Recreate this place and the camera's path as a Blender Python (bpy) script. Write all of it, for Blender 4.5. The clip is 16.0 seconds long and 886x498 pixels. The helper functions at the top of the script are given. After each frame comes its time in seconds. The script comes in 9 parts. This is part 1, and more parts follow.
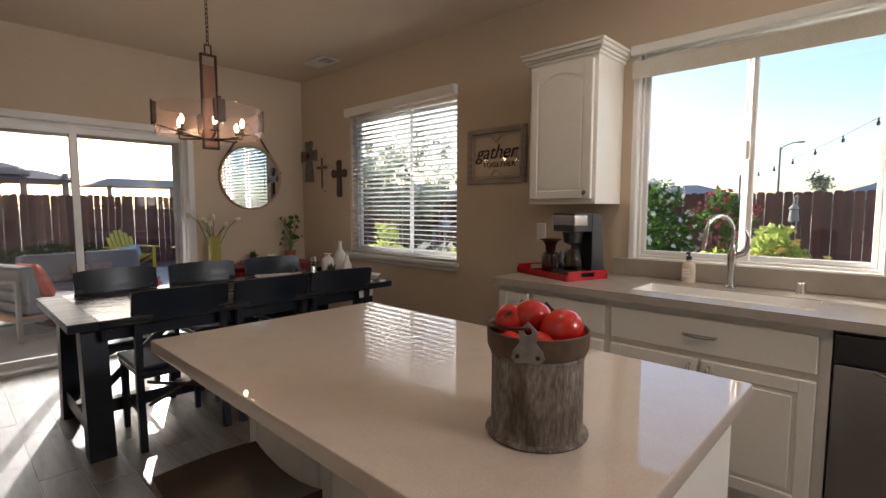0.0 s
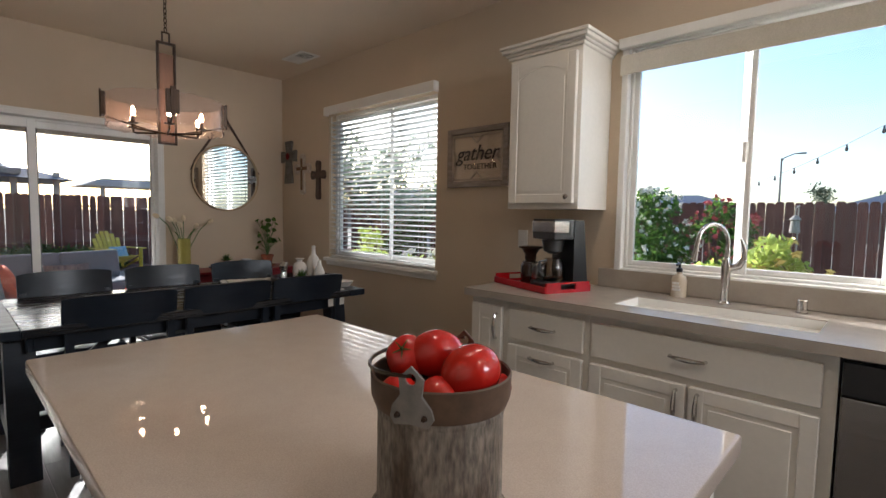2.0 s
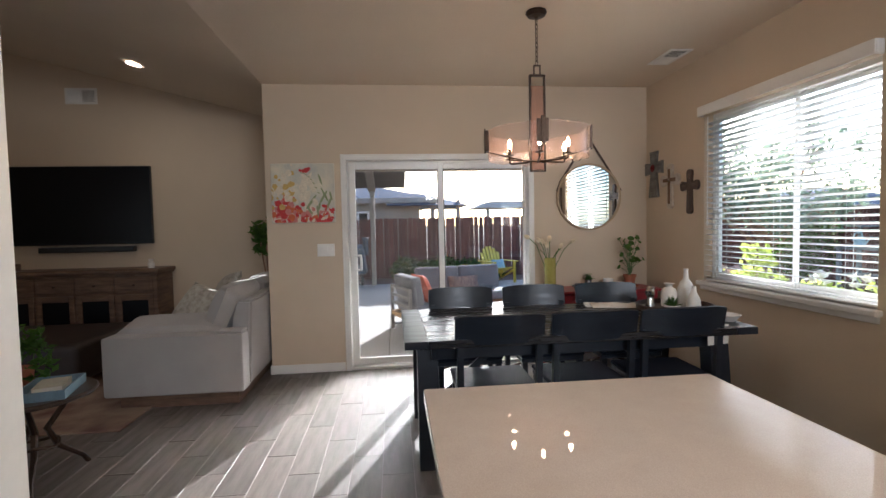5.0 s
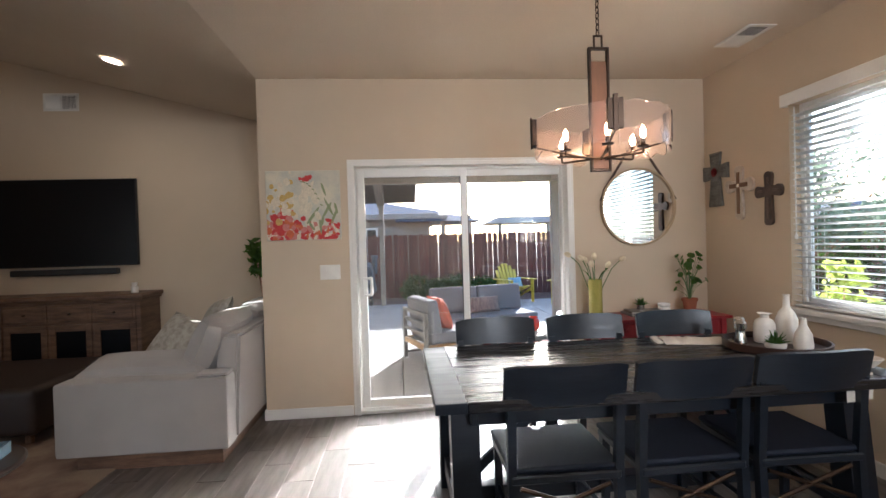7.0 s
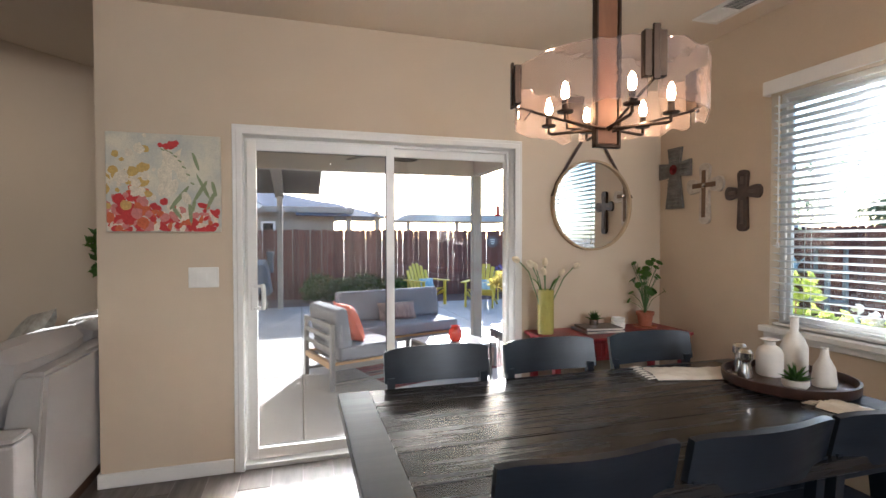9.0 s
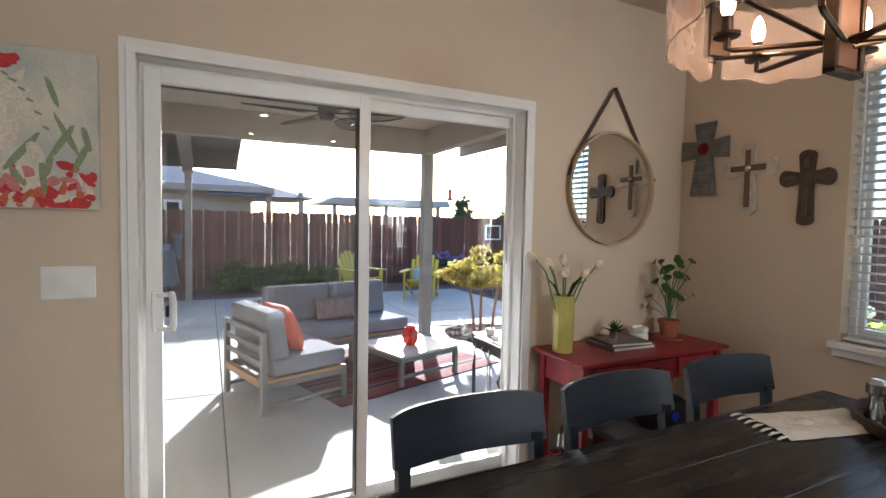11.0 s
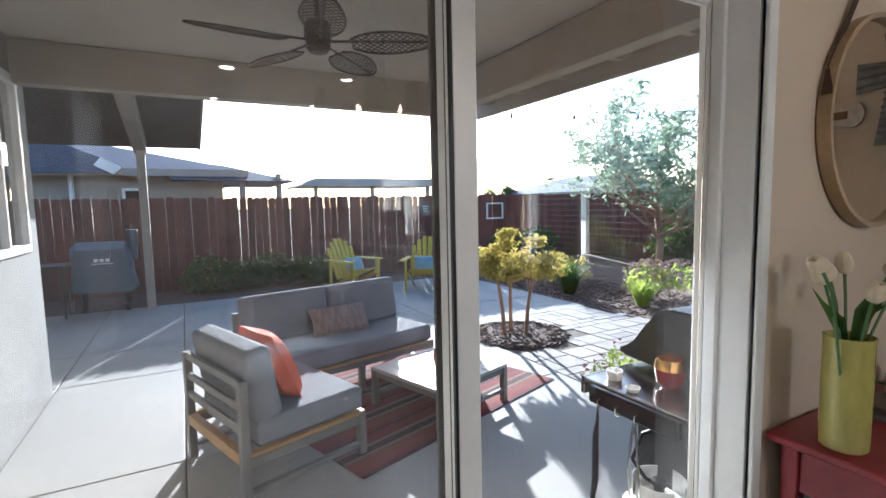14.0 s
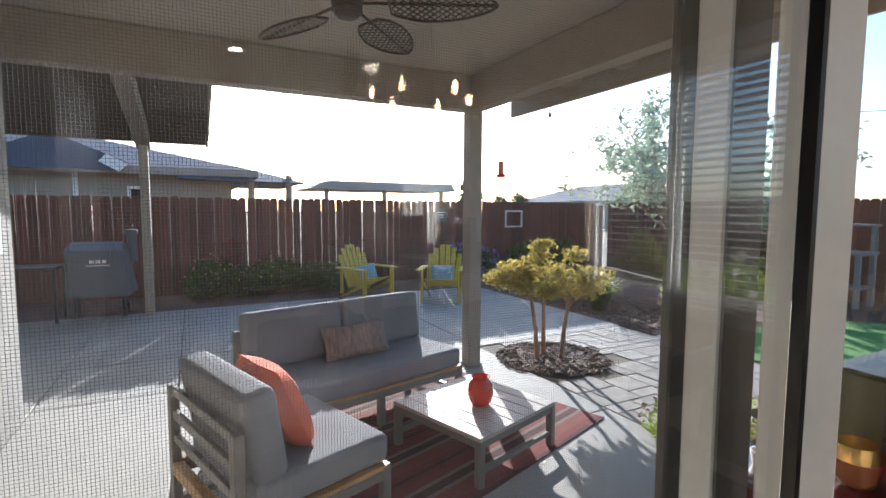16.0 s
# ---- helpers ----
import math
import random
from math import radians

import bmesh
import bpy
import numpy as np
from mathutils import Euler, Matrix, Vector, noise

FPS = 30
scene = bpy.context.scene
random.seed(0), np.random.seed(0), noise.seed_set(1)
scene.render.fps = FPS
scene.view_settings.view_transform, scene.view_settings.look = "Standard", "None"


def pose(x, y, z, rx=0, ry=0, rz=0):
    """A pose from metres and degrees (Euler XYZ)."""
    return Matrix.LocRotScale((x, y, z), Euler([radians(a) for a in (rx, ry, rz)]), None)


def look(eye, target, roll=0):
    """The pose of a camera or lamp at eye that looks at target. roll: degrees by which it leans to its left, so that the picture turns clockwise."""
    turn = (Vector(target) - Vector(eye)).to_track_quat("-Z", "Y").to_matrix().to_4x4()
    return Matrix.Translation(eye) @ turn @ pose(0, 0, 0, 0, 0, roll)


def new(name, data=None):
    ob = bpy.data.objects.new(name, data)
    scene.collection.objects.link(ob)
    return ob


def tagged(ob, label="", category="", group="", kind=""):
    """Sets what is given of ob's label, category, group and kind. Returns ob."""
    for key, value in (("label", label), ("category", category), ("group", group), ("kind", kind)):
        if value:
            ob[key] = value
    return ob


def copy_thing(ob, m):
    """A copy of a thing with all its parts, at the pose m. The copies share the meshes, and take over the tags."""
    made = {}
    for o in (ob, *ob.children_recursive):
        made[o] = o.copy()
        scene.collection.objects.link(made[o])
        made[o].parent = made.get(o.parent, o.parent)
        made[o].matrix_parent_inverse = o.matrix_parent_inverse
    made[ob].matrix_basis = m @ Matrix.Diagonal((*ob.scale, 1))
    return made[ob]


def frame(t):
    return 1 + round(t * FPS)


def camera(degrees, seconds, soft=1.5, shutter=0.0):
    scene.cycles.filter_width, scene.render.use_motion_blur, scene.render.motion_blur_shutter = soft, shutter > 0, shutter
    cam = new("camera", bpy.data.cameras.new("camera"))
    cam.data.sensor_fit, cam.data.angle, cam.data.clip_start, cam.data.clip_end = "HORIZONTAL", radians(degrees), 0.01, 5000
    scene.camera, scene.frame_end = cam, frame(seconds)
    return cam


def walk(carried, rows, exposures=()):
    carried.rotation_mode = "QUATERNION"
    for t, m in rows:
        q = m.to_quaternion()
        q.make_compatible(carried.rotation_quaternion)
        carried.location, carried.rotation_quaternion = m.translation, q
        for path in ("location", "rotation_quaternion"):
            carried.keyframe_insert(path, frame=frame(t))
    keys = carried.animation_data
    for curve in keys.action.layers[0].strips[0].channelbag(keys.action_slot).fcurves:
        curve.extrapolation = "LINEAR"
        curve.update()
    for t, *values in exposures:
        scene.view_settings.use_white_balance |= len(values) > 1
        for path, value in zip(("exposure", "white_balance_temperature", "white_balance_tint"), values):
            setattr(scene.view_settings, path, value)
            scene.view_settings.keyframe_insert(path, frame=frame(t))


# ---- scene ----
cam = camera(85.2, 16.0)
METRES, EYE, TILT, LEAN, TURN = 5.0, 1.45, 0.0, 0.0, 42.1
PATH = [
    (0, (0.446, 0.374, 1.34), (-0.926, 1.82, 1.171), 0.1),
    (0.5, (0.453, 0.449, 1.323), (-0.825, 1.98, 1.173), 0.9),
    (1, (0.445, 0.499, 1.341), (-0.805, 2.053, 1.194), 1.2),
    (1.5, (0.42, 0.577, 1.342), (-0.87, 2.098, 1.194), 1.1),
    (2, (0.406, 0.67, 1.326), (-0.969, 2.116, 1.183), 1.0),
    (2.5, (0.378, 0.724, 1.329), (-1.144, 2.016, 1.208), 0.9),
    (3, (0.358, 0.764, 1.358), (-1.37, 1.762, 1.23), -0.2),
    (3.5, (0.31, 0.79, 1.357), (-1.563, 1.472, 1.197), -0.9),
    (4, (0.277, 0.797, 1.368), (-1.667, 1.226, 1.178), -0.7),
    (4.5, (0.238, 0.758, 1.388), (-1.738, 1.017, 1.218), -0.7),
    (5, (0.124, 0.741, 1.392), (-1.863, 0.944, 1.297), -1.2),
    (7.5, (-0.794, 0.639, 1.398), (-2.785, 0.828, 1.387), -1.8),
    (8, (-0.991, 0.614, 1.382), (-2.969, 0.905, 1.36), -1.5),
    (8.5, (-1.233, 0.646, 1.402), (-3.184, 1.088, 1.371), -0.8),
    (11, (-2.427, 0.553, 1.421), (-4.224, 1.427, 1.321), 1.1),
    (11.5, (-2.711, 0.533, 1.435), (-4.485, 1.451, 1.335), 0.8),
    (12, (-2.972, 0.568, 1.426), (-4.754, 1.471, 1.315), 0.7),
    (12.5, (-3.211, 0.612, 1.422), (-5.005, 1.486, 1.281), 0.3),
    (13, (-3.461, 0.612, 1.429), (-5.219, 1.553, 1.268), -0.7),
    (13.5, (-3.661, 0.624, 1.421), (-5.397, 1.604, 1.251), -1.0),
    (14, (-3.852, 0.734, 1.425), (-5.607, 1.675, 1.24), -1.2),
    (14.5, (-4.064, 0.742, 1.417), (-5.83, 1.664, 1.242), -0.6),
    (15, (-4.25, 0.738, 1.438), (-6.022, 1.65, 1.271), -0.2),
    (15.5, (-4.396, 0.774, 1.426), (-6.167, 1.688, 1.263), 0.0),
    (16, (-4.478, 0.82, 1.421), (-6.248, 1.737, 1.263), 0.2),
]
walk(cam, [(t, look(eye, target, roll)) for t, eye, target, roll in PATH], [(0, 1.35, 5800, 13), (2.5, 1.53, 5400, 10), (3.5, 1.87, 5650, 13), (5, 2.04, 5300, 11), (8, 2.6, 5350, 11), (11, 2.26, 5250, 9), (12.5, 2.2, 5250, 9), (14, 1.9, 5080, 8), (16, 1.6, 5400, 9)])

# ---- light ----
SUN_EL, SUN_TO = 17.4, (-0.933, 0.357)
world = bpy.data.worlds.new("sky")
scene.world = world
world.use_nodes = True
wn = world.node_tree
sky = wn.nodes.new("ShaderNodeTexSky")
sky.sky_type, sky.sun_disc = "NISHITA", False
sky.sun_elevation, sky.sun_rotation = radians(SUN_EL), math.atan2(SUN_TO[0], SUN_TO[1])
sky.air_density, sky.dust_density, sky.ozone_density = 1.0, 1.3, 1.1
wn.links.new(sky.outputs[0], wn.nodes["Background"].inputs[0])
wn.nodes["Background"].inputs[1].default_value = 0.12
sun = new("sun", bpy.data.lights.new("sun", "SUN"))
sun.data.energy, sun.data.angle, sun.data.color = 5.0, radians(0.6), (1.0, 0.9, 0.76)
_d = Vector((SUN_TO[0] * math.cos(radians(SUN_EL)), SUN_TO[1] * math.cos(radians(SUN_EL)), math.sin(radians(SUN_EL))))
sun.matrix_world = look((0, 0, 30), Vector((0, 0, 30)) - _d)


def area_lamp(name, eye, target, sx, sy, watts, colour):
    ob = new(name, bpy.data.lights.new(name, "AREA"))
    ob.data.shape, ob.data.size, ob.data.size_y, ob.data.energy, ob.data.color = "RECTANGLE", sx, sy, watts, colour
    ob.matrix_world = look(eye, target)
    return ob


# added fill lamp in an unseen opening of the living room's south wall
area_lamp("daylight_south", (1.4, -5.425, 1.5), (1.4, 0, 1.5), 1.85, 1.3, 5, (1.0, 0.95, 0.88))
# added fill lamp in an unseen high opening at the kitchen's east end
area_lamp("daylight_east", (3.185, 2.28, 2.35), (0, 2.28, 2.33), 1.35, 0.5, 22, (1.0, 0.95, 0.87))


# ---- materials ----
def mat(name, col, rough=0.5, metal=0.0, col2=None, scale=6.0, bump=0.0, bscale=60.0, stretch=(1, 1, 1), rand=0.0, grain=0.08, spec=0.5, coat=0.0, emit=None, watts=0.0, trans=0.0, sheen=0.0, wet=0.0):
    m = bpy.data.materials.new(name)
    m.use_nodes = True
    nt = m.node_tree
    N, K = nt.nodes, nt.links
    b = N["Principled BSDF"]
    b.inputs["Roughness"].default_value, b.inputs["Metallic"].default_value = rough, metal
    b.inputs["Specular IOR Level"].default_value = spec
    b.inputs["Coat Weight"].default_value = coat
    b.inputs["Coat Roughness"].default_value = 0.08
    b.inputs["Transmission Weight"].default_value = trans
    b.inputs["Sheen Weight"].default_value = sheen
    if emit:
        b.inputs["Emission Color"].default_value, b.inputs["Emission Strength"].default_value = (*emit, 1), watts
    tc, mp = N.new("ShaderNodeTexCoord"), N.new("ShaderNodeMapping")
    mp.inputs["Scale"].default_value = stretch
    K.new(tc.outputs["Object"], mp.inputs[0])
    n1, n2 = N.new("ShaderNodeTexNoise"), N.new("ShaderNodeTexNoise")
    n1.inputs["Scale"].default_value, n1.inputs["Detail"].default_value = scale, 5
    n2.inputs["Scale"].default_value, n2.inputs["Detail"].default_value = bscale, 4
    K.new(mp.outputs[0], n1.inputs["Vector"])
    K.new(mp.outputs[0], n2.inputs["Vector"])
    mix = N.new("ShaderNodeMixRGB")
    col2 = col2 or tuple(c * 0.86 for c in col)
    mix.inputs[1].default_value, mix.inputs[2].default_value = (*col, 1), (*col2, 1)
    rp = N.new("ShaderNodeMapRange")
    rp.inputs[1].default_value, rp.inputs[2].default_value = 0.35, 0.68
    K.new(n1.outputs[0], rp.inputs[0])
    K.new(rp.outputs[0], mix.inputs[0])
    hs = N.new("ShaderNodeHueSaturation")
    K.new(mix.outputs[0], hs.inputs["Color"])
    v = N.new("ShaderNodeMapRange")
    v.inputs[1].default_value, v.inputs[2].default_value, v.inputs[3].default_value, v.inputs[4].default_value = 0.3, 0.7, 1 - grain, 1 + grain
    K.new(n2.outputs[0], v.inputs[0])
    if rand:
        oi = N.new("ShaderNodeObjectInfo")
        r = N.new("ShaderNodeMapRange")
        r.inputs[3].default_value, r.inputs[4].default_value = 1 - rand, 1 + rand
        K.new(oi.outputs["Random"], r.inputs[0])
        mu = N.new("ShaderNodeMath")
        mu.operation = "MULTIPLY"
        K.new(v.outputs[0], mu.inputs[0])
        K.new(r.outputs[0], mu.inputs[1])
        K.new(mu.outputs[0], hs.inputs["Value"])
    else:
        K.new(v.outputs[0], hs.inputs["Value"])
    K.new(hs.outputs[0], b.inputs["Base Color"])
    if wet:
        rr = N.new("ShaderNodeMapRange")
        rr.inputs[1].default_value, rr.inputs[2].default_value, rr.inputs[3].default_value, rr.inputs[4].default_value = 0.35, 0.65, rough - wet, rough + wet
        K.new(n1.outputs[0], rr.inputs[0])
        K.new(rr.outputs[0], b.inputs["Roughness"])
    if bump:
        bp = N.new("ShaderNodeBump")
        bp.inputs["Strength"].default_value, bp.inputs["Distance"].default_value = bump, 0.004
        K.new(n2.outputs[0], bp.inputs["Height"])
        K.new(bp.outputs[0], b.inputs["Normal"])
    return m


def leaf_mat(name, col, col2, back):
    m = mat(name, col, 0.65, col2=col2, scale=4, grain=0.2, spec=0.2)
    nt = m.node_tree
    tr, mx = nt.nodes.new("ShaderNodeBsdfTranslucent"), nt.nodes.new("ShaderNodeMixShader")
    tr.inputs[0].default_value = (*back, 1)
    mx.inputs[0].default_value = 0.45
    nt.links.new(nt.nodes["Principled BSDF"].outputs[0], mx.inputs[1])
    nt.links.new(tr.outputs[0], mx.inputs[2])
    nt.links.new(mx.outputs[0], nt.nodes["Material Output"].inputs[0])
    return m


def clear_glass(name, col=(1, 1, 1), rough=0.0, ior=1.45):
    m = bpy.data.materials.new(name)
    m.use_nodes = True
    b = m.node_tree.nodes["Principled BSDF"]
    b.inputs["Base Color"].default_value = (*col, 1)
    b.inputs["Roughness"].default_value, b.inputs["Transmission Weight"].default_value, b.inputs["IOR"].default_value = rough, 1.0, ior
    return m


M = dict(
    wall=mat("tan wall paint", (0.585, 0.475, 0.345), 0.62, col2=(0.555, 0.45, 0.325), scale=1.2, bump=0.25, bscale=160, grain=0.02),
    ceil=mat("tan ceiling paint", (0.68, 0.58, 0.455), 0.8, col2=(0.65, 0.55, 0.43), scale=1.0, bump=0.4, bscale=90, grain=0.03),
    trim=mat("white trim paint", (0.78, 0.76, 0.72), 0.35, col2=(0.74, 0.72, 0.68), scale=3, bump=0.03, bscale=80, grain=0.02),
    vinyl=mat("white vinyl", (0.80, 0.79, 0.76), 0.32, col2=(0.77, 0.75, 0.71), scale=4, grain=0.015),
    cab=mat("white cabinet paint", (0.76, 0.72, 0.65), 0.33, col2=(0.73, 0.69, 0.62), scale=2.5, bump=0.03, bscale=50, grain=0.02),
    floor=mat("grey brown wood look tile", (0.145, 0.122, 0.106), 0.42, col2=(0.100, 0.083, 0.071), scale=4, stretch=(0.6, 5, 1), bump=0.10, bscale=22, rand=0.16, grain=0.10, wet=0.08, spec=0.62),
    grout=mat("pale floor grout", (0.33, 0.30, 0.275), 0.9, scale=20, bump=0.3),
    quartz=mat("cream quartz", (0.52, 0.44, 0.375), 0.02, col2=(0.50, 0.42, 0.355), scale=14, bscale=420, grain=0.10, spec=0.7),
    counter=mat("grey beige quartz", (0.40, 0.35, 0.29), 0.25, col2=(0.36, 0.31, 0.26), scale=12, bscale=380, grain=0.09),
    black=mat("black stained wood", (0.008, 0.0115, 0.018), 0.34, col2=(0.011, 0.015, 0.022), scale=4, stretch=(8, 0.6, 8), bump=0.03, bscale=18, grain=0.15, wet=0.05, spec=0.42),
    blackx=mat("black stained planks", (0.010, 0.011, 0.014), 0.25, col2=(0.021, 0.019, 0.019), scale=4, stretch=(8, 0.5, 8), bump=0.12, bscale=16, grain=0.2, wet=0.06, spec=0.5),
    red=mat("worn red paint", (0.27, 0.018, 0.026), 0.38, col2=(0.20, 0.012, 0.02), scale=6, bump=0.06, bscale=40),
    redtray=mat("glossy red lacquer", (0.42, 0.012, 0.018), 0.22, col2=(0.36, 0.01, 0.015), scale=5),
    sofa=mat("oatmeal upholstery", (0.37, 0.34, 0.315), 0.95, col2=(0.325, 0.30, 0.275), scale=3, bump=0.6, bscale=380, grain=0.1, sheen=0.2),
    grey=mat("grey outdoor cushion cloth", (0.215, 0.215, 0.23), 0.95, col2=(0.18, 0.18, 0.195), scale=4, bump=0.5, bscale=420, grain=0.12),
    alu=mat("taupe powder coated aluminium", (0.20, 0.185, 0.165), 0.45, metal=0.25, scale=5, bump=0.02),
    teak=mat("golden teak", (0.42, 0.25, 0.09), 0.5, col2=(0.34, 0.18, 0.06), scale=8, stretch=(1, 8, 8), bump=0.1),
    concrete=mat("patio concrete", (0.37, 0.345, 0.31), 0.75, col2=(0.31, 0.295, 0.27), scale=1.4, bump=0.3, bscale=70, grain=0.07),
    paver=mat("stone pavers", (0.37, 0.33, 0.29), 0.8, col2=(0.28, 0.25, 0.22), scale=7, bump=0.5, bscale=50, rand=0.16),
    mulch=mat("dark bark mulch", (0.15, 0.085, 0.058), 0.95, col2=(0.045, 0.026, 0.018), scale=30, bump=0.9, bscale=60, rand=0.35),
    dirt=mat("garden soil and dry ground", (0.13, 0.10, 0.07), 0.95, col2=(0.09, 0.075, 0.05), scale=0.6, bump=0.8, bscale=25),
    turf=mat("bright green turf", (0.13, 0.27, 0.065), 0.9, col2=(0.09, 0.20, 0.05), scale=30, bump=0.8, bscale=140, grain=0.3),
    stucco=mat("grey stucco", (0.29, 0.275, 0.25), 0.95, col2=(0.25, 0.235, 0.215), scale=2, bump=0.9, bscale=130, grain=0.1),
    patio=mat("greige painted beams", (0.33, 0.29, 0.24), 0.7, col2=(0.29, 0.25, 0.21), scale=3, bump=0.15, bscale=40, stretch=(1, 1, 1)),
    patioceil=mat("greige porch ceiling", (0.40, 0.36, 0.30), 0.85, scale=1.5, bump=0.3, bscale=110, grain=0.03),
    fence=mat("red brown stained fence boards", (0.16, 0.055, 0.036), 0.8, col2=(0.10, 0.036, 0.026), scale=3, stretch=(5, 5, 0.5), bump=0.4, bscale=30, rand=0.28, grain=0.18),
    slate=mat("grey blue roof shingles", (0.065, 0.09, 0.14), 0.9, col2=(0.05, 0.07, 0.11), scale=3, bump=0.5, bscale=18, grain=0.15),
    farwall=mat("far beige stucco", (0.34, 0.30, 0.25), 0.9, scale=1.5, bump=0.3),
    bronze=mat("dark bronze metal", (0.045, 0.030, 0.022), 0.38, metal=0.85, col2=(0.07, 0.045, 0.03), scale=9, grain=0.1),
    steel=mat("brushed steel", (0.33, 0.31, 0.29), 0.25, metal=1.0, scale=3, stretch=(1, 1, 40), bscale=30, grain=0.08),
    chrome=mat("brushed nickel", (0.62, 0.60, 0.57), 0.18, metal=1.0, scale=6, grain=0.03),
    gal=mat("weathered galvanised tin", (0.21, 0.18, 0.145), 0.62, metal=0.1, col2=(0.070, 0.048, 0.032), scale=34, stretch=(1, 1, 0.28), bump=0.4, bscale=170, grain=0.5),
    rust=mat("rust brown tin band", (0.070, 0.038, 0.020), 0.62, metal=0.1, col2=(0.105, 0.062, 0.036), scale=14, bump=0.15, bscale=50, grain=0.2),
    tomato=mat("red tomato skin", (0.44, 0.009, 0.006), 0.22, col2=(0.50, 0.022, 0.008), scale=9, grain=0.06, coat=0.3),
    screen=mat("black glass screen", (0.003, 0.003, 0.004), 0.3, scale=3, spec=0.2),
    plastic=mat("black plastic", (0.012, 0.012, 0.013), 0.35, scale=8),
    white=mat("white ceramic", (0.80, 0.78, 0.74), 0.2, col2=(0.76, 0.74, 0.70), scale=6, grain=0.02),
    plate=mat("white switch plastic", (0.80, 0.78, 0.73), 0.4, scale=6, grain=0.01),
    console=mat("dark brown weathered wood", (0.17, 0.095, 0.055), 0.5, col2=(0.085, 0.047, 0.028), scale=4, stretch=(1, 1, 7), bump=0.3, bscale=25, grain=0.2),
    yellow=mat("yellow painted wood", (0.62, 0.46, 0.045), 0.5, col2=(0.55, 0.40, 0.04), scale=5, bump=0.1),
    leaf=leaf_mat("green leaves", (0.055, 0.115, 0.028), (0.035, 0.08, 0.02), (0.14, 0.26, 0.04)),
    leafdk=leaf_mat("dark green shrub leaves", (0.055, 0.10, 0.028), (0.03, 0.065, 0.018), (0.11, 0.19, 0.03)),
    leafyl=leaf_mat("yellow green leaves", (0.38, 0.31, 0.07), (0.24, 0.23, 0.05), (0.52, 0.42, 0.10)),
    leaflm=leaf_mat("lime green leaves", (0.32, 0.39, 0.07), (0.20, 0.29, 0.05), (0.52, 0.60, 0.13)),
    leafbl=leaf_mat("airy tree leaves", (0.16, 0.22, 0.15), (0.11, 0.16, 0.10), (0.32, 0.40, 0.27)),
    bark=mat("tan bark", (0.36, 0.21, 0.125), 0.9, col2=(0.24, 0.14, 0.085), scale=10, bump=0.5, stretch=(1, 1, 0.3)),
    coral=mat("coral pillow cloth", (0.62, 0.14, 0.075), 0.95, scale=6, bump=0.4, bscale=300),
    glass=clear_glass("window glass"),
    tank=mat("white propane tank enamel", (0.72, 0.71, 0.68), 0.3, scale=4),
)


# ---- mesh helpers ----
def B():
    return bmesh.new()


def quads(bm, vs, fs, m=None):
    made = [bm.verts.new(m @ Vector(v) if m else v) for v in vs]
    for f in fs:
        try:
            bm.faces.new([made[i] for i in f])
        except ValueError:
            pass
    return made


BOXF = [(0, 3, 2, 1), (4, 5, 6, 7), (0, 1, 5, 4), (1, 2, 6, 5), (2, 3, 7, 6), (3, 0, 4, 7)]


def box(bm, x0, y0, z0, x1, y1, z1, r=0.0, seg=1, m=None):
    x0, x1, y0, y1, z0, z1 = min(x0, x1), max(x0, x1), min(y0, y1), max(y0, y1), min(z0, z1), max(z0, z1)
    t = B() if r else bm
    vs = quads(t, [(x0, y0, z0), (x1, y0, z0), (x1, y1, z0), (x0, y1, z0), (x0, y0, z1), (x1, y0, z1), (x1, y1, z1), (x0, y1, z1)], BOXF, None if r else m)
    if r:
        r = min(r, 0.49 * min(x1 - x0, y1 - y0, z1 - z0))
        bmesh.ops.bevel(t, geom=t.edges[:], offset=r, segments=seg, profile=0.5, affect="EDGES")
        merge(bm, t, m)
    return bm


def merge(bm, t, m=None):
    t.verts.index_update()
    vs = [bm.verts.new(m @ v.co if m else v.co) for v in t.verts]
    for f in t.faces:
        bm.faces.new([vs[v.index] for v in f.verts])
    t.free()


def rod(bm, p, q, r, n=8, r2=None, caps=True):
    p, q = Vector(p), Vector(q)
    d = (q - p)
    if d.length < 1e-6:
        return bm
    a = d.orthogonal().normalized()
    c = d.normalized().cross(a)
    r2 = r if r2 is None else r2
    lo = [bm.verts.new(p + r * (math.cos(k) * a + math.sin(k) * c)) for k in (2 * math.pi * i / n for i in range(n))]
    hi = [bm.verts.new(q + r2 * (math.cos(k) * a + math.sin(k) * c)) for k in (2 * math.pi * i / n for i in range(n))]
    for i in range(n):
        j = (i + 1) % n
        bm.faces.new((lo[i], lo[j], hi[j], hi[i]))
    if caps:
        bm.faces.new(lo[::-1])
        bm.faces.new(hi)
    return bm


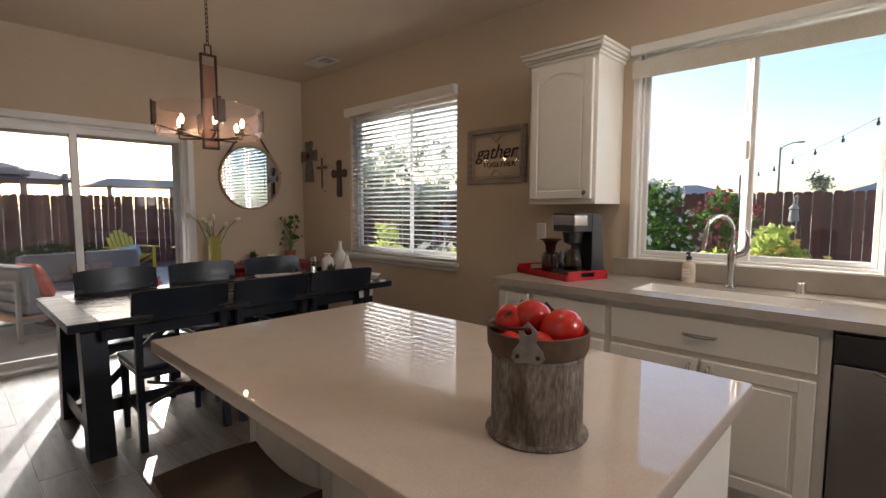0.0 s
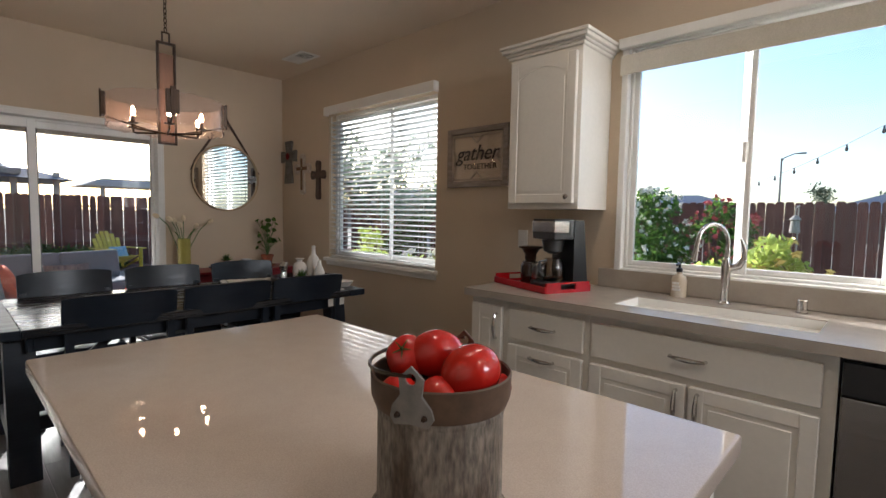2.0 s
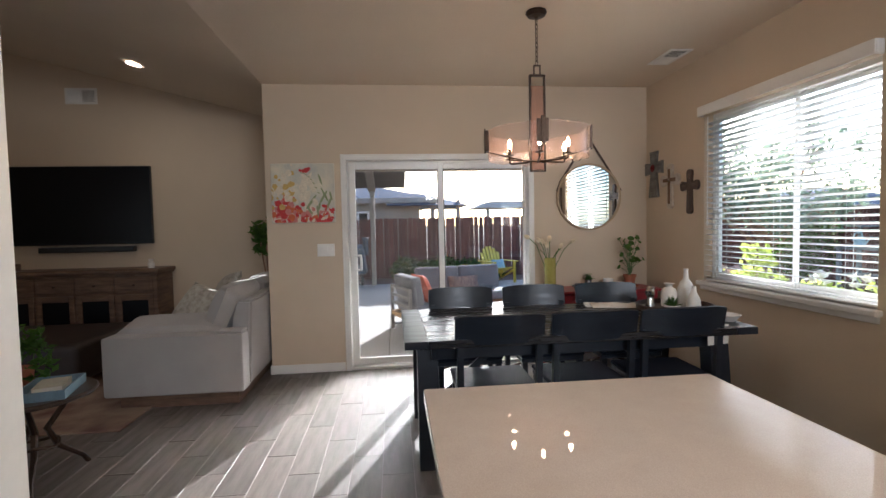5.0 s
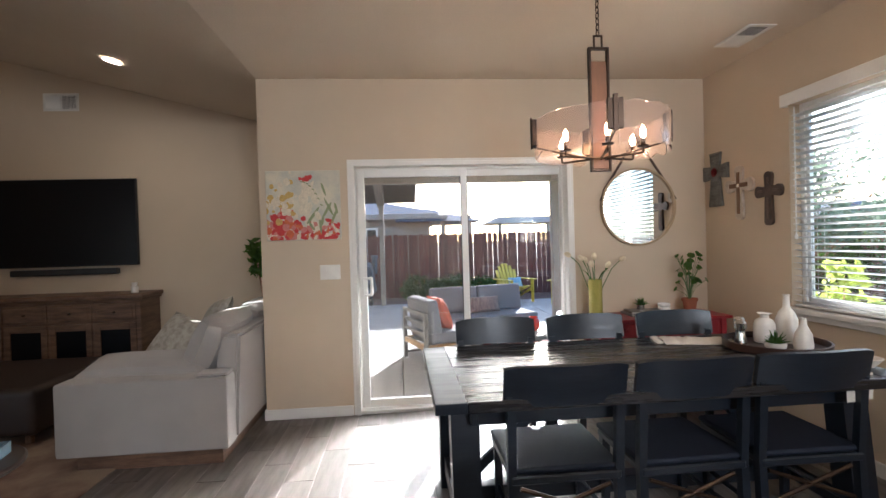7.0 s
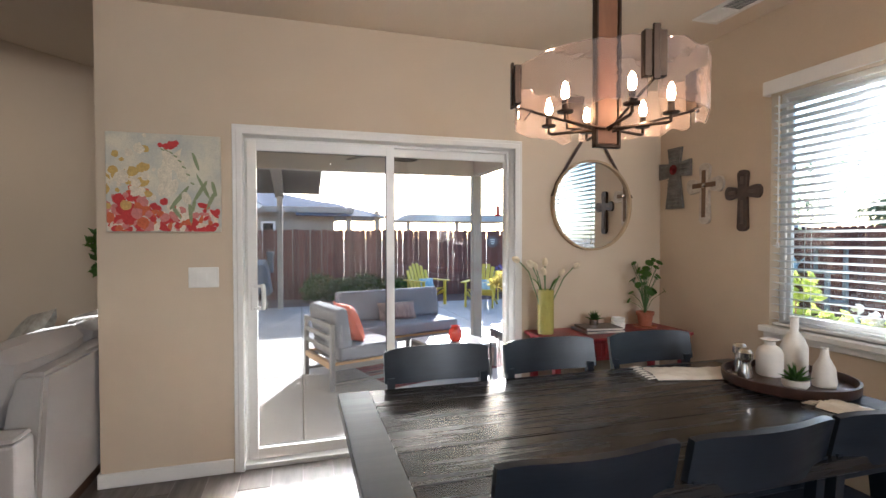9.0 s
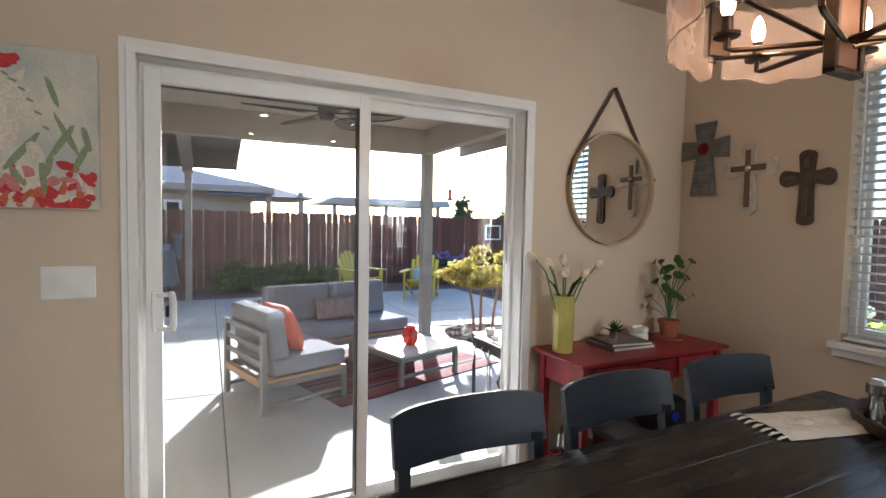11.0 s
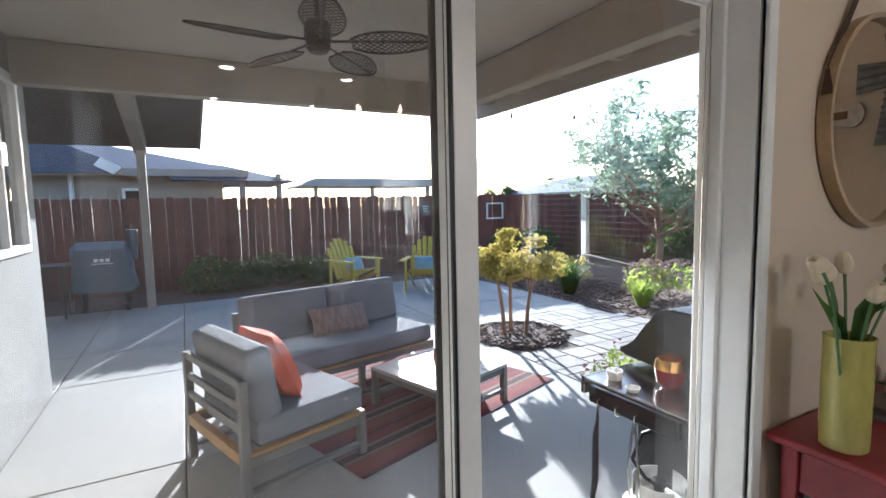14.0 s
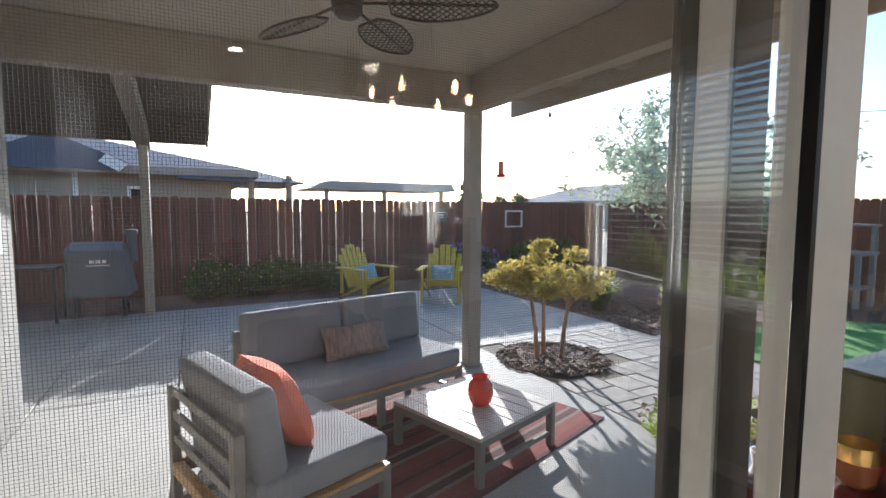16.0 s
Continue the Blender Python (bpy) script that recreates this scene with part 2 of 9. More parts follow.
def tube(bm, pts, r, n=8, closed=False):
    pts = [Vector(p) for p in pts]
    rings, a = [], None
    for i, p in enumerate(pts):
        if closed:
            d = pts[(i + 1) % len(pts)] - pts[i - 1]
        else:
            d = pts[min(i + 1, len(pts) - 1)] - pts[max(i - 1, 0)]
        d = d.normalized()
        a = d.orthogonal().normalized() if a is None else (a - d * a.dot(d)).normalized()
        c = d.cross(a)
        rr = r[i] if isinstance(r, (list, tuple)) else r
        rings.append([bm.verts.new(p + rr * (math.cos(k) * a + math.sin(k) * c)) for k in (2 * math.pi * j / n for j in range(n))])
    for i in range(len(rings) - (0 if closed else 1)):
        A, C = rings[i], rings[(i + 1) % len(rings)]
        for j in range(n):
            k = (j + 1) % n
            bm.faces.new((A[j], A[k], C[k], C[j]))
    if not closed:
        bm.faces.new(rings[0][::-1])
        bm.faces.new(rings[-1])
    return bm


def lathe(bm, prof, n=24, at=(0, 0, 0), sx=1.0, sy=1.0):
    """Turns a profile of (radius, height) about the upright axis through at."""
    rings = []
    for r, z in prof:
        if r < 1e-5:
            rings.append([bm.verts.new((at[0], at[1], at[2] + z))])
        else:
            rings.append([bm.verts.new((at[0] + sx * r * math.cos(2 * math.pi * i / n), at[1] + sy * r * math.sin(2 * math.pi * i / n), at[2] + z)) for i in range(n)])
    for A, C in zip(rings, rings[1:]):
        for i in range(n):
            j = (i + 1) % n
            f = [A[i % len(A)], A[j % len(A)], C[j % len(C)], C[i % len(C)]]
            g = []
            for v in f:
                if v not in g:
                    g.append(v)
            if len(g) > 2:
                bm.faces.new(g)
    return bm


def prism(bm, poly, h0, h1, axis="z"):
    """Extrudes a plane outline of (u, v) from h0 to h1 along an axis."""
    def p(u, v, h):
        return {"z": (u, v, h), "y": (u, h, v), "x": (h, u, v)}[axis]
    a = [bm.verts.new(p(u, v, h0)) for u, v in poly]
    b = [bm.verts.new(p(u, v, h1)) for u, v in poly]
    bm.faces.new(a[::-1])
    bm.faces.new(b)
    for i in range(len(poly)):
        j = (i + 1) % len(poly)
        bm.faces.new((a[i], a[j], b[j], b[i]))
    return bm


def pillow(bm, w, d, h, n=10, m=None, pinch=0.35):
    """A stuffed cushion, w by d, h thick at its middle, lying flat about the origin."""
    top, bot = {}, {}
    for i in range(n + 1):
        for j in range(n + 1):
            u, v = 2 * i / n - 1, 2 * j / n - 1
            e = max(0.0, (1 - u * u) * (1 - v * v)) ** pinch
            k = 1 - 0.06 * (1 - abs(u)) * abs(v) ** 3 - 0.06 * (1 - abs(v)) * abs(u) ** 3
            x, y = u * w / 2 * k, v * d / 2 * k
            wob = 1 + 0.05 * noise.noise((u * 2.3, v * 2.3, w * 7))
            for side, store in ((1, top), (-1, bot)):
                if side < 0 and (i in (0, n) or j in (0, n)):
                    store[i, j] = top[i, j]
                    continue
                c = Vector((x, y, side * e * h / 2 * wob))
                store[i, j] = bm.verts.new(m @ c if m else c)
    for i in range(n):
        for j in range(n):
            bm.faces.new((top[i, j], top[i + 1, j], top[i + 1, j + 1], top[i, j + 1]))
            q = (bot[i, j], bot[i, j + 1], bot[i + 1, j + 1], bot[i + 1, j])
            if len(set(q)) > 2 and not (i in (0, n - 1) and j in (0, n - 1) and len(set(q)) < 4):
                try:
                    bm.faces.new(q)
                except ValueError:
                    pass
    return bm


def mesh_of(name, bm, material, smooth=38):
    me = bpy.data.meshes.new(name)
    bmesh.ops.recalc_face_normals(bm, faces=bm.faces[:]) if len(bm.faces) < 20000 else None
    bm.to_mesh(me)
    bm.free()
    me.materials.append(material)
    if smooth:
        for p in me.polygons:
            p.use_smooth = True
        me.set_sharp_from_angle(angle=radians(smooth))
        if len(me.polygons) < 900:
            weighted_normals(me, math.cos(radians(smooth)))
    return me


def weighted_normals(me, limit):
    """Rounded edges blend into flat faces that stay flat."""
    at = [[] for _ in me.vertices]
    for p in me.polygons:
        for v in p.vertices:
            at[v].append((p.normal.copy(), p.area))
    out = []
    for p in me.polygons:
        for v in p.vertices:
            s = Vector((0, 0, 0))
            for n, a in at[v]:
                if n.dot(p.normal) > limit:
                    s += n * a
            out.append(s.normalized() if s.length > 1e-12 else p.normal.copy())
    me.normals_split_custom_set(out)


def part(name, bm, material, parent=None, label="", at=None, smooth=38):
    ob = new(name, mesh_of(name, bm, material, smooth))
    if parent:
        ob.parent = parent
    if at is not None:
        ob.matrix_basis = at if isinstance(at, Matrix) else Matrix.Translation(at)
    if label:
        tagged(ob, label)
    return ob


def thing(name, label, category, at=(0, 0, 0), rz=0.0, group="", kind=""):
    ob = new(name)
    ob.empty_display_size = 0.05
    ob.matrix_basis = pose(at[0], at[1], at[2], 0, 0, rz)
    return tagged(ob, label, category, group, kind)


def setting(name, bm, material, label, category, smooth=0):
    return tagged(part(name, bm, material, None, "", None, smooth), label, category, "", "structure")


def wall_boxes(bm, axis, f0, f1, a0, a1, z0, z1, holes):
    """A wall slab between planes f0 and f1, from a0 to a1, with holes (a, b, z, z)."""
    xs = sorted({a0, a1, *[h[0] for h in holes], *[h[1] for h in holes]})
    for u0, u1 in zip(xs, xs[1:]):
        cuts = sorted((h[2], h[3]) for h in holes if h[0] <= u0 + 1e-6 and h[1] >= u1 - 1e-6)
        z = z0
        for c0, c1 in [*cuts, (z1, z1)]:
            if c0 - z > 1e-5:
                if axis == "x":
                    box(bm, f0, u0, z, f1, u1, c0)
                else:
                    box(bm, u0, f0, z, u1, f1, c0)
            z = c1
    bmesh.ops.remove_doubles(bm, verts=bm.verts[:], dist=1e-5)
    return bm


# ---- the house ----
D, W, H = -4.60, 3.335, 2.756        # door wall, window wall, ceiling
P = -0.155                           # patio level
DOOR = (0.297, 2.103, -0.02, 2.052)
DWIN = (-3.68, -2.21, 0.89, 2.27)
KWIN = (-0.735, 0.402, 1.04, 2.265)
setting("wall_west", wall_boxes(B(), "x", D - 0.16, D, -0.45, W, -0.2, H, [DOOR]), M["wall"], "tan painted wall with the patio door", "wall")
setting("wall_north", wall_boxes(B(), "y", W, W + 0.16, D - 0.16, 3.2, -0.2, H, [DWIN, KWIN]), M["wall"], "tan painted wall with two windows", "wall")
# the high opening in the east wall is added for a fill lamp
setting("wall_east", wall_boxes(B(), "x", 3.2, 3.36, -5.6, W + 0.16, -0.2, 4.2, [(1.55, 3.0, 2.08, 2.62)]), M["wall"], "tan painted end wall", "wall")
# the south wall's opening is added to hold the fill lamp
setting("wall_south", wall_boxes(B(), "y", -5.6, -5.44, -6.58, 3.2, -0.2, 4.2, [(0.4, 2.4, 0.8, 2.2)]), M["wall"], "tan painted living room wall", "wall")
LIVWIN = (-6.0, -5.2, 1.05, 1.95)
setting("wall_living_north", wall_boxes(B(), "y", -0.45, -0.33, -6.42, D - 0.16, -0.2, 2.80, [LIVWIN]), M["wall"], "tan painted wall between living room and patio", "wall")
setting("wall_living_west", wall_boxes(B(), "x", -6.58, -6.42, -5.44, -0.45, -0.2, 4.3, []), M["wall"], "tan painted wall behind the television", "wall")
# stucco face of the wing beside the patio
setting("wall_wing", wall_boxes(B(), "y", -0.45, -0.36, -9.05, -6.585, -0.2, 2.95, [(-8.73, -7.75, 1.16, 2.42)]), M["stucco"], "rough grey stucco wall beside the patio", "wall")
setting("wall_wing_end", wall_boxes(B(), "x", -9.05, -8.93, -5.4, -0.455, -0.2, 2.95, []), M["stucco"], "rough grey stucco end wall", "wall")
setting("wall_outside", wall_boxes(B(), "x", D - 0.185, D - 0.163, -0.33, W + 0.16, -0.2, H + 0.2, [DOOR]), M["stucco"], "grey stucco outside face of the house", "wall")
c = B()
box(c, D - 0.16, -0.45, H, 3.2, W + 0.16, H + 0.12)
setting("ceiling", c, M["ceil"], "flat tan painted kitchen ceiling", "ceiling")
c = B()
prism(c, [(-0.45, H), (-5.44, H + 1.25), (-5.44, H + 1.37), (-0.45, H + 0.12)], -6.58, 3.2, "x")
setting("ceiling_vault", c, M["ceil"], "sloping tan living room ceiling", "ceiling")
f = B()
box(f, D - 0.16, -0.45, -0.12, 3.36, W + 0.16, -0.002)
box(f, -6.58, -5.6, -0.12, 3.36, -0.45, -0.002)
bmesh.ops.remove_doubles(f, verts=f.verts[:], dist=1e-5)
setting("floor", f, M["grout"], "pale grout bed of the tiled floor", "floor")

# ---- ground ----
g = B()
quads(g, [(-900, -900, -0.24), (900, -900, -0.24), (900, 900, -0.24), (-900, 900, -0.24)], [(0, 1, 2, 3)])
setting("ground", g, M["dirt"], "dry earth and garden soil", "ground")

# ---- patio door ----
door = tagged(thing("door_1", "white vinyl sliding glass patio door, closed", "sliding door", (D, 1.2, 0)), kind="structure")
b = B()
for e, tt in ((0.045, 0.012), (0.022, 0.02)):
    y0, y1, zt = DOOR[0], DOOR[1], DOOR[3]
    box(b, D - 0.001, y0 - e, 0, D + tt, y0 + 0.012, zt, 0.003, 1, Matrix.Translation((-D, -1.2, 0)))
    box(b, D - 0.001, y1 - 0.012, 0, D + tt, y1 + e, zt, 0.003, 1, Matrix.Translation((-D, -1.2, 0)))
    box(b, D - 0.001, y0 - e, zt - 0.012, D + tt + 0.001, y1 + e, zt + e, 0.003, 1, Matrix.Translation((-D, -1.2, 0)))
part("casing", b, M["trim"], door, "white painted moulded casing")
b = B()
y0, y1, zt = DOOR[0] - 1.2, DOOR[1] - 1.2, DOOR[3]
for (xa, xb, w) in ((-0.178, -0.004, 0.012), (-0.126, -0.090, 0.03)):
    box(b, xa, y0, 0, xb, y0 + w, zt, 0.002)
    box(b, xa, y1 - w, 0, xb, y1, zt, 0.002)
    box(b, xa, y0 + w, zt - w, xb, y1 - w, zt, 0.002)
    box(b, xa, y0 + w, 0, xb, y1 - w, 0.028 if w < 0.04 else 0.04, 0.002)
part("door_frame", b, M["vinyl"], door, "white vinyl track frame")


def door_panel(name, ya, yb, za, zb, x, sl, sr, label):
    """A glazed leaf in local door coordinates, glass between the stiles."""
    b = B()
    t = 0.034
    box(b, x, ya, za, x + t, ya + sl, zb, 0.003)
    box(b, x, yb - sr, za, x + t, yb, zb, 0.003)
    box(b, x, ya + sl, za, x + t, yb - sr, za + 0.065, 0.003)
    box(b, x, ya + sl, zb - 0.06, x + t, yb - sr, zb, 0.003)
    leaf = part(name, b, M["vinyl"], door, label)
    g = B()
    box(g, x + 0.0205, ya + sl + 0.002, za + 0.067, x + 0.0255, yb - sr - 0.002, zb - 0.062)
    p = part("pane", g, M["glass"], leaf, "clear door glass")
    p.visible_shadow = False
    s = B()
    for xx in (x + 0.030,):
        for (a0, a1, b0, b1) in ((yb - sr - 0.006, yb - sr, za + 0.065, zb - 0.06),) if name == "sliding_leaf" else ((ya + sl, ya + sl + 0.004, za + 0.065, zb - 0.06),):
            box(s, xx - 0.004, a0, b0, xx + 0.005, a1, b1)
    part("gasket", s, M["plastic"], leaf, "dark rubber glazing gasket")
    return leaf


slider = door_panel("sliding_leaf", 0.325 - 1.2, 1.243 - 1.2, 0.04, 2.018, -0.084, 0.058, 0.054, "white sliding leaf")
fixed = door_panel("fixed_leaf", 1.213 - 1.2, 2.098 - 1.2, 0.03, 2.03, -0.163, 0.042, 0.026, "white fixed leaf")
b = B()
tube(b, [(-0.05, 0.415 - 1.2, 1.12), (-0.012, 0.42 - 1.2, 1.115), (0.0, 0.424 - 1.2, 1.09), (0.002, 0.424 - 1.2, 1.05), (0.0, 0.424 - 1.2, 1.01), (-0.012, 0.42 - 1.2, 0.985), (-0.05, 0.415 - 1.2, 0.98)], 0.0135, 10)
box(b, -0.052, 0.345 - 1.2, 0.97, -0.042, 0.388 - 1.2, 1.13, 0.004)
box(b, -0.052, 0.365 - 1.2, 1.11, -0.035, 0.42 - 1.2, 1.128, 0.004)
box(b, -0.052, 0.365 - 1.2, 0.972, -0.035, 0.42 - 1.2, 0.99, 0.004)
part("handle", b, M["vinyl"], slider, "white pull handle")
b = B()
box(b, -0.045, 0.395 - 1.2, 1.03, -0.03, 0.408 - 1.2, 1.075, 0.003)
part("latch", b, M["plastic"], slider, "dark latch lever")
# insect screen outside the sliding leaf
b = B()
ya, yb, za, zb, xs = 0.33 - 1.2, 1.235 - 1.2, 0.045, 2.0, -0.176
for args in ((ya, ya + 0.03, za, zb), (yb - 0.03, yb, za, zb), (ya + 0.03, yb - 0.03, za, za + 0.03), (ya + 0.03, yb - 0.03, zb - 0.03, zb)):
    box(b, xs - 0.006, args[0], args[2], xs + 0.006, args[1], args[3], 0.002)
screen_paint = mat("dark taupe screen frame paint", (0.11, 0.10, 0.09), 0.45, scale=6, grain=0.05)
scr = part("screen_frame", b, screen_paint, door, "dark taupe insect screen frame")
# thin cover on the white stile; its dark colour holds taupe finish and shade
b = B()
box(b, -0.1665, 1.256 - 1.2, 0.096, -0.1285, 1.259 - 1.2, 1.969)
box(b, -0.1288, 1.2125 - 1.2, 0.096, -0.1262, 1.2595 - 1.2, 1.969)
part("interlock_strip", b, screen_paint, fixed, "dark taupe cover that shades the white stile")
wv, wf, pitch, r = [], [], 0.0019, 0.00012


def wire(y0, z0, y1, z1):
    k = len(wv)
    if y0 == y1:
        wv.extend([(xs - r, y0, z0), (xs, y0 + r, z0), (xs + r, y0, z0), (xs, y0 - r, z0), (xs - r, y0, z1), (xs, y0 + r, z1), (xs + r, y0, z1), (xs, y0 - r, z1)])
    else:
        wv.extend([(xs - r, y0, z0), (xs, y0, z0 + r), (xs + r, y0, z0), (xs, y0, z0 - r), (xs - r, y1, z0), (xs, y1, z0 + r), (xs + r, y1, z0), (xs, y1, z0 - r)])
    wf.extend([(k, k + 1, k + 5, k + 4), (k + 1, k + 2, k + 6, k + 5), (k + 2, k + 3, k + 7, k + 6), (k + 3, k, k + 4, k + 7)])


y = ya + 0.03
while y < yb - 0.03:
    wire(y, za + 0.03, y, zb - 0.03)
    y += pitch
z = za + 0.03
while z < zb - 0.03:
    wire(ya + 0.03, z, yb - 0.03, z)
    z += pitch
me = bpy.data.meshes.new("screen_mesh")
me.from_pydata(wv, [], wf)
me.materials.append(mat("dark screen wire", (0.16, 0.15, 0.14), 0.7, scale=50))
ob = new("screen_mesh", me)
ob.parent = scr
tagged(ob, "fine woven insect mesh", kind="stuff")


# ---- windows ----
def window(name, label, x0, x1, z0, z1, split, frame_w, depth):
    """A two-light slider set into the window wall; local origin at the opening's foot."""
    w = tagged(thing(name, label, "window", (0.5 * (x0 + x1), W, z0)), kind="structure")
    a, h = 0.5 * (x1 - x0), z1 - z0
    b = B()
    y0, y1 = depth, depth + 0.07
    for args in ((-a, -a + frame_w, 0, h), (a - frame_w, a, 0, h), (-a + frame_w, a - frame_w, 0, frame_w), (-a + frame_w, a - frame_w, h - frame_w, h)):
        box(b, args[0], y0, args[2], args[1], y1, args[3], 0.004)
    part("window_frame", b, M["vinyl"], w, "white vinyl frame")
    s = split - 0.5 * (x0 + x1)
    for k, (u0, u1, yy) in enumerate(((-a + frame_w, s + 0.03, y0 + 0.012), (s - 0.03, a - frame_w, y0 + 0.04))):
        b = B()
        e = 0.028
        for args in ((u0, u0 + e, frame_w, h - frame_w), (u1 - e, u1, frame_w, h - frame_w), (u0 + e, u1 - e, frame_w, frame_w + e), (u0 + e, u1 - e, h - frame_w - e, h - frame_w)):
            box(b, args[0], yy, args[2], args[1], yy + 0.026, args[3], 0.003)
        sash = part("sash", b, M["vinyl"], w, "white vinyl sash")
        b = B()
        box(b, u0 + e + 0.001, yy + 0.010, frame_w + e + 0.001, u1 - e - 0.001, yy + 0.014, h - frame_w - e - 0.001)
        p = part("pane", b, M["glass"], sash, "clear window glass")
        p.visible_shadow = False
    return w


win1 = window("window_1", "white sliding dining room window", *DWIN, -2.87, 0.035, 0.075)
win2 = window("window_2", "white sliding window above the kitchen sink", *KWIN, -0.165, 0.018, 0.03)
b = B()
a = 0.5 * (DWIN[1] - DWIN[0])
box(b, -a - 0.03, -0.055, -0.035, a + 0.03, 0.075, 0.0, 0.005)
box(b, -a - 0.02, -0.022, -0.075, a + 0.02, -0.001, -0.036, 0.004)
part("window_sill", b, M["trim"], win1, "white painted sill with apron")
b = B()
a = 0.5 * (KWIN[1] - KWIN[0])
for args in ((-a - 0.034, -a + 0.003, -0.022, 1.226), (a - 0.003, a + 0.034, -0.022, 1.226), (-a, a, -0.022, 0.003), (-a - 0.034, a + 0.034, 1.222, 1.26)):
    box(b, args[0], -0.018, args[2], args[1], 0.028 if args[1] - args[0] < 0.06 else 0.0285, args[3], 0.004)
part("casing", b, M["trim"], win2, "white painted casing")
b = B()
box(b, -0.012, 0.022, 0.56, 0.012, 0.04, 0.66, 0.004)
part("latch", b, M["vinyl"], win2, "white sash latch")

# blinds over the dining window
x0, x1, z0, z1 = DWIN
blind = thing("window_blind", "white horizontal slat blind, lowered with slats open", "blind", (0.5 * (x0 + x1), W, z0))
a = 0.5 * (x1 - x0)
b = B()
box(b, -a - 0.012, -0.06, z1 - z0 - 0.02, a + 0.012, -0.045, z1 - z0 + 0.06, 0.004)
box(b, -a - 0.012, -0.045, z1 - z0 - 0.02, -a + 0.001, -0.002, z1 - z0 + 0.06, 0.003)
box(b, a - 0.001, -0.045, z1 - z0 - 0.02, a + 0.012, -0.002, z1 - z0 + 0.06, 0.003)
part("valance", b, M["vinyl"], blind, "white valance board")
sl = B()
sec = [(-0.025, 0.0), (-0.012, 0.0016), (0.0, 0.0022), (0.012, 0.0016), (0.025, 0.0)]
top = [(y, z + 0.0026) for y, z in sec]
prism(sl, sec + top[::-1], -a + 0.008, a - 0.008, "x")
slat_me = mesh_of("slat", sl, leaf_mat("thin white vinyl slat", (0.82, 0.82, 0.80), (0.79, 0.79, 0.77), (0.72, 0.73, 0.74)), 50)
z = 0.035
while z < z1 - z0 - 0.04:
    o = new("slat", slat_me)
    o.parent, o.matrix_basis = blind, Matrix.Translation((0, 0.034, z)) @ Matrix.Rotation(radians(-13), 4, "X")
    z += 0.0435
b = B()
box(b, -a + 0.008, 0.012, 0.003, a - 0.008, 0.056, 0.02, 0.004)
part("bottom_rail", b, M["vinyl"], blind)
for u in (-a + 0.2, 0.0, a - 0.2):
    b = B()
    for yy in (0.009, 0.0595):
        rod(b, (u, yy, 0.01), (u, yy, z1 - z0 - 0.02), 0.0011, 5)
    part("ladder_cord", b, M["vinyl"], blind)
b = B()
rod(b, (-a + 0.05, -0.004, 0.5), (-a + 0.05, -0.004, z1 - z0 - 0.03), 0.004, 6)
lathe(b, [(0.001, 0), (0.009, 0.005), (0.009, 0.03), (0.003, 0.04)], 8, (-a + 0.05, -0.004, 0.46))
part("wand", b, M["vinyl"], blind, "white tilt wand")
# rolled shade over the sink window
shade = thing("roller_shade", "white fabric roman shade drawn up at the top of the window", "shade", (0.5 * (KWIN[0] + KWIN[1]), W, KWIN[3]))
a = 0.5 * (KWIN[1] - KWIN[0])
cloth_m = mat("off white shade cloth", (0.66, 0.62, 0.54), 0.9, scale=4, bump=0.3, bscale=200)
for k in range(3):
    b = B()
    box(b, -a - 0.028, -0.058 + 0.013 * k, -0.165 + 0.010 * k, a + 0.028, -0.046 + 0.013 * k, -0.062 - 0.004 * k, 0.005, 2)
    part("cloth_fold", b, cloth_m, shade, "folded off-white cloth")
b = B()
box(b, -a - 0.04, -0.06, -0.022, a + 0.04, -0.019, 0.03, 0.004)
part("headrail", b, M["trim"], shade, "white headrail")


# ---- baseboards ----
def baseboard(name, x0, y0, x1, y1):
    b = B()
    box(b, x0, y0, 0, x1, y1, 0.085, 0.004)
    setting(name, b, M["trim"], "white painted baseboard", "baseboard")


baseboard("baseboard", D + 0.0005, -0.4645, D + 0.014, DOOR[0] - 0.051)
baseboard("baseboard", D + 0.0005, DOOR[1] + 0.046, D + 0.014, W)
baseboard("baseboard", D + 0.015, W - 0.014, -1.30, W - 0.0005)
baseboard("baseboard", D - 0.16, -0.464, D + 0.0004, -0.4505)


# ---- kitchen cabinets ----
def panel(bm, x0, z0, x1, z1, y, raised=True):
    """A framed front facing -y with a stepped raised panel."""
    box(bm, x0, y - 0.02, z0, x1, y, z1, 0.004)
    if raised:
        e = 0.055
        box(bm, x0 + 0.0, y - 0.026, z0, x0 + e, y - 0.019, z1, 0.003)
        box(bm, x1 - e, y - 0.026, z0, x1, y - 0.019, z1, 0.003)
        box(bm, x0 + e - 0.001, y - 0.0255, z0, x1 - e + 0.001, y - 0.019, z0 + e, 0.003)
        box(bm, x0 + e - 0.001, y - 0.0255, z1 - e, x1 - e + 0.001, y - 0.019, z1, 0.003)
        box(bm, x0 + e + 0.018, y - 0.025, z0 + e + 0.018, x1 - e - 0.018, y - 0.019, z1 - e - 0.018, 0.005)


def pull(bm, p, q, out=(0, -1, 0)):
    """A bowed bar pull between p and q."""
    p, q, o = Vector(p), Vector(q), Vector(out)
    n = 7
    pts = [p + o * 0.002] + [p.lerp(q, i / n) + o * (0.018 + 0.012 * math.sin(math.pi * i / n)) for i in range(n + 1)] + [q + o * 0.002]
    tube(bm, pts, [0.008] + [0.006 + 0.004 * math.sin(math.pi * i / n) for i in range(n + 1)] + [0.008], 8)


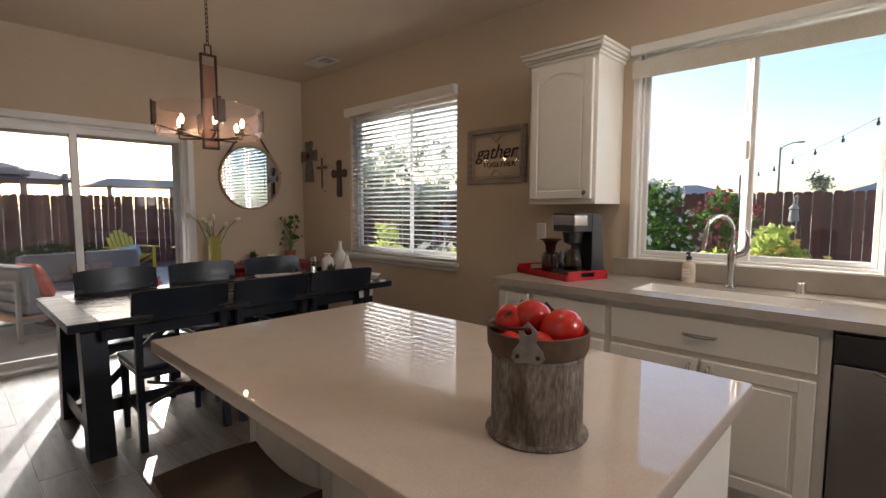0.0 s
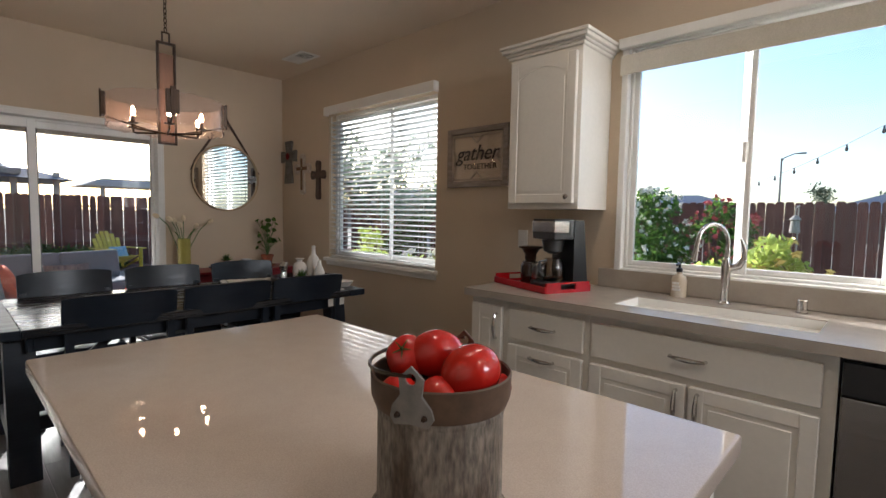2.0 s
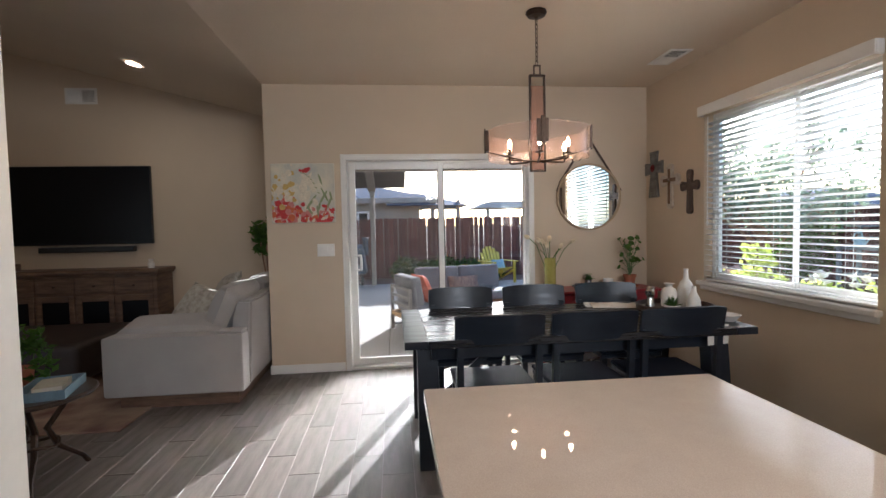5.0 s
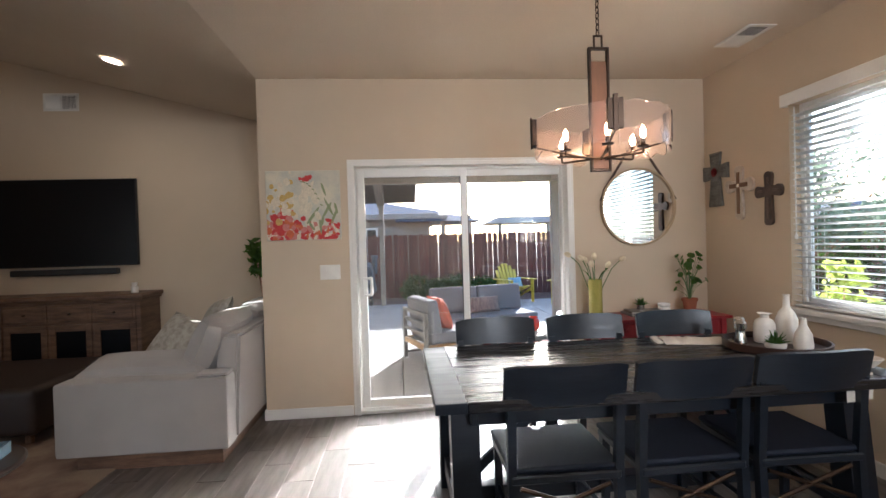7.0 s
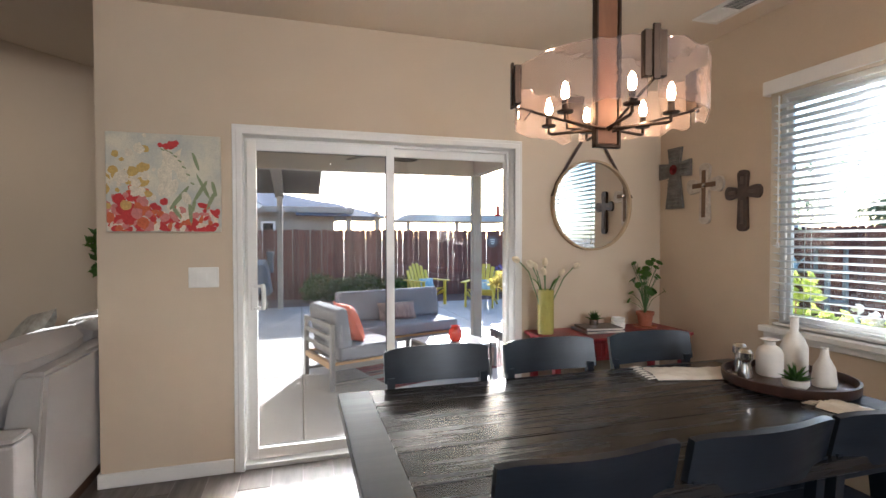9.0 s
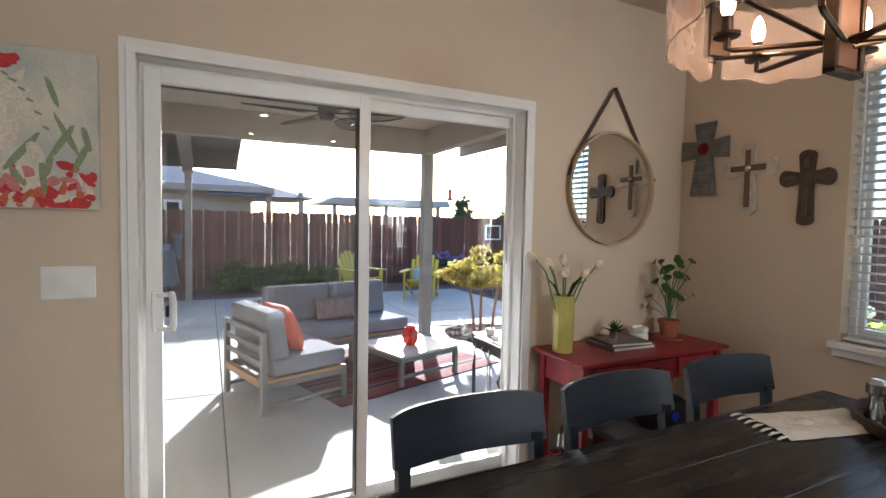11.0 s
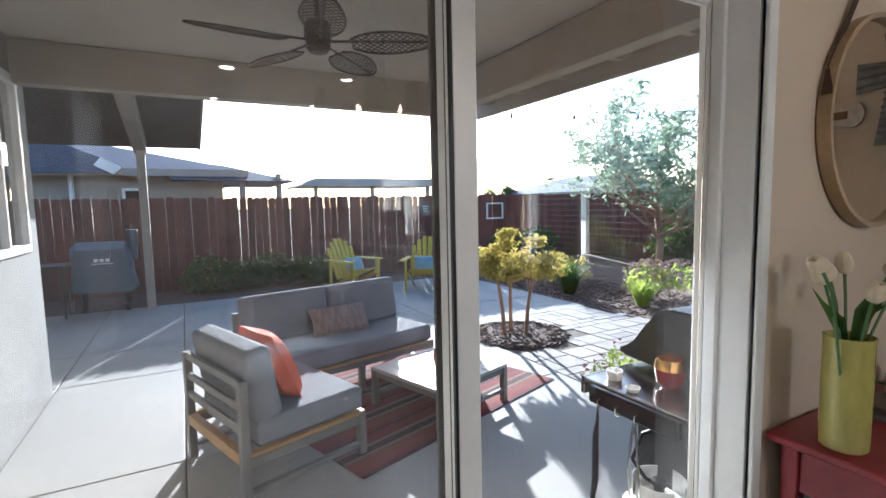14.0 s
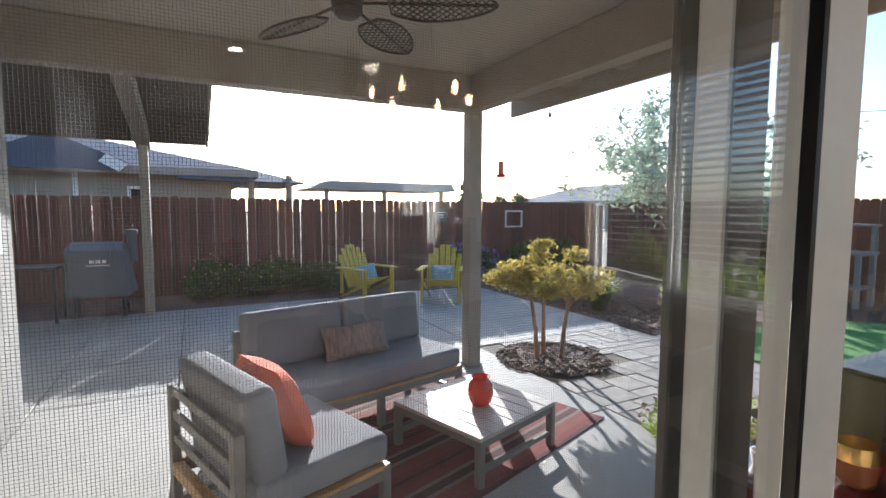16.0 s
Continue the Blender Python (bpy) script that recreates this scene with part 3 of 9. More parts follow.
CF, CT = 2.715, 0.928      # cabinet face, counter top


def base_unit(x0, x1, label, fronts):
    """A base cabinet with fronts (kind, x0, x1, z0, z1, pull)."""
    c = thing("base_cabinet", label, "cabinet", (x0, CF, 0), group="base cabinets under the counter")
    b = B()
    w = x1 - x0
    box(b, 0.0005, 0, 0.1, w - 0.0005, W - CF - 0.003, CT - 0.042)
    box(b, 0.0005, 0.06, 0.0, w - 0.0005, W - CF - 0.003, 0.0995)
    part("body", b, M["cab"], c)
    for kind, u0, u1, v0, v1, pl in fronts:
        b = B()
        panel(b, u0 - x0, v0, u1 - x0, v1, -0.0005, kind == "door")
        f = part(kind, b, M["cab"], c)
        if pl:
            b = B()
            pull(b, (pl[0] - x0, -0.024, pl[1]), (pl[2] - x0, -0.024, pl[3]))
            part("handle", b, M["chrome"], f, "brushed nickel bar pull")
    return c


base_unit(-1.30, -1.062, "white narrow base cabinet with a single door", [("door", -1.285, -1.085, 0.13, 0.85, (-1.115, 0.68, -1.115, 0.81))])
base_unit(-1.061, -0.60, "white base cabinet with stacked drawers", [("drawer", -1.04, -0.625, 0.695, 0.85, (-0.90, 0.775, -0.77, 0.775)), ("door", -1.04, -0.625, 0.13, 0.665, (-0.90, 0.62, -0.77, 0.62))])
base_unit(-0.599, 0.285, "white sink base cabinet with two doors", [("drawer", -0.585, 0.245, 0.695, 0.85, (-0.24, 0.775, -0.11, 0.775)), ("door", -0.585, -0.178, 0.13, 0.665, (-0.212, 0.51, -0.212, 0.64)), ("door", -0.166, 0.245, 0.13, 0.665, (-0.132, 0.51, -0.132, 0.64))])
base_unit(0.895, 1.8, "white base cabinet with two doors", [("drawer", 0.915, 1.78, 0.695, 0.85, None), ("door", 0.915, 1.34, 0.13, 0.665, (1.3, 0.51, 1.3, 0.64)), ("door", 1.352, 1.78, 0.13, 0.665, (1.39, 0.51, 1.39, 0.64))])
base_unit(1.801, 3.19, "white base cabinet run at the room's end", [("drawer", 1.82, 3.17, 0.695, 0.85, None), ("door", 1.82, 2.48, 0.13, 0.665, None), ("door", 2.5, 3.17, 0.13, 0.665, None)])
dw = thing("dishwasher", "stainless steel dishwasher with a black control strip", "dishwasher", (0.29, CF, 0))
b = B()
box(b, 0.002, 0.0, 0.1, 0.598, 0.55, 0.878)
part("body", b, M["plastic"], dw)
b = B()
box(b, 0.004, -0.03, 0.11, 0.596, -0.0005, 0.755, 0.006, 2)
part("door", b, M["steel"], dw, "brushed steel door")
b = B()
box(b, 0.004, -0.034, 0.758, 0.596, -0.0005, 0.872, 0.008, 2)
part("control_strip", b, M["plastic"], dw, "glossy black control strip")
b = B()
tube(b, [(0.12, -0.03, 0.752), (0.15, -0.045, 0.742), (0.3, -0.05, 0.735), (0.45, -0.045, 0.742), (0.48, -0.03, 0.752)], 0.008, 8)
part("handle", b, M["chrome"], dw, "curved steel handle lip")

# counter with the sink cut out
SX0, SX1, SY0, SY1 = -0.545, 0.215, 2.815, 3.115
b = B()
for args in ((-1.325, 2.668, SX0, W - 0.001), (SX1, 2.668, 3.19, W - 0.001), (SX0, 2.668, SX1, SY0), (SX0, SY1, SX1, W - 0.001)):
    box(b, args[0], args[1], CT - 0.04, args[2], args[3], CT)
bmesh.ops.remove_doubles(b, verts=b.verts[:], dist=1e-5)
top = tagged(part("countertop", b, M["counter"], None), "grey beige stone kitchen countertop with a cut-out sink", "countertop")
b = B()
box(b, -0.86, W - 0.02, CT + 0.0005, 3.19, W - 0.001, CT + 0.105, 0.003)
part("backsplash", b, M["counter"], top, "low stone upstand")
sink = thing("kitchen_sink", "white undermount kitchen sink in the counter", "sink", (0.5 * (SX0 + SX1), 0.5 * (SY0 + SY1), CT - 0.2))
b = B()
a, d = 0.5 * (SX1 - SX0), 0.5 * (SY1 - SY0)
for args in ((-a - 0.01, -d - 0.01, 0.0, a + 0.01, d + 0.01, 0.012), (-a - 0.01, -d - 0.01, 0.012, -a + 0.004, d + 0.01, 0.196), (a - 0.004, -d - 0.01, 0.012, a + 0.01, d + 0.01, 0.196), (-a + 0.004, -d - 0.01, 0.012, a - 0.004, -d + 0.004, 0.196), (-a + 0.004, d - 0.004, 0.012, a - 0.004, d + 0.01, 0.196)):
    box(b, *args)
part("basin", b, M["white"], sink, "white basin")
b = B()
lathe(b, [(0.0, 0.0), (0.04, 0.0), (0.042, 0.004), (0.03, 0.006), (0.0, 0.003)], 20, (0, 0, 0.0125))
part("drain", b, M["chrome"], sink, "steel drain")

faucet = thing("faucet", "brushed nickel gooseneck kitchen faucet", "faucet", (-0.18, 3.215, CT))
b = B()
lathe(b, [(0.0, 0), (0.027, 0), (0.027, 0.006), (0.018, 0.016), (0.016, 0.07), (0.021, 0.13), (0.022, 0.18), (0.013, 0.22), (0.0, 0.225)], 20)
part("body", b, M["chrome"], faucet)
b = B()
arc = [(0, 0.005, 0.2), (0.0, 0.006, 0.27)] + [(-0.045 * (1 - math.cos(k)) * 1.0, -0.07 * (1 - math.cos(k)) + 0.006, 0.29 + 0.085 * math.sin(k)) for k in (math.pi * i / 10 for i in range(11))]
tube(b, arc, [0.012, 0.0105] + [0.0098] * 11, 12)
end = Vector(arc[-1])
rod(b, end, end + Vector((-0.010, -0.014, -0.085)), 0.0115, 12, 0.0145)
part("spout", b, M["chrome"], faucet, "arched pull-down spout")
b = B()
tube(b, [(0.012, 0, 0.17), (0.05, 0.002, 0.185), (0.068, 0.002, 0.215), (0.072, 0.0, 0.26), (0.055, -0.002, 0.31)], [0.015, 0.017, 0.015, 0.010, 0.005], 10)
part("lever", b, M["chrome"], faucet, "curved lever")
gap = thing("sink_air_gap", "small ribbed nickel air gap cap by the sink", "air gap", (0.115, 3.225, CT))
b = B()
lathe(b, [(0, 0), (0.024, 0), (0.024, 0.004), (0.02, 0.006), (0.02, 0.02), (0.0185, 0.021), (0.0185, 0.026), (0.02, 0.027), (0.02, 0.055), (0.016, 0.06), (0, 0.061)], 20)
part("cap", b, M["chrome"], gap)
soap = thing("soap_bottle", "clear soap dispenser with amber soap and a black pump", "soap dispenser", (-0.40, 3.265, CT))
b = B()
lathe(b, [(0, 0), (0.036, 0), (0.038, 0.004), (0.038, 0.085), (0.032, 0.105), (0.014, 0.118), (0.013, 0.13), (0, 0.13)], 20)
part("bottle", b, mat("amber soap bottle", (0.55, 0.44, 0.31), 0.15, scale=6, col2=(0.66, 0.60, 0.50), grain=0.02, coat=0.4), soap)
b = B()
for k in range(3):
    box(b, -0.02, -0.0395, 0.035 + 0.016 * k, 0.020 - 0.004 * k, -0.036, 0.047 + 0.016 * k)
part("label_bars", b, M["white"], soap, "pale label with unreadable print")
b = B()
rod(b, (0, 0, 0.13), (0, 0, 0.17), 0.006, 8)
lathe(b, [(0, 0), (0.015, 0), (0.015, 0.018), (0.006, 0.022), (0, 0.022)], 12, (0, 0, 0.128))
tube(b, [(0, 0, 0.17), (0, -0.02, 0.173), (0, -0.04, 0.165)], 0.006, 8)
part("pump", b, M["plastic"], soap, "black pump head")


# wall cabinets
def upper_unit(x0, x1, z0, z1, yf, label):
    c = thing("wall_cabinet", label, "cabinet", (x0, yf, z0), group="white wall cabinets")
    w, h, d = x1 - x0, z1 - z0, W - yf - 0.002
    b = B()
    box(b, 0, 0, 0, w, d, h - 0.06, 0.002)
    part("body", b, M["cab"], c)
    b = B()
    box(b, 0.022, -0.02, 0.03, w - 0.022, -0.0005, h - 0.10, 0.004)
    e = 0.05
    box(b, 0.022, -0.026, 0.03, 0.022 + e, -0.019, h - 0.10, 0.003)
    box(b, w - 0.022 - e, -0.026, 0.03, w - 0.022, -0.019, h - 0.10, 0.003)
    box(b, 0.022 + e - 0.001, -0.0255, 0.03, w - 0.022 - e + 0.001, -0.019, 0.03 + e, 0.003)
    # arched top rail
    n = 12
    u0, u1 = 0.022 + e - 0.001, w - 0.022 - e + 0.001
    arch = [(u0 + (u1 - u0) * i / n, h - 0.10 - 0.10 + 0.05 * math.sin(math.pi * i / n)) for i in range(n + 1)]
    prism(b, [(u1, h - 0.10), (u0, h - 0.10)] + arch, -0.0255, -0.019, "y")
    arch2 = [(u0 + 0.018 + (u1 - u0 - 0.036) * i / n, h - 0.10 - 0.122 + 0.05 * math.sin(math.pi * i / n)) for i in range(n + 1)]
    prism(b, [(u1 - 0.018, 0.03 + e + 0.018), (u0 + 0.018, 0.03 + e + 0.018)] + arch2, -0.0245, -0.019, "y")
    dr = part("door", b, M["cab"], c, "white arched raised-panel door")
    b = B()
    rod(b, (w - 0.05, -0.026, 0.065), (w - 0.05, -0.04, 0.065), 0.006, 8)
    lathe(b, [(0, 0), (0.012, 0.003), (0.014, 0.009), (0.009, 0.014), (0, 0.015)], 14)
    for v in b.verts[16:]:
        v.co = Vector((w - 0.05 + v.co.x, -0.04 - v.co.z, 0.065 + v.co.y))
    part("knob", b, M["chrome"], dr, "round nickel knob")
    # crown moulding
    b = B()
    for k, (o, za, zb) in enumerate(((0.012, -0.075, -0.055), (0.024, -0.056, -0.04), (0.042, -0.041, -0.018), (0.052, -0.019, 0.0))):
        box(b, -o, -o, h + za, w + o, d, h + zb, 0.004)
    part("crown", b, M["cab"], c, "white stepped crown moulding")
    return c


upper_unit(-1.285, -0.835, 1.367, 2.285, 2.995, "white wall cabinet with an arched panel door")
upper_unit(0.465, 1.0, 1.362, 2.285, 2.995, "white wall cabinet beside the window")
upper_unit(1.06, 1.9, 1.362, 2.285, 2.995, "white wall cabinet beside the window")

# ---- island ----
isl = thing("kitchen_island", "white panelled kitchen island", "kitchen island", (-0.51, 1.26, 0))
b = B()
box(b, -0.69, -0.14, 0.1, 0.69, 0.40, CT - 0.042)
box(b, -0.66, -0.12, 0.0, 0.66, 0.34, 0.0995)
part("body", b, M["cab"], isl)
for k in range(3):
    b = B()
    panel(b, -0.665 + 0.45 * k, 0.13, -0.665 + 0.43 + 0.45 * k, 0.85, -0.1405)
    part("panel", b, M["cab"], isl)
b = B()
for u in (-0.02, 0.26):
    box(b, -0.704, -0.12 + u, 0.13, -0.6905, 0.13 + u, 0.85, 0.004)
part("end_panel", b, M["cab"], isl)
b = B()
box(b, -1.234, 0.815, CT - 0.04, 0.215, 1.687, CT, 0.006, 2)
tagged(part("island_top", b, M["quartz"], None), "polished cream quartz island top", "countertop")


# saddle stool
def stool(x, y, rz):
    s = thing("bar_stool", "dark wooden saddle-seat bar stool under the island", "stool", (x, y, 0), rz, "island stools")
    b = B()
    n = 10
    grid = {}
    for i in range(n + 1):
        for j in range(n + 1):
            u, v = 2 * i / n - 1, 2 * j / n - 1
            z = 0.585 + 0.03 * u * u - 0.008 * v * v
            for k, dz in ((0, 0), (1, -0.035)):
                grid[i, j, k] = b.verts.new((u * 0.19, v * 0.145, z + dz))
    for i in range(n):
        for j in range(n):
            b.faces.new((grid[i, j, 0], grid[i + 1, j, 0], grid[i + 1, j + 1, 0], grid[i, j + 1, 0]))
            b.faces.new((grid[i, j, 1], grid[i, j + 1, 1], grid[i + 1, j + 1, 1], grid[i + 1, j, 1]))
    for i in range(n):
        for e in (0, n):
            b.faces.new((grid[i, e, 0], grid[i + 1, e, 0], grid[i + 1, e, 1], grid[i, e, 1]))
            b.faces.new((grid[e, i, 0], grid[e, i + 1, 0], grid[e, i + 1, 1], grid[e, i, 1]))
    part("seat", b, mat("dark brown leather", (0.030, 0.020, 0.016), 0.3, col2=(0.05, 0.032, 0.024), scale=9, bump=0.25, bscale=120), s, "dark scooped seat")
    for sx in (-1, 1):
        for sy in (-1, 1):
            b = B()
            rod(b, (sx * 0.15, sy * 0.105, 0.57), (sx * 0.20, sy * 0.15, 0.0), 0.021, 8, 0.017)
            part("leg", b, M["black"], s)
    for sy in (-1, 1):
        b = B()
        rod(b, (-0.19, sy * 0.14, 0.2), (0.19, sy * 0.14, 0.2), 0.012, 8)
        part("rail", b, M["black"], s)
    return s


stool(-0.80, 0.885, 0)

# ---- dining table and chairs ----
TX, TY, TZ = -2.99, 1.82, 0.765
tab = thing("dining_table", "black-stained plank dining table on thick legs", "dining table", (TX, TY, 0))
L2, W2 = 1.035, 0.52
for sy in (-1, 1):
    b = B()
    box(b, -W2, sy * (L2 - 0.13), TZ - 0.045, W2, sy * L2, TZ, 0.005, 2)
    part("breadboard_end", b, M["black"], tab, "black end plank")
for k in range(5):
    b = B()
    w = 2 * W2 / 5
    box(b, -W2 + k * w + 0.0006, -L2 + 0.131, TZ - 0.045, -W2 + (k + 1) * w - 0.0006, L2 - 0.131, TZ - 0.001, 0.003)
    part("plank", b, M["blackx"], tab, "black-stained top plank")
b = B()
for sy in (-1, 1):
    box(b, -W2 + 0.09, sy * (L2 - 0.18), TZ - 0.13, W2 - 0.09, sy * (L2 - 0.155), TZ - 0.046, 0.003)
for sx in (-1, 1):
    box(b, sx * (W2 - 0.10), -L2 + 0.18, TZ - 0.13, sx * (W2 - 0.125), L2 - 0.18, TZ - 0.046, 0.003)
part("apron", b, M["black"], tab)
for sy in (-1, 1):
    for sx in (-1, 1):
        b = B()
        for dx in (0,):
            quads(b, [(sx * 0.30 - 0.055, sy * 0.90 - 0.06, TZ - 0.046), (sx * 0.30 + 0.055, sy * 0.90 - 0.06, TZ - 0.046), (sx * 0.30 + 0.055, sy * 0.90 + 0.06, TZ - 0.046), (sx * 0.30 - 0.055, sy * 0.90 + 0.06, TZ - 0.046),
                      (sx * 0.38 - 0.055, sy * 0.90 - 0.06, 0), (sx * 0.38 + 0.055, sy * 0.90 - 0.06, 0), (sx * 0.38 + 0.055, sy * 0.90 + 0.06, 0), (sx * 0.38 - 0.055, sy * 0.90 + 0.06, 0)], BOXF)
        part("leg", b, M["black"], tab, "thick black leg")
    b = B()
    box(b, -0.33, sy * 0.90 - 0.04, 0.10, 0.33, sy * 0.90 + 0.04, 0.19, 0.004)
    part("cross_stretcher", b, M["black"], tab)
    b = B()
    rod(b, (0, sy * 0.86, 0.2), (0, sy * 0.35, TZ - 0.10), 0.03, 4)
    part("brace", b, M["black"], tab)
b = B()
box(b, -0.04, -0.86, 0.105, 0.04, 0.86, 0.185, 0.004)
part("long_stretcher", b, M["black"], tab)


def dining_chair():
    """Seat front faces +x; origin on the floor under the seat's middle."""
    c = thing("dining_chair", "black wooden dining chair with a curved back rail and dark seat", "chair", group="chairs round the dining table")
    n = 14
    b = B()
    o, i_ = [], []
    for k in range(n + 1):
        v = 2 * k / n - 1
        xb = -0.245 + 0.045 * (v * v) 
        o.append((xb - 0.022, v * 0.255))
        i_.append((xb, v * 0.255))
    rings = []
    for (xo, yo), (xi, yi) in zip(o, i_):
        f = 1 - 0.0
        cut = 0.014 * (abs(yo) / 0.255) ** 6
        rings.append([b.verts.new((xo - 0.02, yo, 0.898 - cut)), b.verts.new((xi - 0.02, yi, 0.902 - cut)), b.verts.new((xi + 0.008, yi, 0.738 + cut)), b.verts.new((xo + 0.008, yo, 0.734 + cut))])
    for A, C in zip(rings, rings[1:]):
        for j in range(4):
            b.faces.new((A[j], A[(j + 1) % 4], C[(j + 1) % 4], C[j]))
    b.faces.new(rings[0][::-1])
    b.faces.new(rings[-1])
    bmesh.ops.bevel(b, geom=[e for e in b.edges if e.calc_face_angle(0) > 1.0], offset=0.005, segments=1, affect="EDGES")
    part("backrest", b, M["black"], c, "curved black back rail")
    for sy in (-1, 1):
        b = B()
        pts = [(-0.215, 0.0), (-0.190, 0.44), (-0.214, 0.772)]
        for (xa, za), (xb, zb) in zip(pts, pts[1:]):
            quads(b, [(xa - 0.02, sy * 0.226 - 0.018, za), (xa + 0.02, sy * 0.226 - 0.018, za), (xa + 0.02, sy * 0.226 + 0.018, za), (xa - 0.02, sy * 0.226 + 0.018, za), (xb - 0.016, sy * 0.226 - 0.018, zb), (xb + 0.016, sy * 0.226 - 0.018, zb), (xb + 0.016, sy * 0.226 + 0.018, zb), (xb - 0.016, sy * 0.226 + 0.018, zb)], BOXF)
        bmesh.ops.remove_doubles(b, verts=b.verts[:], dist=0.0045)
        part("leg", b, M["black"], c)
        b = B()
        quads(b, [(0.19, sy * 0.205 - 0.02, 0.43), (0.23, sy * 0.205 - 0.02, 0.43), (0.23, sy * 0.205 + 0.02, 0.43), (0.19, sy * 0.205 + 0.02, 0.43), (0.195, sy * 0.205 - 0.015, 0), (0.225, sy * 0.205 - 0.015, 0), (0.225, sy * 0.205 + 0.015, 0), (0.195, sy * 0.205 + 0.015, 0)], BOXF)
        part("leg", b, M["black"], c)
        b = B()
        rod(b, (-0.20, sy * 0.222, 0.2), (0.21, sy * 0.205, 0.2), 0.012, 6)
        part("stretcher", b, M["black"], c)
    b = B()
    box(b, -0.215, -0.23, 0.405, 0.235, 0.23, 0.44, 0.006)
    part("seat_frame", b, M["black"], c)
    b = B()
    box(b, -0.20, -0.235, 0.441, 0.245, 0.235, 0.468, 0.012, 3)
    part("seat", b, mat("dark navy seat cover", (0.014, 0.018, 0.03), 0.7, spec=0.2, scale=8, bump=0.2, bscale=200), c, "dark padded seat")
    b = B()
    for s in (-1, 1):
        rod(b, (-0.205, s * 0.19, 0.25), (-0.19, -s * 0.19, 0.38), 0.010, 6)
    part("cross_brace", b, M["bronze"], c, "thin crossed brace")
    return c


ch = dining_chair()
ch.matrix_basis = pose(-2.715, 1.32, 0, 0, 0, 180)
for x, y, rz in ((-2.715, 1.865, 181), (-2.715, 2.405, 179), (-3.43, 1.258, 0), (-3.43, 1.855, 1), (-3.43, 2.455, -1)):
    copy_thing(ch, pose(x, y, 0, 0, 0, rz))

# ---- red console ----
rc = thing("console_table", "red painted console table with three small drawers", "console table", (-4.385, 2.715, 0))
b = B()
box(b, -0.205, -0.55, 0.735, 0.205, 0.55, 0.757, 0.004)
part("top", b, M["red"], rc, "red table top")
for sx in (-1, 1):
    for sy in (-1, 1):
        b = B()
        box(b, sx * 0.155 - 0.022, sy * 0.495 - 0.022, 0, sx * 0.155 + 0.022, sy * 0.495 + 0.022, 0.7345, 0.003)
        part("leg", b, M["red"], rc)
b = B()
box(b, -0.165, -0.472, 0.60, -0.15, 0.472, 0.7345)
for sy in (-1, 1):
    box(b, -0.132, sy * 0.505, 0.60, 0.132, sy * 0.49, 0.7345)
box(b, 0.145, -0.472, 0.60, 0.160, 0.472, 0.7345)
part("apron", b, M["red"], rc)
for k in range(3):
    b = B()
    y = -0.31 + 0.31 * k
    box(b, 0.161, y - 0.14, 0.622, 0.172, y + 0.14, 0.718, 0.003)
    dr = part("drawer", b, M["red"], rc)
    b = B()
    lathe(b, [(0, 0), (0.008, 0), (0.008, 0.01), (0.015, 0.014), (0.015, 0.02), (0, 0.024)], 12)
    for v in b.verts:
        v.co = Vector((0.172 + v.co.z, y + v.co.x, 0.67 + v.co.y))
    part("knob", b, M["red"], dr)
b = B()
box(b, -0.135, -0.475, 0.16, 0.135, 0.475, 0.18, 0.003)
part("shelf", b, M["red"], rc, "red lower shelf")

# ---- mirror ----
mr = thing("round_mirror", "round wood-framed mirror hung on a brown leather strap", "mirror", (D, 2.71, 1.655))
b = B()
n = 64
for (r0, r1, xa, xb) in ((0.318, 0.333, 0.004, 0.04),):
    prof = [(r0, xa), (r0, xb), (r1, xb), (r1, xa)]
    rr = [[b.verts.new((x, r * math.cos(2 * math.pi * i / n), r * math.sin(2 * math.pi * i / n))) for r, x in prof] for i in range(n)]
    for i in range(n):
        A, C = rr[i], rr[(i + 1) % n]
        for j in range(4):
            b.faces.new((A[j], A[(j + 1) % 4], C[(j + 1) % 4], C[j]))
part("frame", b, mat("pale tan wood hoop", (0.42, 0.30, 0.17), 0.5, scale=6, bump=0.1), mr, "thin pale wooden hoop")
b = B()
vs = [b.verts.new((0.022, 0.3185 * math.cos(2 * math.pi * i / n), 0.3185 * math.sin(2 * math.pi * i / n))) for i in range(n)]
b.faces.new(vs)
mm = bpy.data.materials.new("mirror silver")
mm.use_nodes = True
pb = mm.node_tree.nodes["Principled BSDF"]
pb.inputs["Base Color"].default_value, pb.inputs["Metallic"].default_value, pb.inputs["Roughness"].default_value = (0.86, 0.87, 0.86, 1), 1.0, 0.0
part("mirror_glass", b, mm, mr, "mirror glass", smooth=0)
b = B()
for s in (-1, 1):
    p, q = Vector((0.012, s * 0.30, 0.14)), Vector((0.016, s * 0.008, 0.585))
    d = (q - p).normalized()
    k = Vector((0, d.z, -d.y)) * 0.011
    o = Vector((0.003, 0, 0))
    quads(b, [p - k, p + k, p + k + o, p - k + o, q - k, q + k, q + k + o, q - k + o], BOXF)
    p2 = Vector((0.044, s * 0.335, 0.09))
    quads(b, [p2 + Vector((-0.03, 0, -0.03)), p2 + Vector((-0.03, 0.004 * s, -0.03)), p2 + Vector((0, 0.004 * s, -0.03)), p2 + Vector((0, 0, -0.03)), p + Vector((-0.005, -0.004, 0.0)), p + Vector((-0.005, 0.004, 0.0)), p + Vector((0.006, 0.004, 0)), p + Vector((0.006, -0.004, 0))], BOXF)
part("strap", b, mat("brown leather", (0.055, 0.025, 0.015), 0.55, scale=12, bump=0.3, bscale=150), mr, "dark brown leather strap")
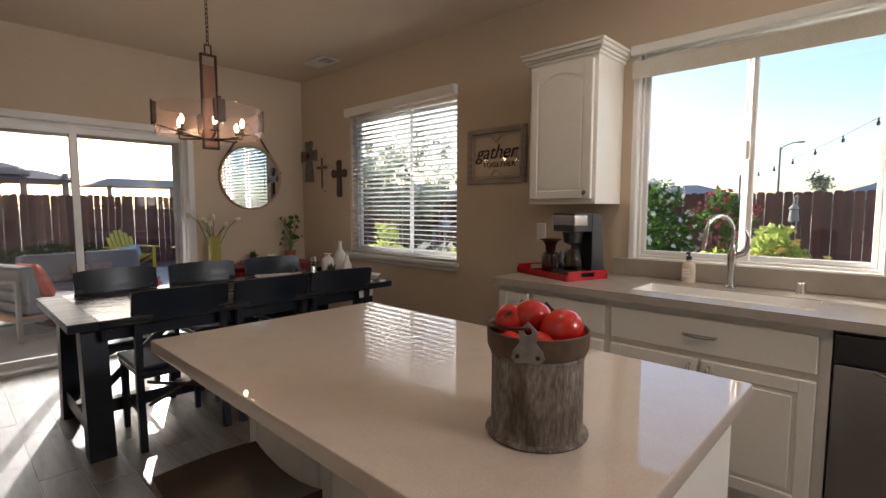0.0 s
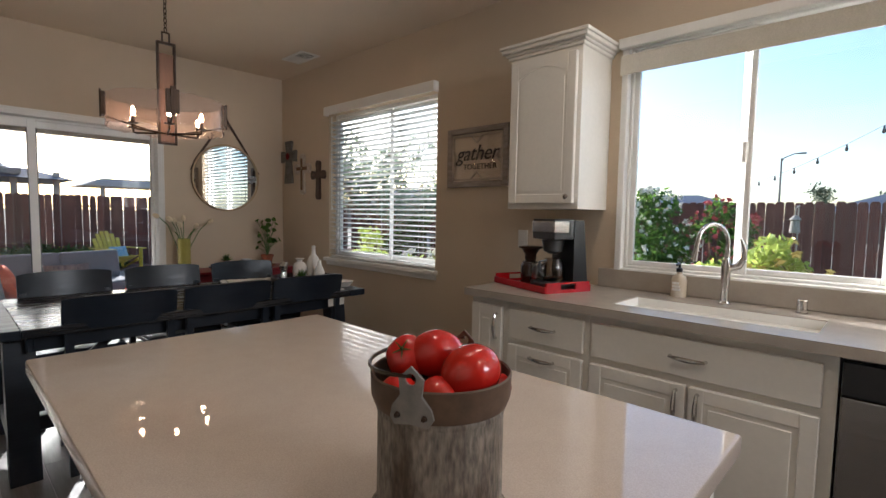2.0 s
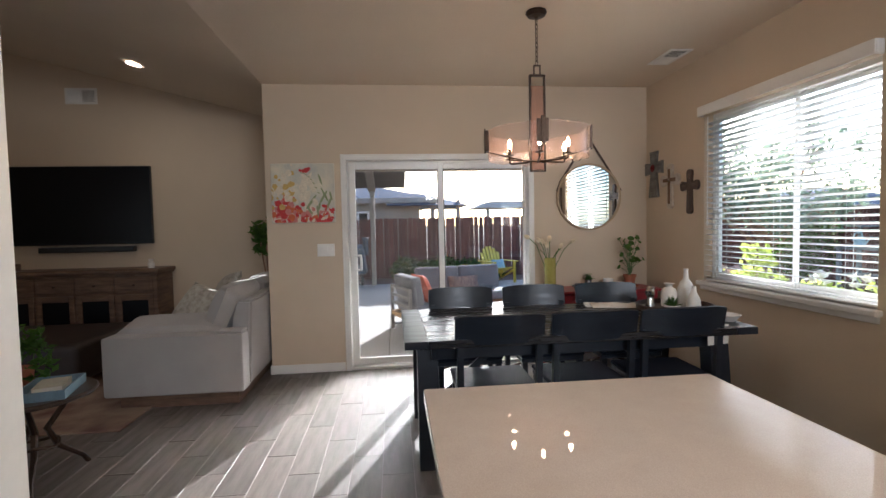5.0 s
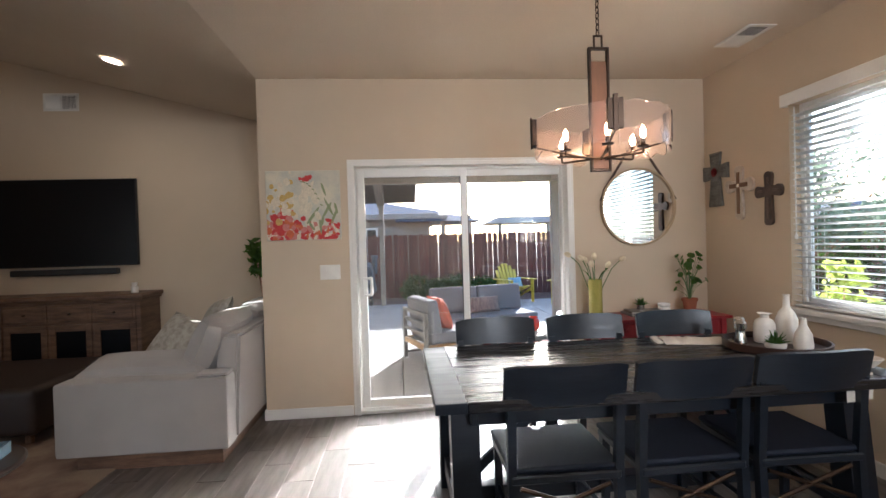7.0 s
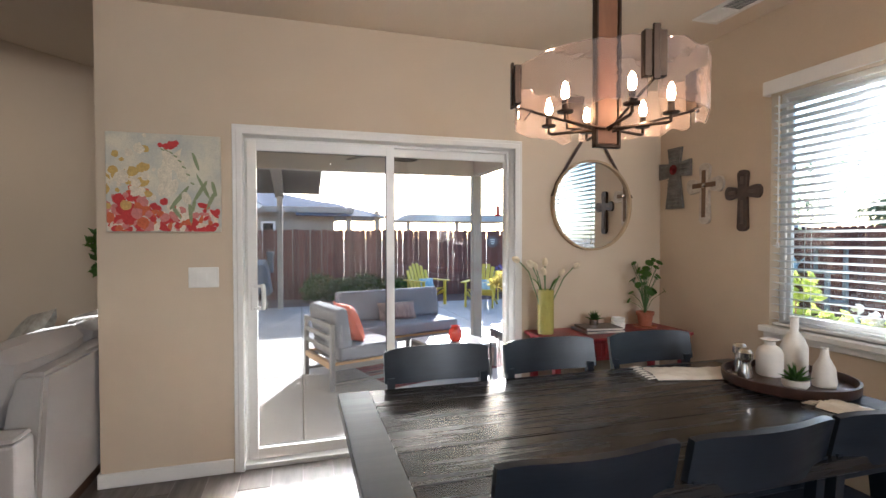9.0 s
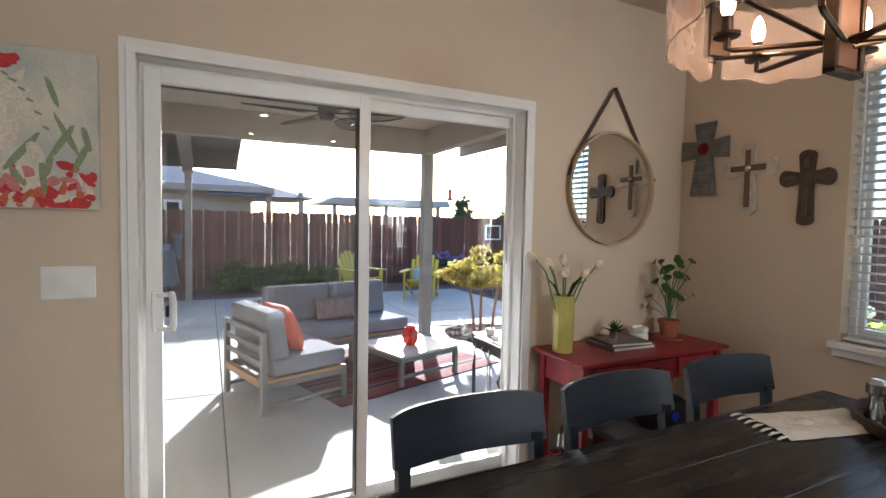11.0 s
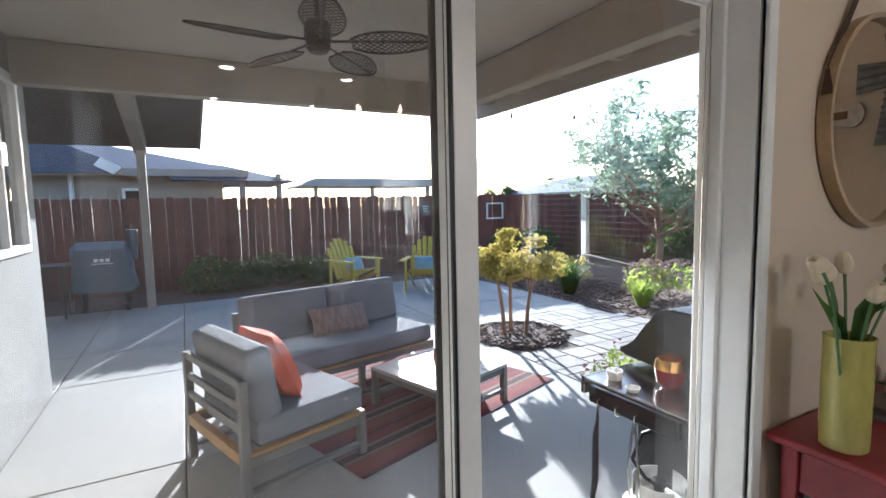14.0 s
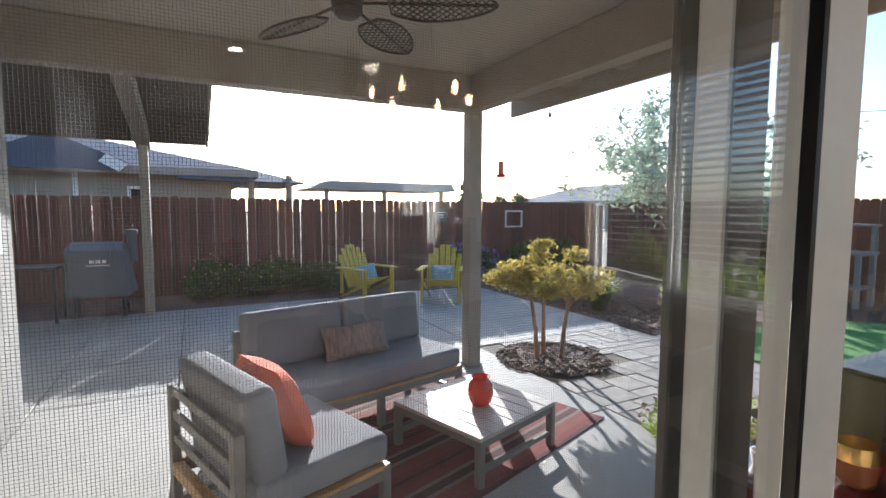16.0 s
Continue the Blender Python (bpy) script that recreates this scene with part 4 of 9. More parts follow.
b = B()
rod(b, (-0.0, 0, 0.583), (0.03, 0, 0.583), 0.009, 10)
part("hook", b, M["bronze"], mr, "dark wall peg")

# ---- painting, switch, outlets, vent ----
pt = thing("canvas_painting", "unframed canvas painting of red and cream flowers", "painting", (D, -0.10, 1.73))
b = B()
box(b, 0.001, -0.293, -0.28, 0.034, 0.293, 0.28, 0.004)
part("canvas", b, mat("mottled cream canvas", (0.46, 0.46, 0.41), 0.7, col2=(0.66, 0.60, 0.46), scale=7, bump=0.2, bscale=220, grain=0.1), pt, "cream and grey painted canvas")
rng = random.Random(5)
pcol = dict(red=(0.50, 0.03, 0.03), rust=(0.55, 0.12, 0.04), cream=(0.68, 0.60, 0.46), gold=(0.55, 0.36, 0.10), sage=(0.25, 0.29, 0.15), pink=(0.55, 0.20, 0.17))
blots = {k: B() for k in pcol}


def blot(kind, y, z, r, ry=None, turn=0.0, layer=0.0):
    """One flat brush dab on the canvas."""
    n = 9
    ry = ry or r
    vs = []
    for i in range(n):
        a = 2 * math.pi * i / n
        k = rng.uniform(0.75, 1.12)
        u, v = r * k * math.cos(a), ry * k * math.sin(a)
        vs.append(blots[kind].verts.new((0.0346 + layer, max(-0.289, min(0.289, y + u * math.cos(turn) - v * math.sin(turn))), max(-0.276, min(0.276, z + u * math.sin(turn) + v * math.cos(turn))))))
    blots[kind].faces.new(vs)


lay = 0.0
for k in range(150):
    lay += 0.000012
    y = rng.uniform(-0.28, 0.28)
    z = -0.27 + abs(rng.gauss(0, 0.07))
    blot(rng.choice(["red", "red", "rust", "cream", "pink"]), y, z, rng.uniform(0.012, 0.038), rng.uniform(0.01, 0.022), rng.uniform(0, 3), lay)
for k in range(40):
    lay += 0.000012
    blot(rng.choice(["red", "red", "pink", "rust"]), rng.gauss(-0.17, 0.06), rng.gauss(-0.15, 0.05), rng.uniform(0.015, 0.04), None, 0, lay)
for k in range(46):
    lay += 0.000012
    blot(rng.choice(["cream", "gold", "cream", "gold"]), rng.gauss(-0.17, 0.07), rng.gauss(0.02, 0.07), rng.uniform(0.012, 0.035), None, 0, lay)
for k in range(9):
    lay += 0.000012
    blot("sage", rng.gauss(0.14, 0.08), rng.gauss(-0.05, 0.1), 0.012, rng.uniform(0.04, 0.09), rng.uniform(-0.7, 0.7), lay)
for k in range(16):
    lay += 0.000012
    blot("cream", 0.03 + rng.gauss(0, 0.05), 0.02 + rng.gauss(0, 0.07), 0.025, rng.uniform(0.04, 0.09), rng.uniform(-0.5, 0.5), lay)
for k in range(9):
    lay += 0.000012
    blot("red", 0.03 + rng.gauss(0, 0.028), 0.225 + rng.gauss(0, 0.014), rng.uniform(0.012, 0.028), None, 0, lay)
for u in range(8):
    lay += 0.000012
    blot("sage", 0.05 + 0.022 * u - 0.06, 0.19 - 0.011 * u * u * 0.35, 0.014, 0.005, -0.5, lay)
for k, bm_ in blots.items():
    part("paint_layer", bm_, mat("paint " + k, pcol[k], 0.6, scale=40, bump=0.3, bscale=120, grain=0.15), pt, k + " paint dabs", smooth=0)["kind"] = "stuff"

sw = thing("light_switch", "white three-gang rocker light switch plate", "light switch", (D, 0.092, 1.184))
b = B()
box(b, 0.0005, -0.082, -0.06, 0.007, 0.082, 0.06, 0.003)
part("plate", b, M["plate"], sw)
for k in (-1, 0, 1):
    b = B()
    quads(b, [(0.0065, k * 0.046 - 0.017, -0.033), (0.0085, k * 0.046 - 0.017, -0.033), (0.0085, k * 0.046 + 0.017, -0.033), (0.0065, k * 0.046 + 0.017, -0.033), (0.0065, k * 0.046 - 0.017, 0.033), (0.0115, k * 0.046 - 0.017, 0.033), (0.0115, k * 0.046 + 0.017, 0.033), (0.0065, k * 0.046 + 0.017, 0.033)], BOXF)
    part("rocker", b, M["plate"], sw)


def outlet(x, z, wide):
    o = thing("wall_outlet", "white wall outlet plate", "outlet", (x, W, z))
    b = B()
    box(b, -wide, -0.006, -0.058, wide, -0.0005, 0.058, 0.002)
    part("plate", b, M["plate"], o)
    for k in range(-1, 2, 2):
        b = B()
        box(b, -0.017, -0.0085, k * 0.024 - 0.015, 0.017, -0.0055, k * 0.024 + 0.015, 0.004)
        part("socket", b, M["plate"], o)


outlet(-1.40, 1.175, 0.037)
outlet(-2.08, 0.335, 0.037)
outlet(0.575, 1.18, 0.037)


def vent(name, label, m, w, h, slats):
    v = thing(name, label, "vent")
    v.matrix_basis = m
    b = B()
    e = 0.028
    for args in ((-w / 2, -w / 2 + e, -h / 2, h / 2), (w / 2 - e, w / 2, -h / 2, h / 2), (-w / 2 + e, w / 2 - e, -h / 2, -h / 2 + e), (-w / 2 + e, w / 2 - e, h / 2 - e, h / 2), (-0.008, 0.008, -h / 2 + e, h / 2 - e)):
        box(b, args[0], args[2], -0.010, args[1], args[3], -0.001, 0.002)
    part("frame", b, M["plate"], v)
    b = B()
    # no duct behind: a black plate gives the darkness between the slats
    box(b, -w / 2 + e, -h / 2 + e, -0.0035, w / 2 - e, h / 2 - e, -0.001)
    part("backing", b, M["plastic"], v, "black plate standing in for the duct's darkness")
    for s, x0, x1 in ((0, -w / 2 + e, -0.008), (1, 0.008, w / 2 - e)):
        for k in range(slats):
            b = B()
            x = x0 + (x1 - x0) * (k + 0.5) / slats
            box(b, -0.0065, -h / 2 + e, -0.0006, 0.0065, h / 2 - e, 0.0006)
            part("slat", b, M["plate"], v, at=Matrix.Translation((x, 0, -0.006)) @ Matrix.Rotation(radians(25 if s else -35), 4, "Y"))
    return v


vent("ceiling_vent", "white slatted ceiling air vent", pose(-3.725, 3.055, H, 0, 0, 0), 0.36, 0.19, 11)
vent("wall_vent", "white slatted air return vent high on the wall", Matrix.Translation((-6.42, -3.10, 3.11)) @ Matrix(((0, 0, -1, 0), (1, 0, 0, 0), (0, -1, 0, 0), (0, 0, 0, 1))), 0.38, 0.2, 11)


def downlight(x, y, z, tilt=0.0, watts=14):
    d = thing("recessed_light", "lit round recessed ceiling light with white trim", "ceiling light", group="recessed ceiling lights")
    d.matrix_basis = pose(x, y, z, tilt)
    b = B()
    lathe(b, [(0.062, -0.002), (0.07, -0.009), (0.092, -0.006), (0.094, -0.001)], 28)
    part("trim_ring", b, M["plate"], d)
    b = B()
    lathe(b, [(0.0, -0.0035), (0.0625, -0.003)], 28)
    part("lens", b, mat("lit lamp lens", (0.9, 0.85, 0.75), 0.5, emit=(1.0, 0.80, 0.58), watts=42.0), d, "glowing lens")


downlight(-5.13, -1.83, 3.098, -14)
downlight(-0.39, 1.18, H)
downlight(1.07, 1.15, H)
downlight(-0.39, 2.35, H)
downlight(1.07, 2.35, H)
# unseen extra light, added over the living room
downlight(-2.5, -2.6, 3.29, -14)

# ---- patio ----
def slab(bm, x0, y0, x1, y1, z0, z1, r=0.006):
    box(bm, x0, y0, z0, x1, y1, z1, r)


pat = B()
box(pat, -13.05, -5.0, -0.235, -4.79, 6.05, P - 0.012)
patio_base = setting("patio_bed", pat, M["dirt"], "compacted bed under the patio slabs", "ground")
rows_x = (-13.05, -10.3, -9.2, -7.2, -4.79)
rows_y = (-5.0, -0.36, 0.655, 3.72, 6.05)
for i in range(4):
    for j in range(4):
        if j == 3 and i >= 2:
            continue
        b = B()
        box(b, rows_x[i] + 0.005, rows_y[j] + 0.005, P - 0.08, rows_x[i + 1] - 0.005, rows_y[j + 1] - 0.005, P, 0.006)
        part("slab", b, M["concrete"], patio_base, "broom-finished concrete slab")


def leaves(bm, c, rad, n, size, rng, squash=1.0, shell=0.55, stretch=1.0):
    """n small leaf blades scattered through a rounded clump."""
    for _ in range(n):
        while True:
            d = Vector((rng.uniform(-1, 1), rng.uniform(-1, 1), rng.uniform(-1, 1)))
            if 0.05 < d.length < 1:
                break
        d = d.normalized() * (shell + (1 - shell) * rng.random()) * rng.uniform(0.75, 1.12)
        p = Vector(c) + Vector((d.x * rad, d.y * rad, d.z * rad * squash))
        a = Vector((rng.uniform(-1, 1), rng.uniform(-1, 1), rng.uniform(-0.6, 1))).normalized()
        t = a.orthogonal().normalized()
        t.rotate(Matrix.Rotation(rng.uniform(0, 6.28), 3, a))
        s = size * rng.uniform(0.6, 1.35)
        v = [bm.verts.new(p - a * s * stretch), bm.verts.new(p + t * s * 0.45), bm.verts.new(p + a * s * stretch), bm.verts.new(p - t * s * 0.45)]
        bm.faces.new(v)


def shrub(name, label, cat, at, clumps, n, size, material, rng, flowers=None, stems=5):
    s = thing(name, label, cat, at)
    b = B()
    for k in range(stems):
        c = clumps[k % len(clumps)]
        rod(b, (c[0] * 0.2, c[1] * 0.2, 0), (c[0] * 0.8, c[1] * 0.8, c[2]), 0.014, 5, 0.005)
    part("stem", b, M["bark"], s)
    b = B()
    for (x, y, z, r) in clumps:
        leaves(b, (x, y, z), r, int(n * r * r * 4), size, rng, 0.85)
    part("foliage", b, material, s, smooth=0)
    if flowers:
        fm, k, fs = flowers
        b = B()
        for _ in range(k):
            x, y, z, r = rng.choice(clumps)
            d = Vector((rng.uniform(-1, 1), rng.uniform(-1, 1), rng.uniform(-0.4, 1))).normalized() * r
            q = Vector((x, y, z)) + d
            q.z = max(q.z, 0.02)
            for a in range(3):
                leaves(b, q, fs * 0.5, 3, fs * 0.7, rng)
        part("flowers", b, fm, s, smooth=0)
    return s


rng = random.Random(11)
# fences
def fence(name, x0, y0, x1, y1, label):
    f = thing(name, label, "fence", (x0, y0, -0.24))
    d = Vector((x1 - x0, y1 - y0, 0))
    n = int(d.length / 0.148)
    picket = B()
    prism(picket, [(-0.07, 0.02), (0.07, 0.02), (0.07, 1.865), (0.045, 1.905), (-0.045, 1.905), (-0.07, 1.865)], -0.0095, 0.0095, "x")
    board = mesh_of("board", picket, M["fence"], 0)
    ang = math.atan2(d.y, d.x) - math.pi / 2
    for k in range(n):
        o = new("board", board)
        o.parent = f
        p = d * ((k + 0.5) / n)
        o.matrix_basis = Matrix.Translation((p.x + rng.uniform(-0.003, 0.003), p.y, rng.uniform(-0.02, 0.012))) @ Matrix.Rotation(ang + rng.uniform(-0.02, 0.02), 4, "Z") @ Matrix.Rotation(rng.uniform(-0.006, 0.006), 4, "X")
    u = d.normalized()
    w = Vector((u.y, -u.x, 0))
    for z in (0.35, 1.0, 1.62):
        b = B()
        q = w * (-0.03)
        rod(b, q + Vector((0, 0, z)), q + d + Vector((0, 0, z)), 0.03, 4)
        part("rail", b, M["fence"], f)
    k = 0.0
    while k < d.length:
        b = B()
        q = w * (-0.1) + u * k
        box(b, q.x - 0.045, q.y - 0.045, 0, q.x + 0.045, q.y + 0.045, 1.75)
        part("post", b, M["fence"], f)
        k += 2.4


fence("fence", -14.8, -8.0, -14.8, 11.4, "weathered red-brown board fence with dog-eared tops")
fence("fence", -14.7, 11.5, 8.0, 11.5, "red-brown board fence along the back garden")

# patio cover
def setting_box(name, args, material, label, category, r=0.006):
    b = B()
    box(b, *args, r)
    return setting(name, b, material, label, category)


setting_box("patio_ceiling", (-8.72, -0.33, 2.72, -4.79, 3.38, 2.76), M["patioceil"], "greige flat patio ceiling", "ceiling", 0)
setting_box("patio_roof", (-8.95, -0.33, 2.765, -4.79, 4.0, 2.88), M["slate"], "patio roof deck", "roof", 0)
pc = thing("patio_cover", "greige painted timber patio cover beams and posts", "patio cover", (-8.65, 3.31, P), kind="structure")


def pbox(name, x0, y0, z0, x1, y1, z1, label="", r=0.006):
    b = B()
    box(b, x0 + 8.65, y0 - 3.31, z0 - P, x1 + 8.65, y1 - 3.31, z1 - P, r)
    return part(name, b, M["patio"], pc, label)


pbox("beam", -8.72, -0.325, 2.39, -8.58, 3.38, 2.715, "long outer beam")
pbox("beam", -8.575, 3.24, 2.39, -4.80, 3.38, 2.715, "side beam")
pbox("post", -8.72, 3.24, P, -8.58, 3.38, 2.388, "square post")
pbox("post_foot", -8.735, 3.225, P, -8.565, 3.395, P + 0.03)
pbox("fascia", -8.92, 3.95, 2.44, -4.80, 3.985, 2.76, "eave board")
pbox("soffit", -8.92, 3.385, 2.66, -4.80, 3.948, 2.678, "eave soffit")
x = -8.4
while x < -4.9:
    b = B()
    prism(b, [(3.385 - 3.31, 2.655 - P), (3.385 - 3.31, 2.50 - P), (3.78 - 3.31, 2.50 - P), (3.86 - 3.31, 2.53 - P), (3.90 - 3.31, 2.60 - P), (3.90 - 3.31, 2.655 - P)], x + 8.65 - 0.03, x + 8.65 + 0.03, "x")
    part("rafter_tail", b, M["patio"], pc, "rounded rafter tail")
    x += 0.61
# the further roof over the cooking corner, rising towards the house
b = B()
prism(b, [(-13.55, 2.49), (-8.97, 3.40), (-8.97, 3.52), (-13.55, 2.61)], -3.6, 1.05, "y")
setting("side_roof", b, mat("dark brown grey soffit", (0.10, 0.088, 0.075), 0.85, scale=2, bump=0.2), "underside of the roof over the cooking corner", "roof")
b = B()
prism(b, [(-13.56, 2.46), (-8.97, 3.37), (-8.97, 3.54), (-13.56, 2.63)], 1.051, 1.08, "y")
setting("side_roof_fascia", b, M["patio"], "rake board of the side roof", "trim")
b = B()
prism(b, [(-13.1 + 8.65, 2.34 - P), (-8.98 + 8.65, 3.13 - P), (-8.98 + 8.65, 3.39 - P), (-13.1 + 8.65, 2.572 - P)], 0.10 - 3.31, 0.28 - 3.31, "y")
part("beam", b, M["patio"], pc, "sloping beam over the cooking corner")
pbox("post", -12.965, 0.14, P, -12.845, 0.26, 2.366, "square post")
setting_box("wall_far_wing", (-13.3, -3.6, -0.2, -9.06, -3.4, 3.4), M["stucco"], "stucco wall behind the cooking corner", "wall", 0)
# wing window
ww = thing("window_3", "white-framed window in the stucco wing wall", "window", (-8.24, -0.36, 1.16), kind="structure")
b = B()
for a in ((-0.53, -0.47, -0.04, 1.30), (0.47, 0.53, -0.04, 1.30), (-0.47, 0.47, -0.04, 0.02), (-0.47, 0.47, 1.24, 1.30), (-0.02, 0.02, 0.02, 1.24)):
    box(b, a[0], -0.03, a[2], a[1], 0.025, a[3], 0.004)
part("window_frame", b, M["vinyl"], ww)
b = B()
box(b, -0.47, -0.022, 0.02, 0.47, -0.018, 1.24)
part("pane", b, M["glass"], ww)
b = B()
box(b, -9.04, -2.4, -0.2, -6.6, -2.3, 2.9)
setting("wall_wing_inner", b, M["wall"], "plain inner wall of the wing room", "wall")

# ceiling fan
fan = thing("ceiling_fan", "dark bronze outdoor ceiling fan with woven palm blades", "ceiling fan", (-6.75, 1.49, 2.72))
b = B()
lathe(b, [(0, 0), (0.07, 0), (0.075, -0.02), (0.04, -0.06), (0.014, -0.07), (0.014, -0.20), (0.035, -0.21), (0.072, -0.235), (0.080, -0.28), (0.078, -0.33), (0.072, -0.345), (0.072, -0.375), (0.05, -0.40), (0, -0.405)], 24)
part("motor", b, M["bronze"], fan)
for k in range(5):
    a = radians(133 + 72 * k)
    b = B()
    n = 18

    def out(u):
        return 0.128 * math.sin(math.pi * (0.06 + 0.94 * u)) ** 0.55 * (1 - 0.25 * u)
    rimp = [(0.2 + 0.50 * i / n, out(i / n), 0.0) for i in range(n + 1)]
    rim = rimp + [(x, -y, z) for x, y, z in rimp[::-1]]
    tube(b, rim, 0.007, 6, closed=True)
    rod(b, (0.06, 0, 0.02), (0.70, 0, 0), 0.008, 6)
    # woven strips
    for s in (-1, 1):
        t = 0.14
        while t < 0.82:
            seg = []
            for q in range(40):
                v = -0.13 + 0.26 * q / 39
                u = t + s * v
                f = (u - 0.2) / 0.50
                if 0 < f < 1 and abs(v) < out(f) - 0.004:
                    seg.append((u, v, 0.002 * s))
            if len(seg) > 1:
                p, q2 = Vector(seg[0]), Vector(seg[-1])
                d = (q2 - p).normalized()
                kx = Vector((-d.y, d.x, 0)) * 0.0038
                quads(b, [p - kx, p + kx, q2 + kx, q2 - kx, p - kx + Vector((0, 0, 0.002)), p + kx + Vector((0, 0, 0.002)), q2 + kx + Vector((0, 0, 0.002)), q2 - kx + Vector((0, 0, 0.002))], BOXF)
            t += 0.040
    m = Matrix.Translation((0, 0, -0.355)) @ Matrix.Rotation(a, 4, "Z") @ Matrix.Rotation(radians(-13), 4, "X")
    part("blade", b, M["bronze"], fan, "woven palm leaf blade", at=m)


# patio furniture
def patio_seat(name, label, at, rz, w, d, backs, cat):
    """A slatted aluminium seat; the back lies along local x at y 0, the seat faces +y."""
    s = thing(name, label, cat, at, rz, "patio seating")
    a = w / 2
    for sx in (-1, 1):
        b = B()
        box(b, sx * a, 0, 0, sx * (a - 0.05), 0.045, 0.69, 0.004)
        part("back_leg", b, M["alu"], s)
        b = B()
        box(b, sx * a, d - 0.05, 0, sx * (a - 0.05), d, 0.28, 0.004)
        part("front_leg", b, M["alu"], s)
        b = B()
        box(b, sx * a, 0.046, 0.215, sx * (a - 0.04), d - 0.051, 0.265, 0.004)
        box(b, sx * a, 0.046, 0.06, sx * (a - 0.04), d - 0.051, 0.09, 0.004)
        part("side_rail", b, M["alu"], s)
        b = B()
        box(b, sx * (a - 0.001), 0.05, 0.2665, sx * (a - 0.045), d - 0.003, 0.29, 0.003)
        part("teak_edge", b, M["teak"], s, "golden teak edge strip")
    for z in (0.40, 0.52, 0.645):
        b = B()
        box(b, -a + 0.051, 0.008, z, a - 0.051, 0.034, z + 0.045, 0.004)
        part("back_slat", b, M["alu"], s)
    b = B()
    box(b, -a + 0.051, 0.0, 0.225, a - 0.051, 0.05, 0.289, 0.004)
    part("back_board", b, M["teak"], s, "golden teak rear board")
    b = B()
    box(b, -a + 0.051, d - 0.045, 0.215, a - 0.051, d - 0.002, 0.265, 0.004)
    part("front_rail", b, M["alu"], s)
    b = B()
    box(b, -a + 0.046, d - 0.044, 0.2665, a - 0.046, d - 0.001, 0.288, 0.003)
    part("teak_edge", b, M["teak"], s, "golden teak edge strip")
    k = 0.12
    while k < d - 0.1:
        b = B()
        box(b, -a + 0.046, k, 0.255, a - 0.046, k + 0.06, 0.275, 0.003)
        part("seat_slat", b, M["alu"], s)
        k += 0.14
    if w > 1.2:
        b = B()
        box(b, -0.025, d - 0.05, 0, 0.025, d - 0.003, 0.214, 0.004)
        part("front_leg", b, M["alu"], s)
    b = B()
    box(b, -a + 0.02, 0.10, 0.291, a - 0.02, d + 0.005, 0.44, 0.035, 3)
    part("seat_cushion", b, M["grey"], s, "grey seat cushion")
    bw = (w - 0.04) / backs
    for k in range(backs):
        b = B()
        box(b, -a + 0.022 + k * bw, -0.08, -0.21, -a + 0.018 + (k + 1) * bw, 0.08, 0.21, 0.045, 3)
        part("back_cushion", b, M["grey"], s, "grey back cushion", at=Matrix.Translation((0, 0.15, 0.63)) @ Matrix.Rotation(radians(9), 4, "X"))
    return s


pa = patio_seat("patio_chair", "grey cushioned aluminium and teak armless patio chair", (-6.86, 0.80, P), 18, 0.84, 0.79, 1, "patio chair")
pb_ = patio_seat("patio_sofa", "grey cushioned aluminium and teak patio sofa", (-8.47, 1.82, P), -76, 1.60, 0.78, 2, "patio sofa")


def cushion(name, label, m, w, h, t, material, stripes=None):
    c = tagged(part(name, pillow(B(), w, h, t), material, None, label), label, "pillow")
    c.matrix_basis = m
    return c


cushion("throw_pillow", "coral orange throw pillow leaning on the patio chair", pose(-6.94, 1.15, P + 0.635, 113, 0, 18), 0.46, 0.46, 0.20, M["coral"])
kil = mat("patterned brown grey weave", (0.17, 0.13, 0.12), 0.95, col2=(0.32, 0.24, 0.20), scale=26, stretch=(1.5, 0.4, 1), bump=0.4, bscale=220, grain=0.25)
cushion("lumbar_pillow", "patterned brown lumbar pillow on the patio sofa", pose(-8.10, 1.93, P + 0.565, 116, 0, -80), 0.55, 0.26, 0.14, kil)

ct = thing("coffee_table", "low square aluminium patio coffee table", "coffee table", (-7.17, 2.455, P), 17.5)
for k in range(7):
    b = B()
    box(b, -0.385, -0.385 + 0.11 * k, 0.28, 0.385, -0.385 + 0.11 * k + 0.105, 0.305, 0.003)
    part("top_slat", b, mat("pale weathered table slats", (0.50, 0.45, 0.40), 0.4, scale=5, bump=0.1) if k == 0 else bpy.data.materials["pale weathered table slats"], ct)
for sx in (-1, 1):
    for sy in (-1, 1):
        b = B()
        box(b, sx * 0.385, sy * 0.385, 0, sx * 0.34, sy * 0.34, 0.279, 0.003)
        part("leg", b, M["alu"], ct)
    b = B()
    box(b, sx * 0.38, -0.339, 0.235, sx * 0.345, 0.339, 0.279, 0.003)
    part("apron", b, M["alu"], ct)
    b = B()
    box(b, -0.339, sx * 0.38, 0.235, 0.339, sx * 0.345, 0.279, 0.003)
    part("apron", b, M["alu"], ct)
    b = B()
    box(b, sx * 0.375, -0.339, 0.08, sx * 0.35, 0.339, 0.11, 0.003)
    part("stretcher", b, M["alu"], ct)
pot = thing("lantern_jar", "glossy orange red ceramic jar on the coffee table", "jar", (-7.11, 2.465, P + 0.3055))
b = B()
lathe(b, [(0, 0), (0.052, 0), (0.075, 0.03), (0.085, 0.08), (0.078, 0.135), (0.055, 0.165), (0.052, 0.175), (0.063, 0.185), (0.06, 0.19), (0.045, 0.18), (0.04, 0.15), (0, 0.14)], 28)
